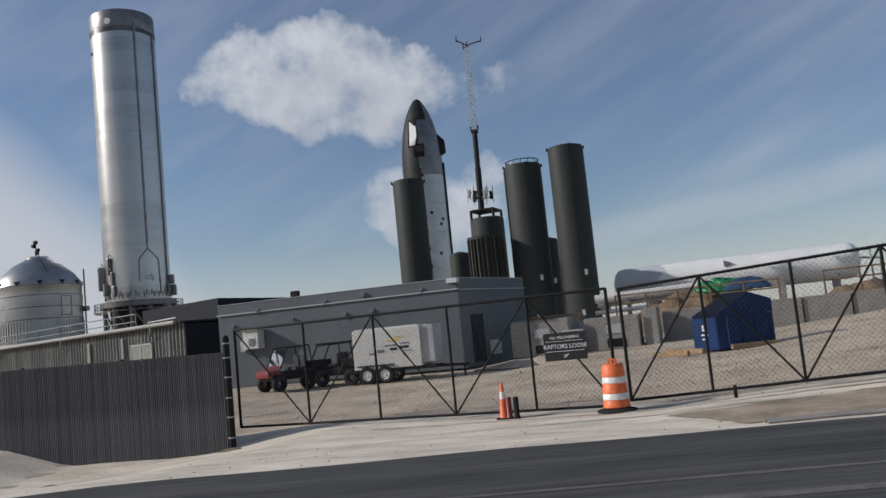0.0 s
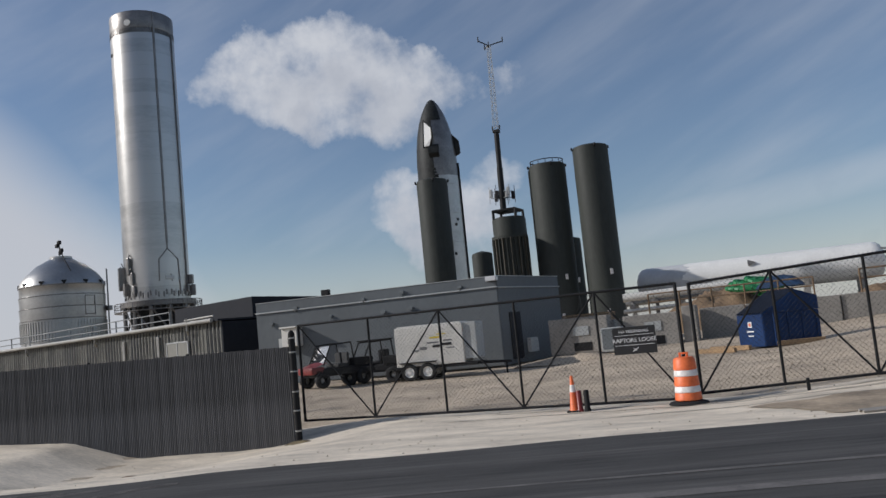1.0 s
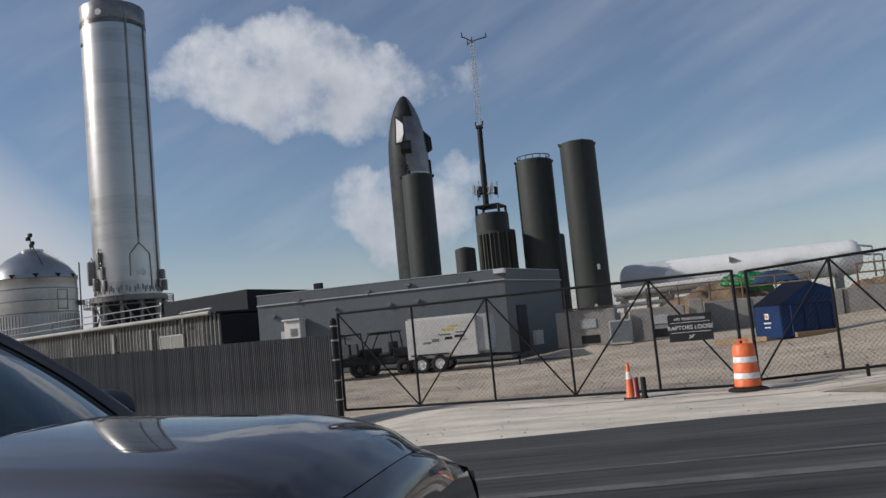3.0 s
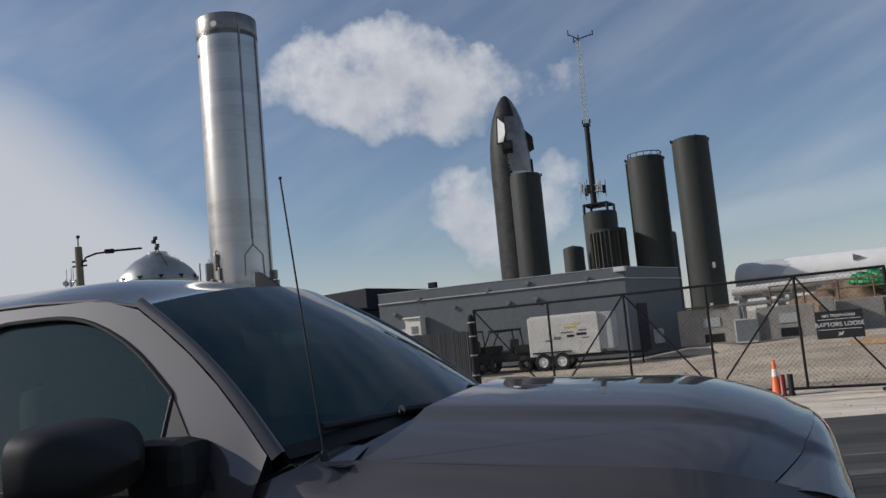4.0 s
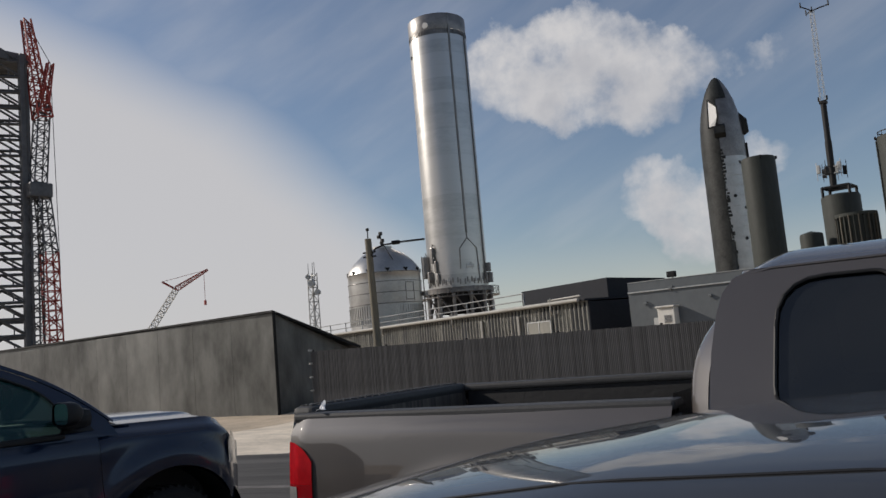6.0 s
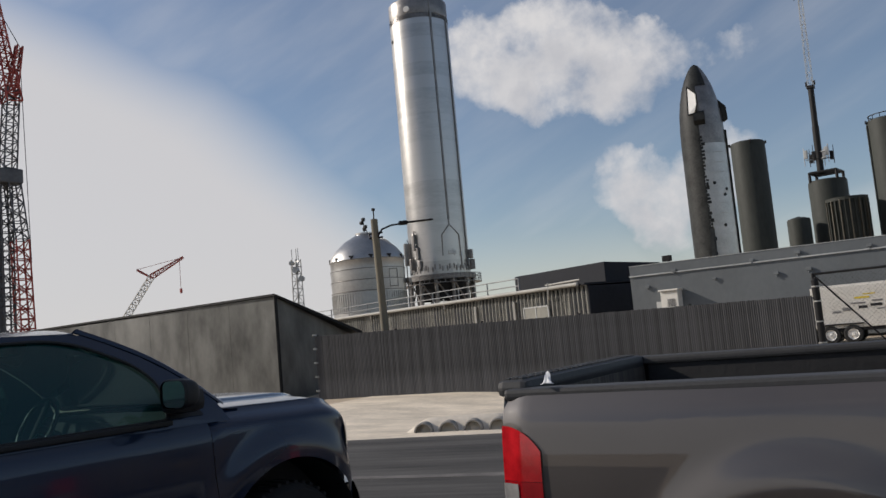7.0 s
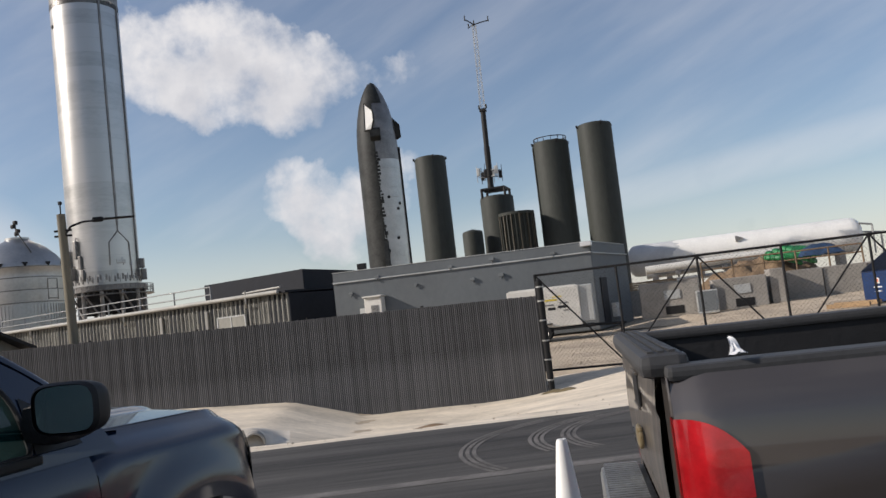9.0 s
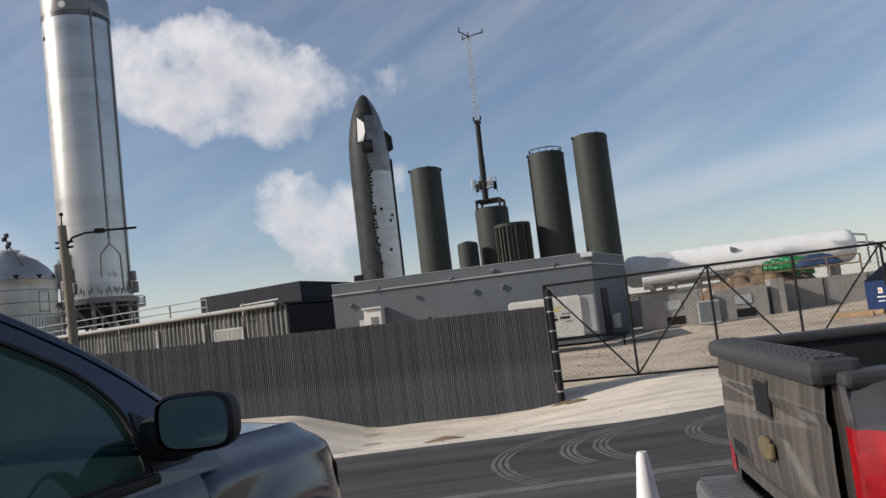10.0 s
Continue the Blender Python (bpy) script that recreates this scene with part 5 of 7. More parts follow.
    for sg in (-1, 1):
        bm = bmesh.new()
        fill(bm, [outline] + holes, lambda p: Vector((p.x, sg * lean(p.x, p.y), p.y)))
        bmesh.ops.subdivide_edges(bm, edges=[e for e in bm.edges if e.calc_length() > 0.3], cuts=2)
        side = part("cab_side", bm, col, v, smooth=30)
        for i, h in enumerate(holes):
            bm = bmesh.new()
            fill(bm, [h], lambda p: Vector((p.x, sg * (lean(p.x, p.y) - 0.014), p.y)))
            g = part("side_window", bm, teal if i == 0 else GLASS_DARK, v, "tinted side window" if i == 0 else "dark privacy window")
            g.visible_shadow = False
            bm = bmesh.new()
            ring_tube(bm, [Vector((p.x, sg * (lean(p.x, p.y) + 0.001), p.y)) for p in h], 0.0075, 6)
            part("window_seal", bm, PLASTIC, g, "black rubber seal")
        bm = bmesh.new()
        rod(bm, (b_p - 0.01, sg * (lean(0, BELT) + 0.004), BELT), (b_p - 0.01, sg * (lean(0, ROOF) + 0.002), ROOF), 0.006, seg=5)
        part("door_gap", bm, PLASTIC, side)
        # belt moulding, handles, rub strip
        bm = bmesh.new()
        box(bm, ((b_p + c - 0.3) / 2, sg * (yb + 0.006), BELT + 0.004), (c - 0.3 - b_p - 0.1, 0.03, 0.03), 0.008)
        part("belt_moulding", bm, PLASTIC, v)
        bm = bmesh.new()
        box(bm, (b_p + 0.22, sg * (W + 0.005), 1.12), (0.24, 0.04, 0.045), 0.015)
        part("door_handle", bm, PLASTIC if not suv else col, v)
        bm = bmesh.new()
        fill(bm, [[Vector(p) for p in (((3.45, BELT + 0.02), (3.475, 1.47), (3.56, 1.42), (3.62, 1.36), (3.66, BELT + 0.02)) if suv else ((4.03, BELT), (4.03, 1.535), (4.11, 1.43), (4.21, 1.335), (4.23, BELT)))]], lambda p: Vector((p.x, sg * (lean(p.x, p.y) + 0.004), p.y)))
        part("mirror_sail", bm, PLASTIC, v)
        side_mirror(v, c - (0.55 if not suv else 0.46), sg * (1.03 if suv else 1.0), 1.405 if not suv else 1.432, PLASTIC, 1.2 if not suv else 0.77)
        bm = bmesh.new()

        def pillar(u, w):
            inner = screen_edge(u, sg)
            outer = Vector((inner.x, sg * (lean(inner.x, inner.z) + 0.002), inner.z))
            q = inner.lerp(outer, w)
            return q + Vector((0.018, sg * 0.006, 0.018)) * math.sin(math.pi * w) + Vector((0.004, 0, 0.004))

        sheet(bm, pillar, 20, 6)
        part("windscreen_pillar", bm, col, v, smooth=60)

    r0 = 0.36 if suv else 2.35
    r1 = screen(1, 1).x

    def roof(u, w):
        k = abs(2 * w - 1)
        broad = 0.722 if suv else 0.703
        half_w = broad - (broad - abs(screen(1, 1).y)) * ease(0.75, 1, u)
        front = screen(1, w)
        x = r0 + (r1 - r0) * u + (front.x - r1) * ease(0.4, 1, u)
        mid = ROOF + (0.06 if suv else 0.10) * (1 - k ** 2.6) * (1 - 0.9 * ease(0.16, 0, u)) - 0.05 * ease(0.10, 0, u)
        z = mid + (front.z - mid) * ease(0.62, 1, u) ** 1.4
        return Vector((x, (2 * w - 1) * half_w, z))

    bm = bmesh.new()
    sheet(bm, roof, 36, 36)
    roof_ob = part("roof", bm, col, v, "painted roof panel", smooth=60)
    for sg in (-1, 1):
        bm = bmesh.new()
        tube(bm, [(r0 + 0.05, sg * 0.702, ROOF - 0.03), (r0 + 0.2, sg * 0.699, ROOF - 0.004), (r1 - 0.4, sg * 0.702, ROOF - 0.006), (r1 - 0.15, sg * 0.70, ROOF - 0.02), (r1 + 0.005, sg * 0.70, screen(1, 1).z - 0.005)], 0.008, 8)
        part("roof_rail", bm, col, v, smooth=60)
    bm = bmesh.new()
    fx = r1 - (0.10 if suv else -0.03)
    m = Matrix.Translation((fx, 0.02, ROOF + (0.035 if suv else 0.042)))
    a = [bm.verts.new(m @ Vector(p)) for p in ((-0.05, 0.016, -0.02), (0.055, 0.01, -0.02), (-0.03, 0.005, 0.045), (-0.055, 0.005, 0.05), (-0.05, -0.016, -0.02), (0.055, -0.01, -0.02), (-0.03, -0.005, 0.045), (-0.055, -0.005, 0.05))]
    for f in ((0, 1, 2, 3), (4, 5, 6, 7), (0, 1, 5, 4), (1, 2, 6, 5), (2, 3, 7, 6), (3, 0, 4, 7)):
        bm.faces.new([a[i] for i in f])
    part("roof_aerial", bm, PLASTIC, v, "small black fin aerial")

    bm = bmesh.new()
    sheet(bm, screen, 12, 24)
    g = part("windscreen", bm, teal if suv else GLASS_SCREEN, v, "tinted windscreen", smooth=60)
    g.visible_shadow = False
    bm = bmesh.new()
    sheet(bm, lambda u, w: screen(-0.02 + 0.06 * u, w) + Vector((0.004, 0, 0.006)), 2, 24)
    part("screen_band", bm, PLASTIC, g, "black glass border")
    # cowl and wipers
    bm = bmesh.new()
    sheet(bm, lambda u, w: screen(0, w) + Vector((-0.03 + 0.20 * u, 0, -0.012 - 0.02 * u)), 3, 24)
    part("cowl", bm, PLASTIC, v, "black vented cowl")
    for y0, y1 in ((-0.12, -0.74), (0.62, 0.0)):
        bm = bmesh.new()
        p0, p1 = screen(0.0, (y0 / 0.845 + 1) / 2) + Vector((0.05, 0, 0.012)), screen(0.06, (y1 / 0.845 + 1) / 2) + Vector((0.022, 0, 0.02))
        rod(bm, p0, p0.lerp(p1, 0.55) + Vector((0.008, 0, 0.014)), 0.016)
        rod(bm, p0.lerp(p1, 0.1) + Vector((-0.02, 0, 0.006)), p1, 0.012)
        rod(bm, p0.lerp(p1, 0.55) + Vector((0.008, 0, 0.014)), p0.lerp(p1, 0.55), 0.009)
        box(bm, p0, (0.07, 0.07, 0.05), 0.015)
        part("wiper", bm, PLASTIC, v)
    # bonnet
    def hood(u, w):
        k = -1 + 2 * w
        rear = c + 0.10 + 0.10 * (1 - k * k) if suv else 4.50 + 0.225 * (1 - k * k)
        x = rear + (nose - 0.06 - 0.16 * abs(k) ** 2.5 - rear) * u
        e = hood_edge(x)
        z = e + 0.002 + (0.045 if suv else 0.135) * (1 - abs(k) ** 2.2) + 0.016 * (ease(0.66, 0.60, abs(k)) - 0.5) - 0.02 * ease(0.9, 1, u)
        return Vector((x, k * (half(x, e) - 0.135), z))

    bm = bmesh.new()
    sheet(bm, hood, 44, 60)
    part("bonnet", bm, col, v, "painted bonnet with raised centre", smooth=60)
    for sg in (-1, 1):
        bm = bmesh.new()
        pts = [hood(u, 0.5 + sg * 0.5) + Vector((0, sg * 0.004, 0.0)) for u in [i / 16 for i in range(17)]]
        tube(bm, pts, 0.006, 5)
        part("bonnet_gap", bm, PLASTIC, v)
    # nose: grille, lamps, bumper
    def brow(w):
        k = -1 + 2 * w
        e = hood_edge(nose - 0.02)
        return Vector((nose - 0.022 + 0.02 * (1 - k * k), k * (half(nose - 0.02, e) - 0.125), e + 0.025 * (1 - k * k) - 0.012))

    bm = bmesh.new()
    sheet(bm, lambda u, w: hood(1, w).lerp(brow(w), u) + Vector((0.012, 0, 0.018)) * math.sin(math.pi * u) - Vector((0, 0, 0.003)), 10, 60)
    part("bonnet_lip", bm, col, v, smooth=70)
    bm = bmesh.new()
    sheet(bm, lambda u, w: Vector((0, 0, 0.70)).lerp(Vector((0, 0, brow(w).z)), u) + Vector((brow(w).x + 0.02 * math.sin(math.pi * u), brow(w).y * (1 + 0.14 * (1 - u ** 3)), 0)), 10, 30)
    part("nose_panel", bm, col, v, smooth=60)
    bm = bmesh.new()
    for z in (0.80, 0.86, 0.92, 1.0, 1.06):
        box(bm, (nose - 0.055, 0, z), (0.05, 1.06, 0.025), 0.008)
    box(bm, (nose - 0.03, 0, 0.94), (0.05, 1.1, 0.06), 0.02)
    part("grille", bm, CHROME if not suv else PLASTIC, v)
    for sg in (-1, 1):
        bm = bmesh.new()

        def lens(u, w):
            x = nose - 0.30 + 0.27 * w
            y = half(x, 0.95) + 0.006
            top = hood_edge(min(x, nose - 0.06)) - 0.05
            return Vector((x, sg * y, 0.86 + (top - 0.86) * u * (1 - 0.35 * ease(0.35, 0, w))))

        sheet(bm, lens, 8, 20)
        part("headlamp", bm, LENS_CLEAR, v, "clear wraparound headlamp", smooth=60)
    bm = bmesh.new()
    sheet(bm, lambda u, w: Vector((nose + 0.02 + 0.05 * math.sin(math.pi * u) - 0.26 * abs(2 * w - 1) ** 3, (2 * w - 1) * 0.93, 0.46 + 0.27 * u)), 8, 30)
    sheet(bm, lambda u, w: Vector((nose + 0.02 - 0.26 * abs(2 * w - 1) ** 3 - 0.14 * u, (2 * w - 1) * 0.93, 0.73)), 2, 30)
    part("front_bumper", bm, col if suv else CHROME, v, smooth=60)
    # underside and cabin
    bm = bmesh.new()
    box(bm, (nose / 2, 0, 0.5), (nose - 0.5, 1.5, 0.25), 0.05)
    part("chassis", bm, RUBBER, v)
    bm = bmesh.new()
    box(bm, ((cab0 + c) / 2 + 0.05, 0, 0.72), (c - cab0 - 0.1, 1.8, 0.1))
    box(bm, (c + 0.65, 0, 0.8), (1.15, 1.3, 0.4), 0.1)
    part("cabin_floor", bm, SEAT, v)
    for y in (-0.42, 0.42):
        for x in ((b_p + 0.45,) + ((b_p - 0.7,) if suv else ())):
            bm = bmesh.new()
            box(bm, (x + 0.05, y, 0.98), (0.5, 0.52, 0.2), 0.06)
            box(bm, (x - 0.25, y, 1.28), (0.16, 0.5, 0.62), 0.06, Matrix.Identity(4))
            box(bm, (x - 0.28, y, 1.66), (0.1, 0.27, 0.17), 0.04)
            part("seat", bm, SEAT, v)
    bm = bmesh.new()
    box(bm, (c - 0.02, 0, 1.16), (0.45, 1.6, 0.26), 0.08)
    part("dashboard", bm, SEAT, v)
    bm = bmesh.new()
    m = Matrix.Translation((c - 0.38, 0.42, 1.26)) @ Matrix.Rotation(radians(-62), 4, "Y")
    for i in range(24):
        a, b = 2 * math.pi * i / 24, 2 * math.pi * (i + 1) / 24
        rod(bm, m @ Vector((0.19 * math.cos(a), 0.19 * math.sin(a), 0)), m @ Vector((0.19 * math.cos(b), 0.19 * math.sin(b), 0)), 0.016, seg=6)
    rod(bm, m @ Vector((-0.19, 0, 0)), m @ Vector((0.19, 0, 0)), 0.02)
    rod(bm, m @ Vector((0, 0, 0)), m @ Vector((0, 0, -0.25)), 0.03)
    part("steering_wheel", bm, PLASTIC, v)
    bm = bmesh.new()
    box(bm, (c - 0.72, 0.05, 1.75), (0.04, 0.26, 0.08), 0.02)
    part("rear_view_mirror", bm, PLASTIC, v)
    for a in axles:
        for sg in (-1, 1):
            wheel(v, a, sg * (W - 0.14), R)
    for a in axles:
        for sg in (-1, 1):
            bm = bmesh.new()
            sheet(bm, lambda u, w: Vector((a + (ARCH - 0.005) * math.cos(math.pi * u), sg * (W - 0.02 - 0.35 * w), 0.40 + (ARCH - 0.005) * math.sin(math.pi * u))), 18, 2)
            part("wheel_well", bm, RUBBER, v)
    if suv:
        bm = bmesh.new()
        sheet(bm, lambda u, w: Vector((0.06 + 0.26 * ease(0.5, 1, u), (2 * w - 1) * (0.94 - 0.22 * ease(0.5, 1, u)), 0.5 + 1.38 * u)), 16, 16)
        part("tailgate", bm, col, v, smooth=60)
        return v
    # cab back with its window
    bm = bmesh.new()
    sheet(bm, lambda u, w: Vector((2.19 + 0.22 * ease(0.35, 1, u) ** 2 + 0.10 * max(0, (abs(2 * w - 1) - 0.86) / 0.14) ** 2.4, (2 * w - 1) * lean(0, BELT - 0.25 + (ROOF - BELT + 0.25) * u), BELT - 0.25 + (ROOF - BELT + 0.25) * u)), 16, 56)
    cb = part("cab_back", bm, col, v, smooth=60)
    bm = bmesh.new()
    sheet(bm, lambda u, w: Vector((2.185 + 0.13 * u ** 1.5, (2 * w - 1) * (0.70 - 0.10 * u), BELT + 0.05 + 0.42 * u)), 6, 8)
    part("rear_window", bm, GLASS_DARK, cb, "dark rear window")
    # bed: liner, rail caps, tailgate, lamps, step bumper
    bm = bmesh.new()
    for sg in (-1, 1):
        sheet(bm, lambda u, w: Vector((0.10 + 2.02 * u, sg * 0.79, 0.86 + (RAIL - 0.89) * w)), 80, 2)
    sheet(bm, lambda u, w: Vector((0.08 + 2.04 * u, -0.82 + 1.64 * w, 0.86 + 0.012 * (int(w * 60) % 2))), 2, 60)
    sheet(bm, lambda u, w: Vector((2.11, -0.82 + 1.64 * u, 0.86 + (RAIL - 0.86) * w)), 40, 2)
    part("bed_liner", bm, LINER, v, "black plastic bed liner")
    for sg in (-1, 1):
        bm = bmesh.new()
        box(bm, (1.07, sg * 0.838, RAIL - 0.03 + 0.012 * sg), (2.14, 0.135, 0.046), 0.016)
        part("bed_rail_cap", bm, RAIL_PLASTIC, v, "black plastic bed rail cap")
    tg = bmesh.new()

    def gate_face(u, w):
        z = 0.80 + (RAIL - 0.045 - 0.80) * w
        y = (2 * u - 1) * 0.80 - 0.015
        x = -0.016 - 0.018 * math.sin(math.pi * w) - 0.012 * ease(0.75, 0.8, w) + 0.02 * ease(0.2, 0.0, w)
        return Vector((x, y, z))

    sheet(tg, gate_face, 30, 24)
    box(tg, (0.035, -0.015, 1.06), (0.09, 1.596, 0.52))
    tail = part("tailgate", tg, BROWN_STREAKED, v, "dusty bronze-grey tailgate", smooth=50)
    bm = bmesh.new()
    box(bm, (0.005, -0.015, RAIL - 0.022), (0.15, 1.64, 0.075), 0.032)
    for i in range(22):
        for j in range(3):
            box(bm, (-0.03 + j * 0.032, -0.77 + i * 0.07, RAIL + 0.019), (0.02, 0.055, 0.008))
    part("tailgate_cap", bm, RAIL_PLASTIC, tail, "ribbed black tailgate cap")
    # raised black block paints the shade of the empty handle recess
    bm = bmesh.new()
    box(bm, (-0.036, -0.05, 1.205), (0.012, 0.22, 0.12), 0.005)
    part("handle_hole", bm, TANK_SHADE, tail, "black block painting the shade in a missing handle's hole")
    for dz, w in ((-0.066, 0.24), (0.066, 0.24)):
        bm = bmesh.new()
        rod(bm, (-0.042, -0.05 - w / 2, 1.205 + dz), (-0.042, -0.05 + w / 2, 1.205 + dz), 0.006, seg=6)
        part("hole_edge", bm, BROWN_STREAKED, tail)
    bm = bmesh.new()
    box(bm, (-0.048, -0.05, 1.02), (0.02, 0.11, 0.085), 0.012)
    box(bm, (-0.048, -0.05, 1.02), (0.018, 0.20, 0.055), 0.012)
    part("emblem", bm, BRASS, tail, "plain gold emblem")
    bm = bmesh.new()
    for i in range(6):
        box(bm, (-0.034, 0.62 - i * 0.055, 0.93), (0.01, 0.035, 0.05))
    part("badge_bars", bm, CHROME, tail)
    for sg in (-1, 1):
        def lamp(u, w, z0, z1, short=1.0):
            if u < 0.2:
                zz = z0 + (z1 - z0) * w
                x, y = -0.004, 0.86 + (half(0.0, zz) + 0.002 - 0.86) * u / 0.2
            else:
                k = (u - 0.2) / 0.8
                zz = z0 + (z1 - (0.10 * k ** 2.6 if z1 > 1.1 else 0) - z0) * w
                x = -0.004 + (0.185 * short + 0.004) * k
                y = half(max(0.0, x), zz) + 0.008 - 0.006 * max(0, 1 - 9 * k)
            return Vector((x, sg * y, zz))

        bm = bmesh.new()
        sheet(bm, lambda u, w: Vector((0.0 + 0.03 * math.sin(math.pi * u) * (u > 0.5), sg * (0.785 + (half(0.0, 0.62 + 0.70 * w) - 0.02 * ease(0.8, 1, w) - 0.785) * u), 0.62 + 0.70 * w)), 10, 14)
        part("corner_post", bm, col, v, smooth=50)
        for z0, z1, mt, lb in ((0.985, 1.205, TAIL_RED, "bright red tail lamp"), (0.90, 0.983, TAIL_DEEP, "deep red lamp strip"), (0.76, 0.898, TAIL_RED, "red brake lamp")):
            bm = bmesh.new()
            sheet(bm, lambda u, w: lamp(u, w, z0, z1), 30, 8)
            part("tail_lamp", bm, mt, v, lb, smooth=60)
        bm = bmesh.new()
        sheet(bm, lambda u, w: lamp(u, w, 0.895, 0.975, 0.42) + Vector((-0.003, sg * 0.004, 0)), 24, 6)
        part("tail_lamp", bm, LENS_CLEAR, v, "pale reversing lamp lens", smooth=60)
    bm = bmesh.new()
    box(bm, (-0.10, -0.03, 0.66), (0.22, 1.76, 0.18), 0.04)
    for i in range(40):
        box(bm, (-0.11, -0.86 + i * 0.042, 0.757), (0.16, 0.022, 0.012))
    part("step_bumper", bm, DULL_CHROME, v, "dented chrome step bumper")
    # whip aerial on the wing
    bm = bmesh.new()
    rod(bm, (4.49, -0.845, 1.30), (4.49, -0.845, 1.36), 0.018, 0.008)
    rod(bm, (4.49, -0.845, 1.35), (4.41, -0.83, 2.10), 0.0028, seg=5)
    rod(bm, (4.41, -0.83, 2.10), (4.4095, -0.83, 2.106), 0.005, seg=6)
    part("whip_aerial", bm, PLASTIC, v)
    return v


TRUCK_AT, TRUCK_TURN = (-9.635, 0.493, 0.0), math.degrees(0.143)
truck = full_size(TRUCK_AT, TRUCK_TURN, BROWN, False, "dusty bronze-grey extended-cab pickup truck parked on the road", "pickup_truck")
SUV_TURN = math.degrees(1.602)
sx, sy = -12.35, 0.82
full_size((sx - 5.13 * math.cos(1.602), sy - 5.13 * math.sin(1.602), 0), SUV_TURN, BLACK_BLUE, True, "glossy black-blue sport utility vehicle parked askew", "sport_utility_vehicle")
tc = Matrix.Translation(TRUCK_AT) @ Matrix.Rotation(radians(TRUCK_TURN), 4, "Z")
p = tc @ Vector((0.20, -0.875, 1.358))
tissue = thing("crumpled_paper", "crumpled white paper scrap on the bed rail", "paper", p, TRUCK_TURN - 75)
bm = bmesh.new()


def scrap(u, w):
    a = 2.4 * u - 0.3
    k = 0.026 * (w - 0.5) * 2
    q = Vector((0.035 - 0.055 * u, k * (0.6 + 0.4 * math.cos(3 * u)), 0.004 + 0.055 * ease(0.25, 1, u) + 0.006 * math.cos(a)))
    n = noise.noise_vector(Vector((u * 3.1, w * 2.7, 4.0)))
    return q + Vector((n.x * 0.010, n.y * 0.008, max(0, n.z) * 0.010))


sheet(bm, scrap, 14, 8)
sheet(bm, lambda u, w: scrap(u, w) + Vector((0.003, 0.001, 0.004 * math.sin(math.pi * w))), 14, 8)
part("sheet", bm, SIGN_WHITE, tissue)


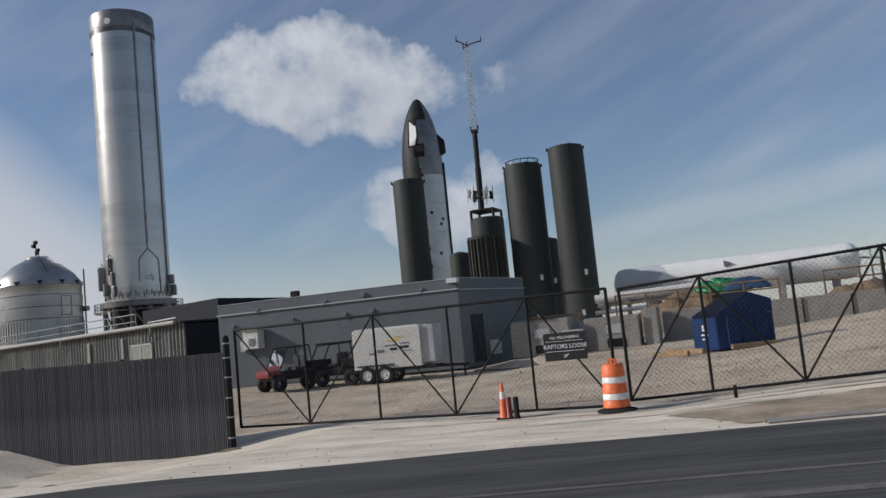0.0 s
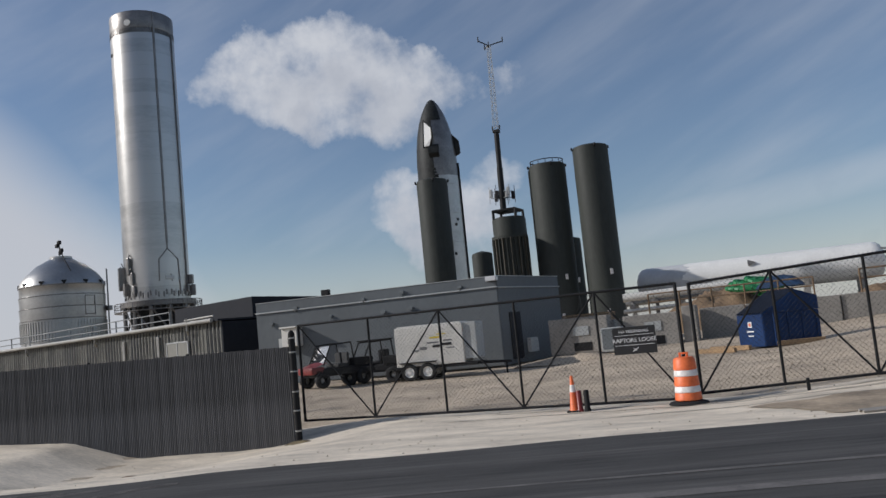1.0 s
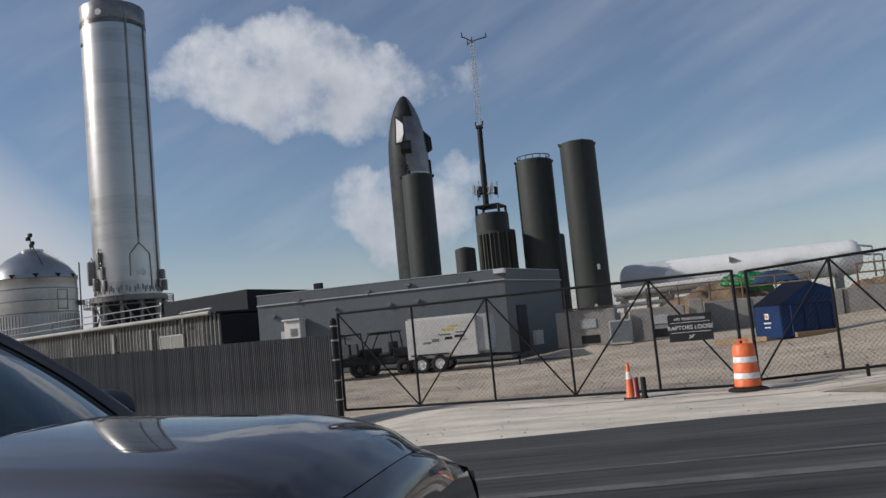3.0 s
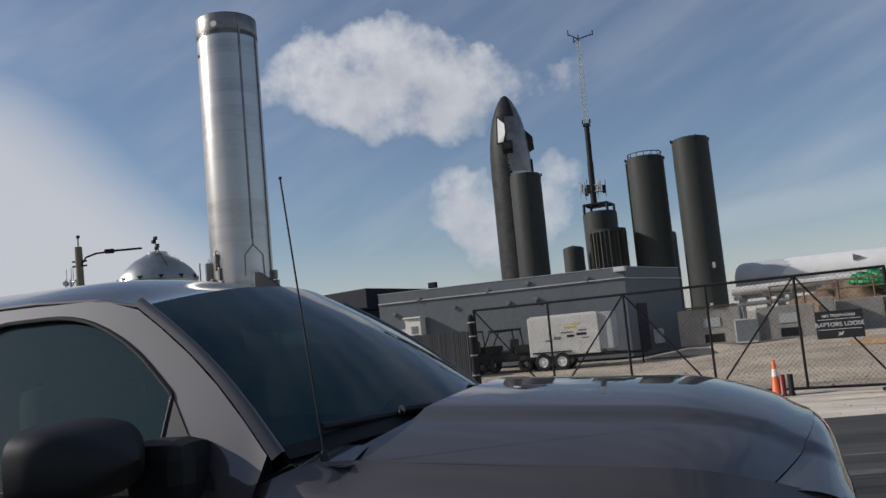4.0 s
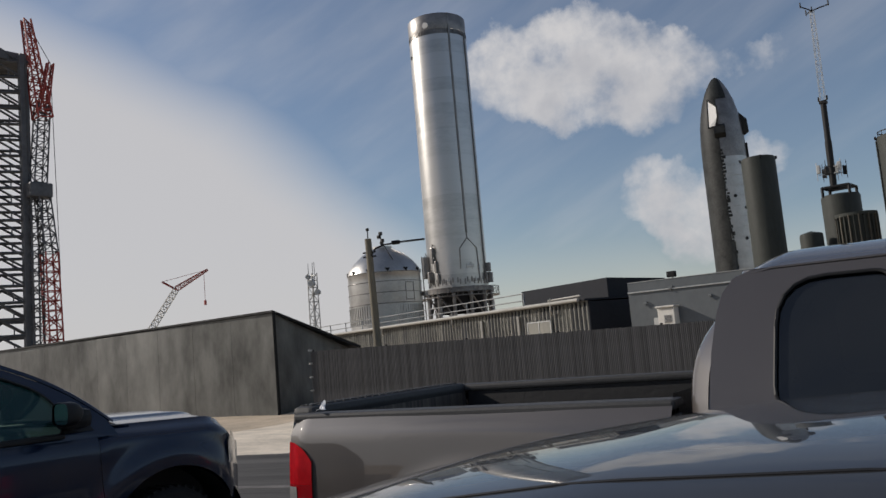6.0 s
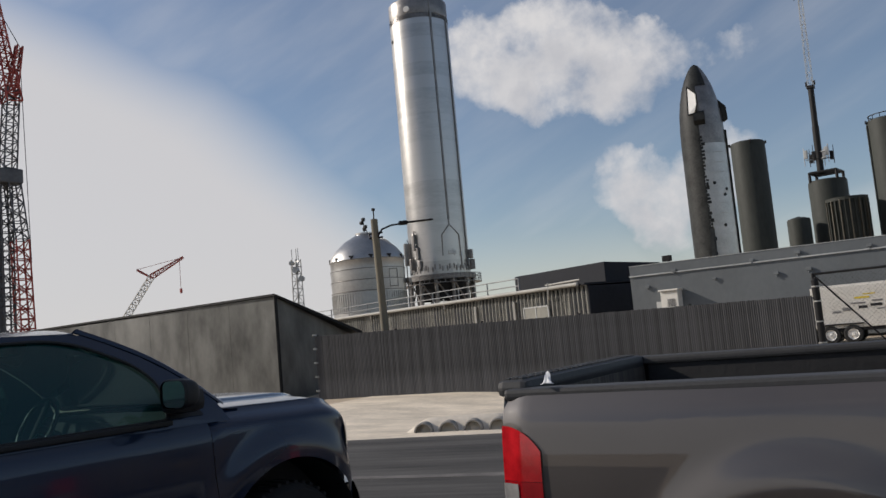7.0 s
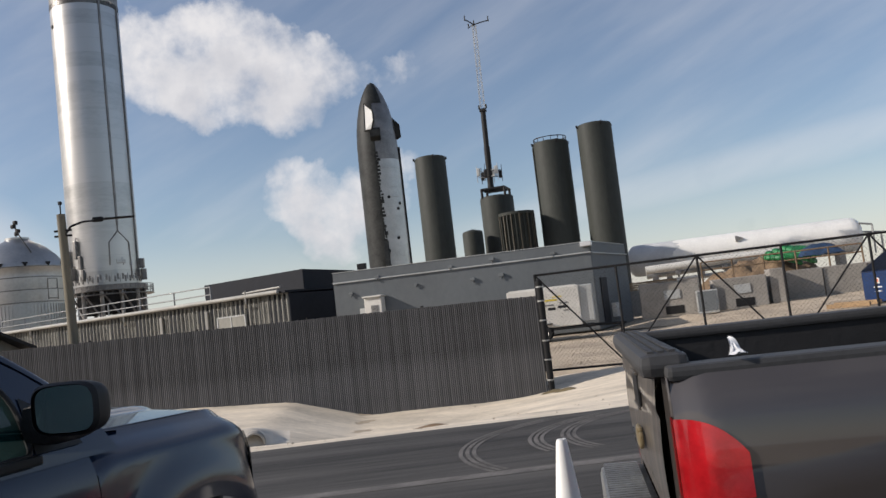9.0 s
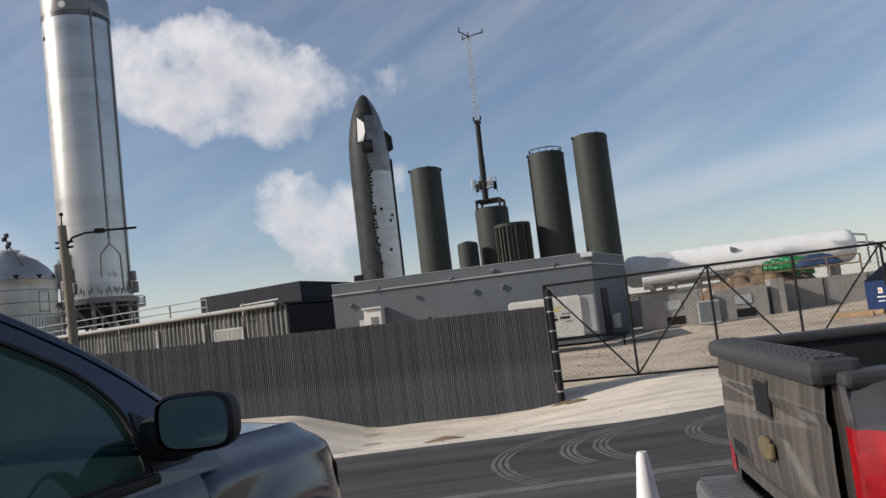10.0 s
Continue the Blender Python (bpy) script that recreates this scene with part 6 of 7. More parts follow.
def hatchback(at, turn, col):
    s = thing("hatchback_car", "dark grey hatchback car with a glossy clean roof", "car", at, turn)
    #      x    belt  top   half-width belt / top
    secs = [(0.0, 0.80, 0.80, 0.72, 0.72), (0.06, 0.93, 0.98, 0.80, 0.74), (0.20, 0.97, 1.30, 0.84, 0.63), (0.36, 0.98, 1.405, 0.86, 0.60), (0.75, 0.98, 1.445, 0.87, 0.60), (1.2, 0.97, 1.45, 0.88, 0.61),
            (1.6, 0.96, 1.425, 0.88, 0.61), (2.05, 0.96, 1.365, 0.88, 0.61), (2.6, 0.95, 1.245, 0.88, 0.62), (3.2, 0.94, 1.01, 0.87, 0.72), (3.35, 0.93, 0.95, 0.86, 0.76), (3.9, 0.80, 0.84, 0.80, 0.66), (4.1, 0.62, 0.66, 0.66, 0.55)]

    def at_x(x, k):
        for a, b in zip(secs, secs[1:]):
            if a[0] <= x <= b[0]:
                t = (x - a[0]) / (b[0] - a[0])
                return a[k] + (b[k] - a[k]) * t
        return secs[-1][k]

    for sg in (-1, 1):
        bm = bmesh.new()

        def fl(u, w):
            x = 4.1 * u
            lo = 0.28
            for a in (0.7, 3.25):
                d = abs(x - a)
                if d < 0.38:
                    lo = max(lo, 0.3 + math.sqrt(0.38 ** 2 - d * d))
            z = lo + (at_x(x, 1) - lo) * w
            return Vector((x, sg * (at_x(x, 3) + 0.02 * math.sin(math.pi * w)), z))

        sheet(bm, fl, 90, 10)
        part("flank", bm, col, s, smooth=60)
        bm = bmesh.new()
        sheet(bm, lambda u, w: Vector((0.42 + 2.7 * u, sg * (at_x(0.42 + 2.7 * u, 3) - 0.01 + (at_x(0.42 + 2.7 * u, 4) - at_x(0.42 + 2.7 * u, 3) + 0.01) * w), at_x(0.42 + 2.7 * u, 1) + (at_x(0.42 + 2.7 * u, 2) - 0.035 - at_x(0.42 + 2.7 * u, 1)) * w)), 30, 4)
        part("side_window", bm, GLASS_DARK, s)

    def top(x, k):
        h = at_x(x, 4)
        return Vector((x, k * h, at_x(x, 2) + 0.018 + 0.032 * (1 - k * k) - 0.03 * abs(k) ** 7))

    for nm, x0, x1, mt in (("tailgate", 0.0, 0.08, col), ("rear_window", 0.08, 0.30, GLASS_DARK), ("roof", 0.30, 2.40, col), ("windscreen", 2.40, 3.22, GLASS_DARK), ("bonnet", 3.22, 4.08, col)):
        bm = bmesh.new()
        sheet(bm, lambda u, w: top(x0 + (x1 - x0) * u, -1 + 2 * w), 40, 30)
        ob = part(nm, bm, mt, s, "glossy painted roof panel" if nm == "roof" else "", smooth=70)
    for sg in (-1, 1):
        bm = bmesh.new()
        tube(bm, [top(x, sg) + Vector((0, sg * 0.004, -0.014)) for x in [0.3 + 0.1 * i for i in range(29)]], 0.02, 8)
        part("roof_rail", bm, col, s, smooth=60)
    for sg in (-1, 1):
        bm = bmesh.new()
        tube(bm, [top(x, sg * 0.86) + Vector((0, 0, 0.0)) for x in [0.34 + 0.1 * i for i in range(21)]], 0.003, 5)
        part("roof_seam", bm, PLASTIC, s, "black roof seam strip")
    bm = bmesh.new()
    for x, sg in ((0.02, -1), (4.08, 1)):
        sheet(bm, lambda u, w: Vector((x + 0.05 * sg * math.sin(math.pi * u), (2 * w - 1) * 0.72, 0.3 + 0.5 * u)), 6, 12)
    part("bumper", bm, col, s)
    bm = bmesh.new()
    box(bm, (2.05, 0, 0.4), (3.7, 1.5, 0.2), 0.05)
    box(bm, (2.1, 0, 0.75), (2.2, 1.5, 0.4), 0.1)
    part("underbody", bm, RUBBER, s)
    for a in (0.7, 3.25):
        for sg in (-1, 1):
            wheel(s, a, sg * 0.76, 0.31, 0.2)
    return s


hatchback((-4.86, -1.72, 0.0), 184.0, SILVER)

# ---- things in the yard and on the verge ----
def traffic_drum(x, y):
    z = ground_height(x, y) + 0.02
    d = thing("traffic_drum", "orange and white banded traffic drum by the gate", "traffic drum", (x, y, z))
    bm = bmesh.new()
    lathe(bm, [(0.02, 0.0), (0.40, 0.0), (0.41, 0.02), (0.38, 0.045), (0.29, 0.07), (0.02, 0.07)], 36)
    part("base_ring", bm, RUBBER, d, "black rubber ballast ring", smooth=40)
    zs = [0.08, 0.24, 0.37, 0.57, 0.70, 0.93]
    r = lambda h: 0.275 - 0.06 * h
    for i, (a, b) in enumerate(zip(zs, zs[1:])):
        bm = bmesh.new()
        lathe(bm, [(r(a) - 0.012, a), (r(a) + 0.004, a + 0.015), (r(b), b - 0.015), (r(b) - 0.012, b)], 36)
        part("band", bm, REFLECT if i in (1, 3) else ORANGE, d, smooth=40)
    bm = bmesh.new()
    lathe(bm, [(0.21, 0.92), (0.19, 0.955), (0.14, 0.965), (0.01, 0.965)], 36)
    box(bm, (-0.07, 0, 1.0), (0.05, 0.05, 0.09), 0.015)
    box(bm, (0.07, 0, 1.0), (0.05, 0.05, 0.09), 0.015)
    box(bm, (0, 0, 1.04), (0.2, 0.05, 0.04), 0.015)
    part("handle_top", bm, ORANGE, d, smooth=40)


traffic_drum(-3.64, 18.12 - 0.3)


def cone(x, y, h, base, body, label, band=True, z=None):
    c = thing("traffic_cone", label, "traffic cone", (x, y, ground_height(x, y) + 0.01 if z is None else z))
    bm = bmesh.new()
    box(bm, (0, 0, 0.02), (base, base, 0.04), 0.012)
    part("base", bm, RUBBER, c)
    bm = bmesh.new()
    lathe(bm, [(base * 0.42, 0.03), (base * 0.36, 0.06), (0.032, h - 0.02), (0.026, h), (0.01, h)], 24)
    part("body", bm, body, c, smooth=40)
    if band:
        bm = bmesh.new()
        k = lambda t: base * 0.36 + (0.032 - base * 0.36) * (t - 0.06) / (h - 0.08) + 0.003
        lathe(bm, [(k(h * 0.55), h * 0.55), (k(h * 0.75), h * 0.75)], 24)
        part("band", bm, REFLECT, c)


cone(-6.05, 17.75, 0.78, 0.28, ORANGE, "faded orange traffic cone beside the gate")
for dx in (0.14, 0.3):
    b = thing("delineator_post", "short dark red plastic post", "post", (-6.05 + dx, 17.7, ground_height(-5.9, 17.7) + 0.01))
    bm = bmesh.new()
    lathe(bm, [(0.075, 0), (0.075, 0.05), (0.06, 0.07), (0.06, 0.44), (0.05, 0.46), (0.01, 0.46)], 16)
    part("stem", bm, RED_PAINT if dx < 0.2 else RUBBER, b, smooth=40)
cone(-10.22, 1.77, 0.81, 0.34, WHITE, "plain white traffic cone on the asphalt", band=False, z=0.0)

# generator trailer
GT = math.degrees(math.atan2(front.y, front.x))
gen = thing("generator_trailer", "white towable generator on a twin-axle trailer", "generator", (-16.75, 30.2, -0.04), GT)
bm = bmesh.new()
box(bm, (1.45, 0.65, 1.36), (2.9, 1.3, 1.58), 0.04)
box(bm, (1.45, 0.65, 2.17), (2.7, 1.2, 0.06), 0.02)
canopy = part("canopy", bm, OFFWHITE, gen, "off-white generator canopy")
bm = bmesh.new()
box(bm, (3.15, 0.65, 1.42), (0.55, 1.1, 1.46), 0.04)
part("end_box", bm, GREY_TRIM, gen, "grey end cabinet")
for x, z, w, h, mt in ((1.75, 1.5, 0.5, 0.07, YELLOW), (1.6, 1.3, 0.5, 0.06, GREY_BAR), (1.2, 1.1, 0.3, 0.12, GREY_BAR), (1.75, 1.15, 0.3, 0.1, SIGN_BLACK), (2.25, 1.35, 0.35, 0.06, GREY_BAR), (2.2, 1.2, 0.4, 0.1, SIGN_BLACK), (2.35, 1.05, 0.3, 0.04, GREY_BAR), (0.85, 1.02, 0.3, 0.08, GREY_BAR), (2.0, 1.62, 0.4, 0.04, YELLOW)):
    bm = bmesh.new()
    box(bm, (x, -0.004, z + 0.16), (w, 0.012, h))
    part("label_bar", bm, mt, canopy)
bm = bmesh.new()
box(bm, (1.6, 0.65, 0.5), (3.6, 1.2, 0.12), 0.03)
tube(bm, [(3.3, 0.3, 0.5), (4.6, 0.65, 0.45), (3.3, 1.0, 0.5)], 0.05)
rod(bm, (4.4, 0.65, 0.5), (4.4, 0.65, 0.0), 0.04)
part("chassis", bm, BLACK_METAL, gen)
for x in (0.55, 1.32):
    bm = bmesh.new()
    box(bm, (x, 0.02, 0.72), (0.8, 0.26, 0.05), 0.02)
    part("mudguard", bm, BLACK_METAL, gen)
    for y in (0.02, 1.28):
        m = Matrix.Translation((x, y, 0.34)) @ Matrix.Rotation(math.pi / 2, 4, "X")
        bm = bmesh.new()
        lathe(bm, [(0.2, -0.1), (0.3, -0.1), (0.34, -0.06), (0.34, 0.06), (0.3, 0.1), (0.2, 0.1)], 28, m=m)
        w = part("wheel", bm, RUBBER, gen, smooth=40)
        bm = bmesh.new()
        lathe(bm, [(0.2, 0.08), (0.17, 0.04), (0.07, 0.06), (0.05, 0.1), (0.005, 0.1)], 24, m=m)
        part("rim", bm, WHITE, w, "white steel rim", smooth=30)


def utv(x, y, turn, body, label, roof):
    u = thing("utility_buggy", label, "utility vehicle", (x, y, ground_height(x, y)), turn)
    bm = bmesh.new()
    box(bm, (1.45, 0.7, 0.62), (2.6, 1.2, 0.34), 0.08)
    part("chassis", bm, BLACK_METAL, u)
    bm = bmesh.new()
    box(bm, (0.45, 0.7, 0.92), (0.95, 1.3, 0.36), 0.05)
    part("cargo_box", bm, BLACK_METAL, u)
    bm = bmesh.new()
    sheet(bm, lambda a, b: Vector((2.15 + 0.75 * a, 0.08 + 1.24 * b, 0.98 - 0.22 * a * a + 0.08 * math.sin(math.pi * b))), 8, 8)
    box(bm, (2.6, 0.7, 0.72), (0.6, 1.2, 0.3), 0.08)
    part("bonnet", bm, body, u, smooth=40)
    for s in (0.42, 0.98):
        bm = bmesh.new()
        box(bm, (1.35, s, 0.86), (0.5, 0.45, 0.14), 0.05)
        box(bm, (1.1, s, 1.12), (0.12, 0.45, 0.5), 0.05)
        part("seat", bm, SEAT, u)
    for y in (0.1, 1.3):
        bm = bmesh.new()
        tube(bm, [(2.35, y, 0.9), (1.95, y, 1.72), (0.98, y, 1.76), (0.88, y, 0.9)], 0.032)
        part("roll_cage", bm, BLACK_METAL, u)
    if roof:
        bm = bmesh.new()
        box(bm, (1.46, 0.7, 1.79), (1.15, 1.3, 0.05), 0.02)
        part("roof", bm, BLACK_METAL, u)
    else:
        bm = bmesh.new()
        sheet(bm, lambda a, b: Vector((2.33 - 0.36 * a, 0.14 + 1.12 * b, 0.95 + 0.72 * a)), 1, 1)
        g = part("windscreen", bm, GLASS, u)
        g.visible_shadow = False
    for a in (0.5, 2.45):
        for y in (0.06, 1.34):
            m = Matrix.Translation((a, y, 0.32)) @ Matrix.Rotation(math.pi / 2, 4, "X")
            bm = bmesh.new()
            lathe(bm, [(0.15, -0.12), (0.27, -0.12), (0.32, -0.07), (0.32, 0.07), (0.27, 0.12), (0.15, 0.12)], 24, m=m)
            w = part("wheel", bm, RUBBER, u, smooth=40)
            bm = bmesh.new()
            lathe(bm, [(0.15, 0.1), (0.1, 0.05), (0.005, 0.07), ], 20, m=m)
            part("rim", bm, GALV, w)


utv(-16.75, 31.9, 180 + GT, BLACK_METAL, "black utility buggy with a roof and cargo bed", True)
utv(-19.45, 31.6, 242, RED_PAINT, "red and white utility buggy with a cargo bed", False)

# blue skip with a sloping lid
A1, B1, C1, D1 = Vector((-3.6, 30.75)), Vector((-2.72, 30.05)), Vector((-0.95, 31.0)), Vector((-1.83, 31.7))
skip = thing("rubbish_skip", "dark blue steel skip with a sloping lid on timbers", "skip", (A1.x, A1.y, 0.2))
bm = bmesh.new()
prism(bm, [p - A1 for p in (A1, B1, C1, D1)], 0.02, 1.12, 0.02)
part("body", bm, DUMP_BLUE, skip)
bm = bmesh.new()
P = [(p - A1) for p in (A1, B1, B1.lerp(C1, 0.62), C1, D1, A1.lerp(D1, 0.62))]
zl = [1.13, 1.13, 1.86, 1.58, 1.58, 1.86]
lo = [bm.verts.new((p.x, p.y, 1.125)) for p in P]
hi = [bm.verts.new((p.x, p.y, z)) for p, z in zip(P, zl)]
bm.faces.new((hi[0], hi[1], hi[2], hi[5]))
bm.faces.new((hi[5], hi[2], hi[3], hi[4]))
bm.faces.new((lo[1], lo[2], hi[2], hi[1]))
bm.faces.new((lo[2], lo[3], hi[3], hi[2]))
bm.faces.new((lo[3], lo[4], hi[4], hi[3]))
bm.faces.new((lo[4], lo[5], hi[5], hi[4]))
bm.faces.new((lo[5], lo[0], hi[0], hi[5]))
part("upper_body", bm, DUMP_BLUE, skip)
for k in range(9):
    bm = bmesh.new()
    a = P[0].lerp(P[1], (k + 0.5) / 9)
    b = P[5].lerp(P[2], (k + 0.5) / 9)
    rod(bm, (a.x, a.y, 1.15), (b.x, b.y, 1.88), 0.04, seg=6)
    part("lid_rib", bm, DUMP_LID, skip, "dark lid rib")
fd1 = (B1 - A1).normalized()
fn1 = Vector((fd1.y, -fd1.x))
for z, w, h, mt in ((0.78, 0.16, 0.2, SIGN_WHITE), (0.78, 0.08, 0.1, ORANGE), (0.55, 0.3, 0.05, SIGN_WHITE), (0.4, 0.24, 0.04, SIGN_WHITE)):
    o = (B1 - A1) * 0.5 + fn1 * (0.012 if mt is not ORANGE else 0.018)
    bm = bmesh.new()
    box(bm, (0, 0, 0), (w, 0.008, h), 0, Matrix.Translation((o.x, o.y, z)) @ Matrix.Rotation(math.atan2(fd1.y, fd1.x), 4, "Z"))
    part("label_bar", bm, mt, skip)
for k in (0.2, 0.45, 0.7, 0.95):
    o = (B1 - A1) + (C1 - B1) * k
    bm = bmesh.new()
    rod(bm, (o.x, o.y - 0.03, 0.05), (o.x, o.y - 0.03, 1.1), 0.035, seg=6)
    part("stiffener", bm, DUMP_BLUE, skip)
for x, y, t, l in ((-4.3, 29.9, -30, 1.5), (-3.9, 30.5, -36, 1.7), (-1.6, 30.4, 28, 1.6)):
    tb = thing("timber_baulk", "rough timber baulk lying on the ground", "timber", (x, y, ground_height(x, y) + 0.08), t, group="timbers under the skip")
    bm = bmesh.new()
    box(bm, (0, 0, 0), (l, 0.16, 0.16), 0.015)
    part("beam", bm, TIMBER, tb)

# concrete blocks behind the gate
for x, y, sx, sy, h, t in ((-10.6, 36.2, 2.6, 1.2, 1.55, 4), (-7.6, 36.8, 2.3, 1.2, 1.4, 4), (-6.0, 37.2, 0.6, 1.4, 1.6, 4)):
    bl = thing("concrete_block", "weathered cast concrete enclosure block", "concrete block", (x, y, 0.3), t, group="concrete blocks")
    bm = bmesh.new()
    box(bm, (0, 0, h / 2), (sx, sy, h), 0.05)
    part("block", bm, CONCRETE, bl)
    if sx > 1:
        # shade inside the low slot, painted as a black plate
        bm = bmesh.new()
        box(bm, (0.15, -sy / 2 - 0.005, 0.28), (0.8, 0.03, 0.36), 0.01)
        part("opening_grille", bm, BLACK_METAL, bl, "black plate painting the shade in a low slot")
        bm = bmesh.new()
        box(bm, (0.1, -sy / 2 - 0.02, h * 0.62), (0.7, 0.03, 0.4), 0.01)
        part("sign_plate", bm, GREY_TRIM, bl)
for i in range(9):
    x = -4.8 + i * 1.9
    y = 38.5 + 0.16 * (x + 4)
    w = thing("barrier_wall", "pale concrete barrier wall segment", "barrier", (x, y, 0.28), 7, group="concrete barriers")
    bm = bmesh.new()
    box(bm, (0, 0, 0.72), (1.87, 0.4, 1.45), 0.03)
    part("segment", bm, CONCRETE, w)
cab = thing("utility_cabinet", "grey steel utility cabinet", "cabinet", (-9.0, 35.2, 0.3))
bm = bmesh.new()
box(bm, (0, 0, 0.5), (0.9, 0.5, 1.0), 0.03)
part("case", bm, GREY_TRIM, cab)
bm = bmesh.new()
box(bm, (0, -0.26, 0.52), (0.78, 0.02, 0.86), 0.01)
part("door", bm, GREY_WALL, cab)

# earth mound, hoses, tarpaulin, railings
def mound(name, label, at, rx, ry, h, material, seed, cat="mound"):
    bm = bmesh.new()

    def fn(u, v):
        a, r = 2 * math.pi * u, v
        x, y = rx * r * math.cos(a), ry * r * math.sin(a)
        k = (1 - r * r) ** 1.2
        n = noise.noise(Vector((x * 0.8 + seed, y * 0.8, 1))) + 0.5 * noise.noise(Vector((x * 2.3, y * 2.3 + seed, 4)))
        return Vector((x, y, h * k * (1 + 0.35 * n) - 0.05))

    sheet(bm, fn, 60, 24)
    ob = part(name, bm, material, None, smooth=80)
    ob.location = at
    return tagged(ob, label, cat)


mound("earth_mound", "brown heap of excavated earth", (-5.5, 50, 0.5), 5.0, 3.0, 2.3, EARTH, 2)
mound("earth_mound", "long low brown earth bank", (4.0, 52, 0.5), 7.0, 3.0, 1.7, EARTH, 9)
mound("gravel_heap", "small heap of grey gravel in the yard", (-10.2, 33.4, 0.10), 2.8, 0.9, 0.3, GRAVEL, 5)
mound("debris_heap", "low heap of dark debris beside the fence", (-15.0, 13.9, ground_height(-15, 13.9)), 0.75, 0.45, 0.16, EARTH, 7)
for x, y in ((-12.95, 17.3), (-12.6, 17.05)):
    ob = mound("weed_tuft", "dry brown weeds at the gate post", (x, y, ground_height(x, y)), 0.4, 0.25, 0.12, SCRUB, x)
rnd = random.Random(8)
hose = thing("green_hose", "coils of bright green hose heaped on the bank", "hose", (-3.6, 48.5, 2.35))
for k in range(9):
    bm = bmesh.new()
    c = Vector((rnd.uniform(-1.4, 1.5), rnd.uniform(-0.5, 0.5), 0.15 + rnd.uniform(0, 0.3)))
    r = rnd.uniform(0.5, 1.0)
    tl = rnd.uniform(-0.4, 0.4)
    tube(bm, [c + Vector((r * math.cos(t * 0.42), 0.6 * r * math.sin(t * 0.42), tl * math.cos(t * 0.42) * r * 0.6 + 0.25 * math.sin(t * 0.3))) for t in range(16)], 0.14, 7)
    part("coil", bm, GREEN, hose)
tarp = thing("blue_tarpaulin", "dark blue tarpaulin over stacked gear", "tarpaulin", (-2.6, 47.5, 2.45))
bm = bmesh.new()
sheet(bm, lambda u, v: Vector((-1.2 + 2.4 * u, -0.8 + 1.6 * v, 0.6 * (1 - abs(2 * u - 1) ** 3) * (1 - abs(2 * v - 1) ** 3) + 0.1 * noise.noise(Vector((u * 6, v * 6, 2))))), 24, 16)
part("cover", bm, BLUE_TARP, tarp, smooth=50)
for r_i, (x0, x1, y, z, lb) in enumerate(((-9.0, -1.0, 44.5, 1.6, "rusty pipe railing along the bank"), (1.0, 13.0, 43.0, 1.7, "rusty pipe railing above the barrier wall"))):
    rl = thing("pipe_railing", lb, "railing", (x0, y, 0.45))
    n = int((x1 - x0) / 1.5)
    for i in range(n + 1):
        bm = bmesh.new()
        x = i * (x1 - x0) / n
        rod(bm, (x, 0, 0), (x, 0, z + 0.7), 0.05, seg=6)
        part("post", bm, EARTH, rl)
    for h in (z + 0.68, z + 0.25):
        bm = bmesh.new()
        rod(bm, (0, 0, h), (x1 - x0, 0, h), 0.04, seg=6)
        part("rail", bm, EARTH, rl)
pipe = thing("pipe_rack", "pale insulated pipes on low steel supports", "pipes", (-12.5, 55.0, 0.5))
for z, y, r in ((2.4, 0, 0.28), (2.0, 0.6, 0.18), (1.5, -0.3, 0.14)):
    bm = bmesh.new()
    rod(bm, (0, y, z), (8.5, y + 0.8, z + 0.2), r, seg=14)
    part("pipe", bm, OFFWHITE if r > 0.2 else GALV, pipe, smooth=40)
for i in range(6):
    bm = bmesh.new()
    x = 0.6 + i * 1.5
    rod(bm, (x, 0, 0), (x, 0, 2.2), 0.07, seg=6)
    rod(bm, (x, 0.7, 0), (x, 0.7, 2.0), 0.07, seg=6)
    box(bm, (x, 0.3, 1.8 + 0.2 * (i % 2)), (0.4, 1.1, 0.3), 0.04)
    part("support", bm, STEEL_DARK, pipe)
tray = thing("timber_stack", "stack of pale timber boards", "timber", (-11.6, 41.5, 1.6))
for i in range(4):
    bm = bmesh.new()
    box(bm, (0, 0.03 * i, 0.06 + 0.11 * i), (2.6, 1.0, 0.09), 0.01)
    part("board", bm, TIMBER, tray)
bs = thing("equipment_plinth", "concrete plinth under stacked boards", "plinth", (-11.6, 41.5, 0.3))
bm = bmesh.new()
box(bm, (0, 0, 0.66), (3.0, 1.4, 1.32), 0.04)
part("block", bm, CONCRETE, bs)

TANK_PRIMER = mat("pale grey primer", (0.50, 0.51, 0.52), 0.55, var=0.12, big=0.5, fine=5, bump=0.03)
# long white tank lying on saddles
lt = thing("horizontal_tank", "long white cylindrical tank lying on saddles", "tank", (-14.5, 73.6, 0.5), 1.5)
m = Matrix.Translation((0, 0, 3.75)) @ Matrix.Rotation(math.pi / 2, 4, "Y")
R = 1.42
bm = bmesh.new()
lathe(bm, [(0.05, -0.5), (R * 0.5, -0.4), (R * 0.8, -0.2), (R * 0.96, 0.1), (R, 0.5), (R, 6.0)], 40, m=m)
part("grey_end", bm, TANK_PRIMER, lt, "grey unpainted end section", smooth=30)
bm = bmesh.new()
def paint_edge(u, v):
    """The ragged start of the white paint, round the barrel."""
    a = 2 * math.pi * v
    x0 = 3.7 + 1.2 * noise.noise(Vector((math.cos(a) * 2.0, math.sin(a) * 2.0, 3))) + 0.5 * noise.noise(Vector((math.cos(a) * 6, math.sin(a) * 6, 8)))
    return m @ Vector(((R + 0.02) * math.cos(a), (R + 0.02) * math.sin(a), x0 + (6.0 - x0) * u))


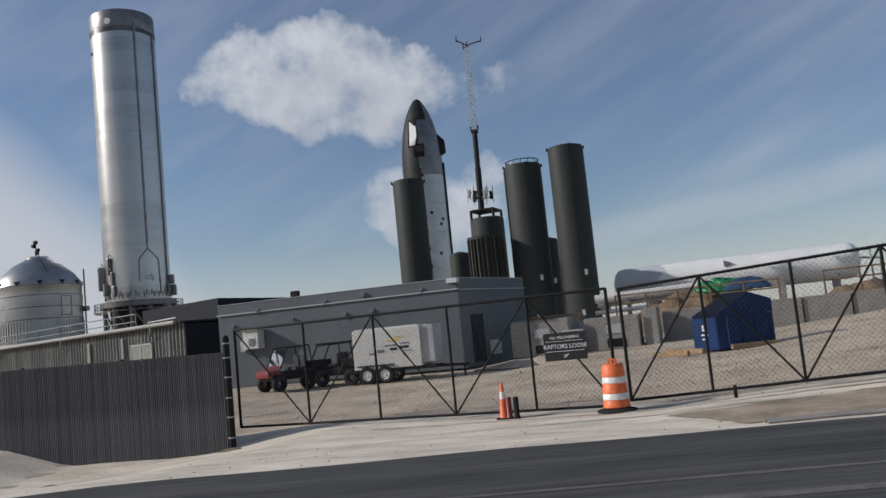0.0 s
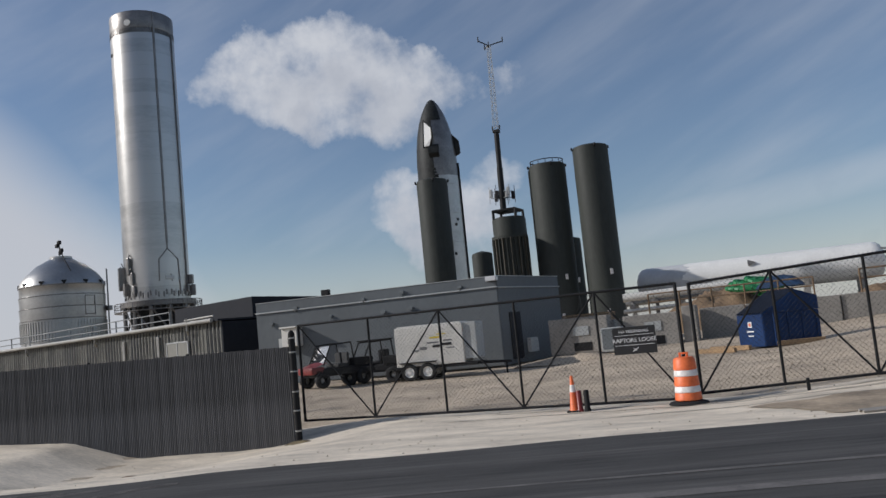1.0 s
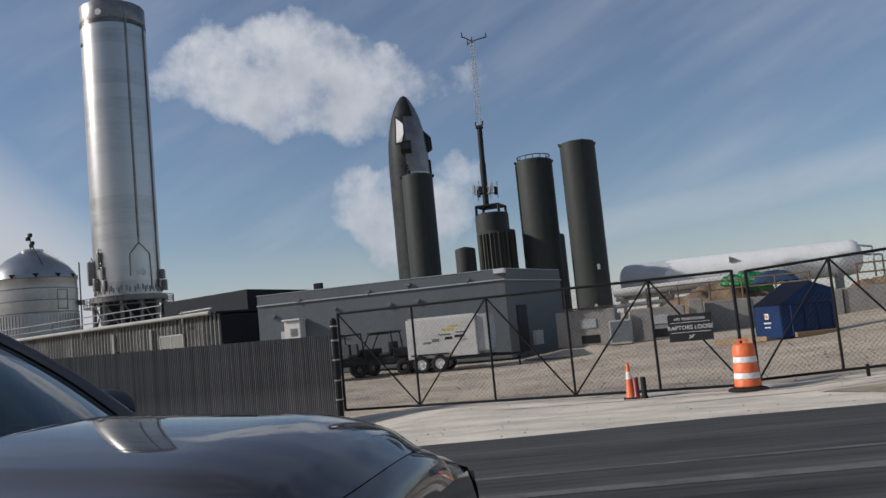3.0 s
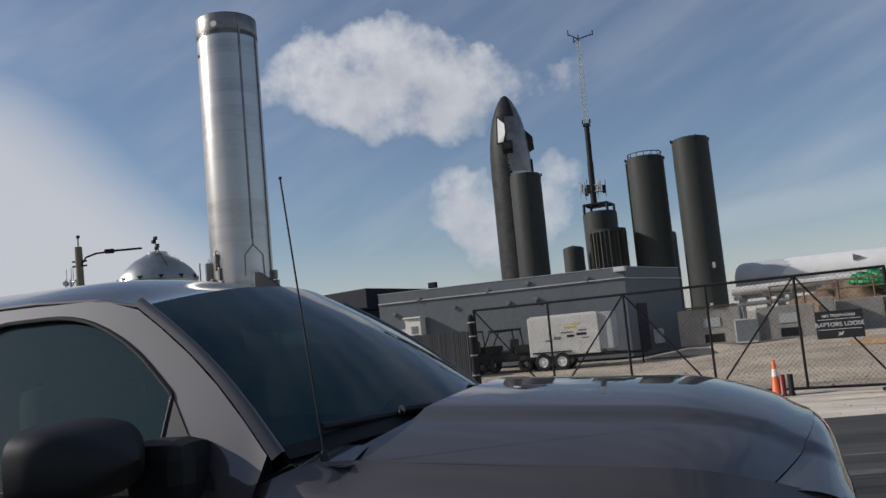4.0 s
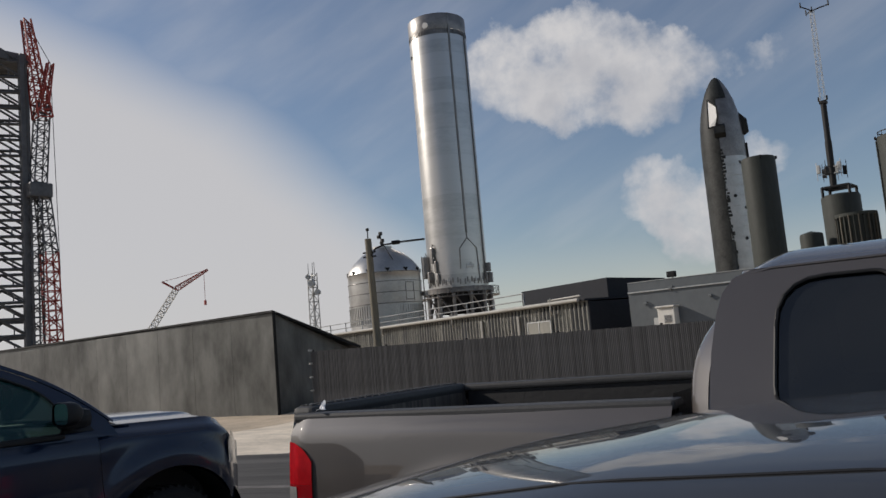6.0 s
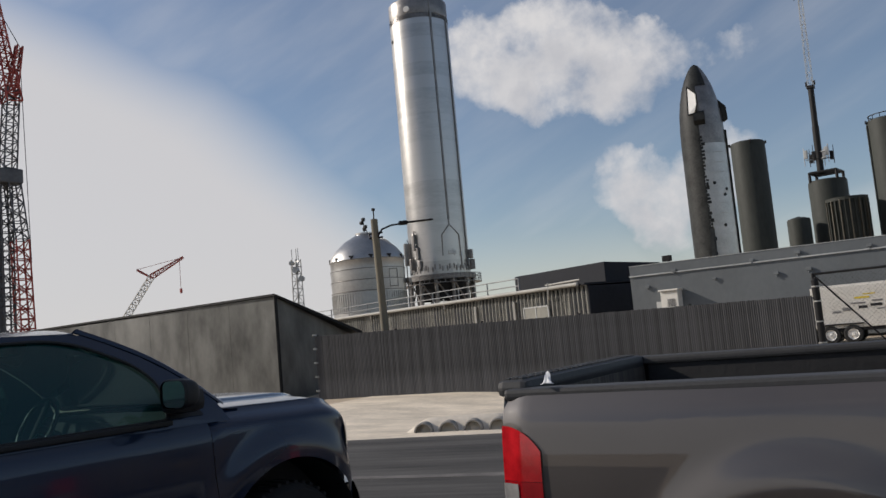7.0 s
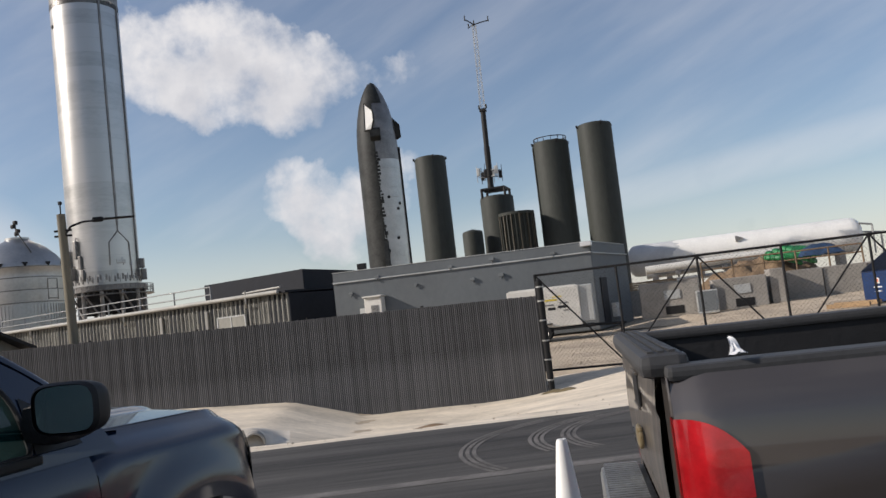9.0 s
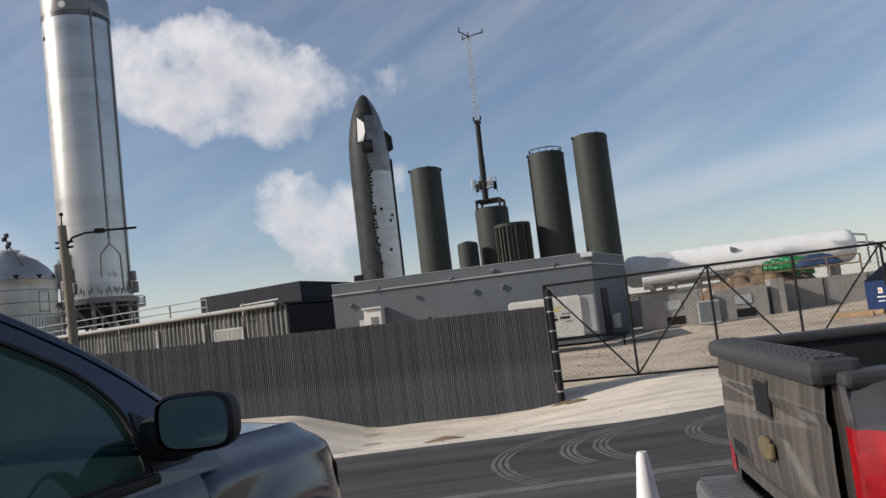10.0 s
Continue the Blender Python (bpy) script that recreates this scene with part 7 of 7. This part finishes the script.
sheet(bm, paint_edge, 4, 120)
lathe(bm, [(R + 0.02, 6.0), (R + 0.02, 17.9), (R, 18.0), (R * 0.96, 18.35), (R * 0.8, 18.65), (R * 0.5, 18.85), (0.05, 18.95)], 40, m=m)
part("barrel", bm, WHITE, lt, smooth=30)
for x in (3.0, 8.0, 13.0, 17.0):
    bm = bmesh.new()
    box(bm, (x, 0, 1.45), (0.5, 2.2, 2.9), 0.05)
    part("saddle", bm, CONCRETE, lt)
bm = bmesh.new()
a = [bm.verts.new(v) for v in ((8.8, -R - 0.06, 4.35), (9.4, -R - 0.06, 4.6), (8.8, -R - 0.06, 4.85), (8.8, -R + 0.3, 4.35), (9.4, -R + 0.3, 4.6), (8.8, -R + 0.3, 4.85))]
for f in ((0, 1, 2), (3, 4, 5), (0, 1, 4, 3), (1, 2, 5, 4), (2, 0, 3, 5)):
    bm.faces.new([a[i] for i in f])
part("placard", bm, GREY_BAR, lt, "triangular placard")
bm = bmesh.new()
tube(bm, [(18.6, -0.8, 4.6), (19.6, -0.8, 4.4), (19.6, -0.8, 2.0)], 0.08)
tube(bm, [(18.6, -0.3, 3.9), (20.3, -0.3, 3.7), (20.3, -0.3, 1.2)], 0.08)
part("end_pipework", bm, GALV, lt)

# pole with lamp arm
pl = thing("street_lamp", "weathered timber pole with a curved lamp arm", "street lamp", (-26.12, 16.55, 0))
bm = bmesh.new()
rod(bm, (0, 0, -0.4), (-0.22, 0.05, 5.62), 0.14, 0.115, seg=14)
part("pole", bm, WOOD_POLE, pl, smooth=40)
bm = bmesh.new()
tube(bm, [(-0.15, 0.02, 4.95), (0.05, 0.1, 5.25), (0.3, 0.3, 5.36), (0.55, 0.5, 5.38)], 0.03)
part("arm", bm, BLACK_METAL, pl)
bm = bmesh.new()
m = Matrix.Translation((0.95, 0.85, 5.42)) @ Matrix.Rotation(math.atan2(1.0, 1.15), 4, "Z") @ Matrix.Rotation(radians(-2), 4, "Y")
box(bm, (0, 0, 0), (1.1, 0.18, 0.05), 0.02, m)
box(bm, (-0.45, 0, 0), (0.3, 0.16, 0.14), 0.04, m)
part("lamp_head", bm, BLACK_METAL, pl)
bm = bmesh.new()
rod(bm, (-0.22, 0.05, 5.6), (-0.22, 0.05, 6.0), 0.02)
box(bm, (-0.22, 0.05, 5.95), (0.09, 0.09, 0.1), 0.02)
for z in (5.15, 5.0):
    rod(bm, (-0.4, -0.05, z), (0.05, 0.12, z), 0.03)
part("brackets", bm, BLACK_METAL, pl)
st = thing("survey_stake", "thin pale timber survey stake", "stake", (-23.56, 15.95, ground_height(-23.56, 15.95)))
bm = bmesh.new()
box(bm, (0, 0, 0.25), (0.05, 0.03, 0.75), 0.005)
part("lath", bm, TIMBER, st)

# culvert pipes at the road edge
cv = thing("culvert", "row of four concrete drain pipes under the verge", "culvert", (-16.75, 8.3, 0), math.degrees(math.atan2(0.6, 1.16)))
for i in range(4):
    x = -0.68 + i * 0.45
    m = Matrix.Translation((x, 0.15, -0.07)) @ Matrix.Rotation(math.pi / 2, 4, "X")
    bm = bmesh.new()
    lathe(bm, [(0.14, -0.4), (0.14, 0.22), (0.165, 0.22), (0.175, 0.2), (0.175, -0.4)], 24, m=m)
    part("pipe", bm, CONCRETE, cv, smooth=40)
    # black disc stands for the shade deep in the pipe
    bm = bmesh.new()
    lathe(bm, [(0.14, 0.0), (0.005, 0.0)], 20, m=m)
    part("dark_end", bm, RUBBER, cv)
bm = bmesh.new()
sheet(bm, lambda u, v: Vector((-1.2 + 2.4 * u, 0.0 + 1.6 * v, -0.12 + (0.30 + 0.02 * noise.noise(Vector((u * 9, v * 9, 0)))) * ease(0, 0.25, u) * ease(1, 0.75, u) * ease(0.0, 0.12, v) * (1 - 0.6 * v))), 30, 14)
part("sand_cover", bm, SAND, cv, "sand bank over the pipes", smooth=70)

# dusty arcs left by turning tyres
def tyre_mark(c, r, a0, a1, w, sq=1.0):
    bm = bmesh.new()
    for k in range(3):
        o = (k - 1) * w * 0.42
        sheet(bm, lambda u, v: Vector((c[0] + (r + o + w * 0.26 * (v - 0.5)) * math.cos(a0 + (a1 - a0) * u), c[1] + sq * (r + o + w * 0.26 * (v - 0.5)) * math.sin(a0 + (a1 - a0) * u), 0.004)), 60, 1)
    tagged(part("tyre_mark", bm, TYRE_DUST), "pale dusty arc of a tyre mark", "tyre mark", "tyre marks on the road", "stuff")


for cx, cy, r, a0, a1, w in ((-9.85, 6.78, 2.30, 2.2, 3.95, 0.18), (-9.6, 7.15, 1.84, 2.3, 3.8, 0.17), (-9.3, 7.30, 1.78, 2.2, 3.9, 0.17), (-8.3, 7.7, 1.72, 2.2, 4.1, 0.17)):
    tyre_mark((cx, cy), r, a0, a1, w)
for s0, s1, off, w in ((-8, 30, -4.2, 0.22), (-2, 30, -6.0, 0.3), (0, 34, -3.0, 0.12), (-3, 30, -7.6, 0.4), (4, 34, -8.8, 0.25)):
    bm = bmesh.new()
    sheet(bm, lambda u, v: on_road(s0 + (s1 - s0) * u, off + w * (v - 0.5) * (1 + 0.4 * noise.noise(Vector((u * 9, s0, 0)))) + 0.25 * math.sin(u * 2.2 + off), 0.004), 50, 1)
    tagged(part("tyre_mark", bm, TYRE_DUST), "pale streak of dust along the road", "tyre mark", "tyre marks on the road", "stuff")

for x0, x1, off, w in ((-9, 7, 0.80, 0.22), (-8, 8, 0.90, 0.30), (-6, 6, 0.62, 0.10)):
    bm = bmesh.new()

    def track(u, v):
        q = apron_point((x0 + (x1 - x0) * u + 26) / 40, off + 0.02 * math.sin(5 * u + off * 9))
        q.y += w * (v - 0.5) * (0.5 + 1.3 * abs(noise.noise(Vector((u * 14, off * 30, 0)))))
        return Vector((q.x, q.y, apron_point((q.x + 26) / 40, off).z + 0.006))

    sheet(bm, track, 120, 1)
    tagged(part("tyre_mark", bm, TRACK_GREY), "grey wheel track across the dusty apron", "tyre mark", "tyre marks on the apron", "stuff")

# worn slab and drain slot beside the gate
def verge(x, off, lift):
    p = EDGE + ALONG * ((x - EDGE.x) / ALONG.x) + ACROSS * off
    return Vector((p.x, p.y, ground_height(p.x, p.y) + 0.012 + lift))


DIRT = mat("brown dried mud", (0.36, 0.285, 0.20), 0.95, var=0.35, big=1.2, fine=10, bump=0.5)
bm = bmesh.new()
sheet(bm, lambda u, v: verge(-0.6 - 0.7 * v + 6.5 * u + 0.15 * noise.noise(Vector((u * 5, v * 7, 2))), 0.75 + 2.5 * v + 0.25 * noise.noise(Vector((u * 9, v * 3, 5))), 0.012), 60, 24)
tagged(part("mud_patch", bm, DIRT, smooth=80), "brown dried mud spread over the apron", "mud", kind="stuff")
slot = thing("drain_slot", "long narrow dark drain slot in the apron", "drain")
bm = bmesh.new()
sheet(bm, lambda u, v: verge(-0.4 + 6.0 * u, 0.58 + 0.10 * v, 0.026), 40, 1)
part("opening", bm, TANK_SHADE, slot)
for o in (0.55, 0.71):
    bm = bmesh.new()
    tube(bm, [verge(-0.4 + 0.5 * i, o, 0.02) for i in range(13)], 0.03, 5)
    part("kerb", bm, CONCRETE, slot)

# telecom tower
tw = thing("telecom_tower", "slim galvanised lattice tower with dish antennas", "tower", (-65.2, 46.8, 0.4))
bm = bmesh.new()
lattice(bm, (0, 0, 0), (0, 0, 9.2), 0.7, 0.6, bays=14, r=0.03, chord=0.05)
part("lattice", bm, GALV, tw)
for p, s in (((0.35, -0.3, 8.2), 0.3), ((-0.5, 0, 8.9), 0.2), ((0.5, 0.2, 7.4), 0.25)):
    bm = bmesh.new()
    rod(bm, p, Vector(p) + Vector((0.2, -0.35, 0)), s, seg=16)
    tube(bm, [(0, 0, p[2]), p], 0.04)
    part("dish", bm, GREY_TRIM, tw)
bm = bmesh.new()
for x in (-0.5, 0.1, 0.35):
    rod(bm, (x, 0, 8.6), (x, 0, 10.2), 0.03)
rod(bm, (-0.6, 0, 9.0), (0.5, 0, 9.0), 0.04)
part("whip_aerials", bm, GALV, tw)

# crawler crane and steel tower in the distance
V = Vector
cr = thing("lattice_crane", "tall red and grey lattice-boom crane", "crane", (-154.0, 61.2, 0.4))
bm = bmesh.new()
lattice(bm, (0.9, 0.9, 0), (0.5, 0.5, 24.0), 2.4, 2.2, bays=14, r=0.10)
part("lower_mast", bm, CRANE_RED, cr, "red lower boom")
bm = bmesh.new()
lattice(bm, (-1.0, -1.4, 0), (-0.9, -1.2, 35.0), 1.9, 1.9, bays=22, r=0.09)
lattice(bm, (0.5, 0.5, 24.0), (-0.2, -0.2, 35), 2.2, 2.0, bays=7, r=0.09)
part("boom", bm, TOWER_GREY, cr, "grey lattice boom")
bm = bmesh.new()
lattice(bm, (-0.4, -0.8, 35), (0.1, 0.2, 51.0), 2.2, 2.0, bays=10, r=0.09)
part("mid_boom", bm, TOWER_GREY, cr)
bm = bmesh.new()
lattice(bm, (0.1, 0.2, 48.5), (-0.9, -1.9, 67.0), 2.6, 1.2, bays=13, r=0.11)
lattice(bm, (0.1, 0.2, 50.0), (0.6, 1.6, 59.0), 1.5, 0.9, bays=6, r=0.10)
part("upper_jib", bm, CRANE_RED, cr, "red upper jib and strut")
bm = bmesh.new()
box(bm, (-0.4, -0.7, 35.2), (3.0, 4.0, 2.6), 0.3)
part("hinge_block", bm, TOWER_GREY, cr)
bm = bmesh.new()
rod(bm, (-0.9, -1.9, 66.8), (0.6, 1.6, 59), 0.07, seg=4)
rod(bm, (0.6, 1.6, 59), (0.9, 2.2, 20), 0.06, seg=4)
rod(bm, (-0.9, -2.4, 66), (-0.7, -1.9, 10), 0.05, seg=4)
part("hoist_rope", bm, TOWER_GREY, cr)
tb = thing("steel_tower", "open steel-framed tower under construction", "tower", (-157.8, 53.8, 0.4))
bm = bmesh.new()
dirs = V((-0.42, -0.91, 0)).normalized()
wide, deep = 9.0, 8.0
nrm = V((dirs.y, -dirs.x, 0))
if nrm.x > 0:
    nrm = -nrm
o = V((2.3, 4.9, 0))
cols = [o, o + dirs * wide, o + dirs * wide + nrm * deep, o + nrm * deep]
for cpt in cols:
    bm2 = bmesh.new()
    box(bm2, (cpt.x, cpt.y, 30.2), (1.2, 1.2, 60.4))
    part("column", bm2, TOWER_GREY, tb)
for lev in range(21):
    z = 1 + lev * 2.9
    for i in range(4):
        a, b = cols[i], cols[(i + 1) % 4]
        rod(bm, a + V((0, 0, z)), b + V((0, 0, z)), 0.28, seg=4)
        mid = (a + b) / 2
        rod(bm, a + V((0, 0, z)), mid + V((0, 0, z + 2.9)), 0.2, seg=4)
        rod(bm, b + V((0, 0, z)), mid + V((0, 0, z + 2.9)), 0.2, seg=4)
        rod(bm, a.lerp(b, 0.25) + V((0, 0, z)), a.lerp(b, 0.25) + V((0, 0, z + 1.5)), 0.12, seg=4)
part("bracing", bm, TOWER_GREY, tb)
bm = bmesh.new()
mid = (cols[0] + cols[2]) / 2
box(bm, (mid.x, mid.y, 60.2), (9, 9, 1.6), 0.2)
part("cap", bm, TOWER_GREY, tb)
c2 = thing("lattice_crane", "distant pale crane with an angled boom", "crane", (-147.5, 74.0, 0.4))
bm = bmesh.new()
lattice(bm, (0, 0, 5.0), (3.6, 6.6, 16.5), 1.1, 1.0, bays=14, r=0.06)
part("boom", bm, OFFWHITE, c2)
bm = bmesh.new()
lattice(bm, (3.6, 6.6, 16.5), (6.4, 11.6, 19.8), 0.9, 0.3, bays=8, r=0.06)
rod(bm, (3.6, 6.6, 16.3), (2.4, 4.4, 17.9), 0.2, seg=6)
rod(bm, (2.4, 4.4, 17.9), (6.4, 11.6, 19.8), 0.04, seg=4)
rod(bm, (6.0, 11, 19.5), (6.0, 11, 14), 0.05, seg=4)
box(bm, (6.0, 11, 13.6), (0.4, 0.4, 0.9), 0.1)
part("jib", bm, CRANE_RED, c2, "red jib and strut")
bm = bmesh.new()
box(bm, (-0.5, -0.8, 2.8), (3.0, 4.0, 5.4), 0.3)
part("crane_body", bm, TOWER_GREY, c2)

# loose stones on the apron, verge and yard
rnd = random.Random(21)
vs, fs = [], []
for i in range(1300):
    if i < 300:
        x = rnd.uniform(-19, 8)
        k = EDGE + ALONG * ((x - EDGE.x) / ALONG.x)
        y = k.y + 0.15 + (rnd.random() ** 1.6) * (18.3 - k.y)
        r = rnd.uniform(0.008, 0.028)
    else:
        x, y, r = rnd.uniform(-22, 8), rnd.uniform(18.6, 33), rnd.uniform(0.015, 0.05)
    z = ground_height(x, y) + 0.012
    o = len(vs)
    for dx, dy, dz in ((1, 0, 0), (-0.5, 0.9, 0), (-0.5, -0.9, 0), (0.1, 0.1, 0.9)):
        vs.append((x + r * dx * rnd.uniform(0.7, 1.4), y + r * dy * rnd.uniform(0.7, 1.4), z + r * dz))
    fs += [(o, o + 1, o + 3), (o + 1, o + 2, o + 3), (o + 2, o, o + 3)]
me = bpy.data.meshes.new("loose_stones")
me.from_pydata(vs, [], fs)
me.materials.append(GRAVEL)
tagged(new("loose_stones", me), "scattered loose grey stones and grit", "stones", kind="stuff")

# ---- fence slats ----
bm = bmesh.new()
rim = [[bm.verts.new((px, py, pz)) for px, py in ((-0.0252, 0), (0, -0.010), (0.0252, 0), (0, 0.010))] for pz in (-0.5, 0.5)]
for i in range(4):
    bm.faces.new((rim[0][i], rim[0][(i + 1) % 4], rim[1][(i + 1) % 4], rim[1][i]))
bm.faces.new(rim[1])
bm.faces.new(rim[0][::-1])
slat_mesh = bpy.data.meshes.new("slat")
bm.to_mesh(slat_mesh)
bm.free()
slat_mesh.materials.append(SLAT)
rnd = random.Random(12)
for i in range(n_slat):
    s = 0.13 + i * 0.0508
    if s > FL - 0.08:
        break
    ob = new("slat", slat_mesh)
    ob.parent = fence
    hi = fence_top(s) + rnd.uniform(-0.008, 0.008)
    ob.matrix_basis = pose(s, 0.012 + rnd.uniform(-0.0015, 0.0015), (hi - 0.75) / 2, 0, rnd.uniform(-0.15, 0.15), rnd.uniform(-2.2, 2.2)) @ Matrix.Diagonal((1, 1, hi + 0.75, 1))
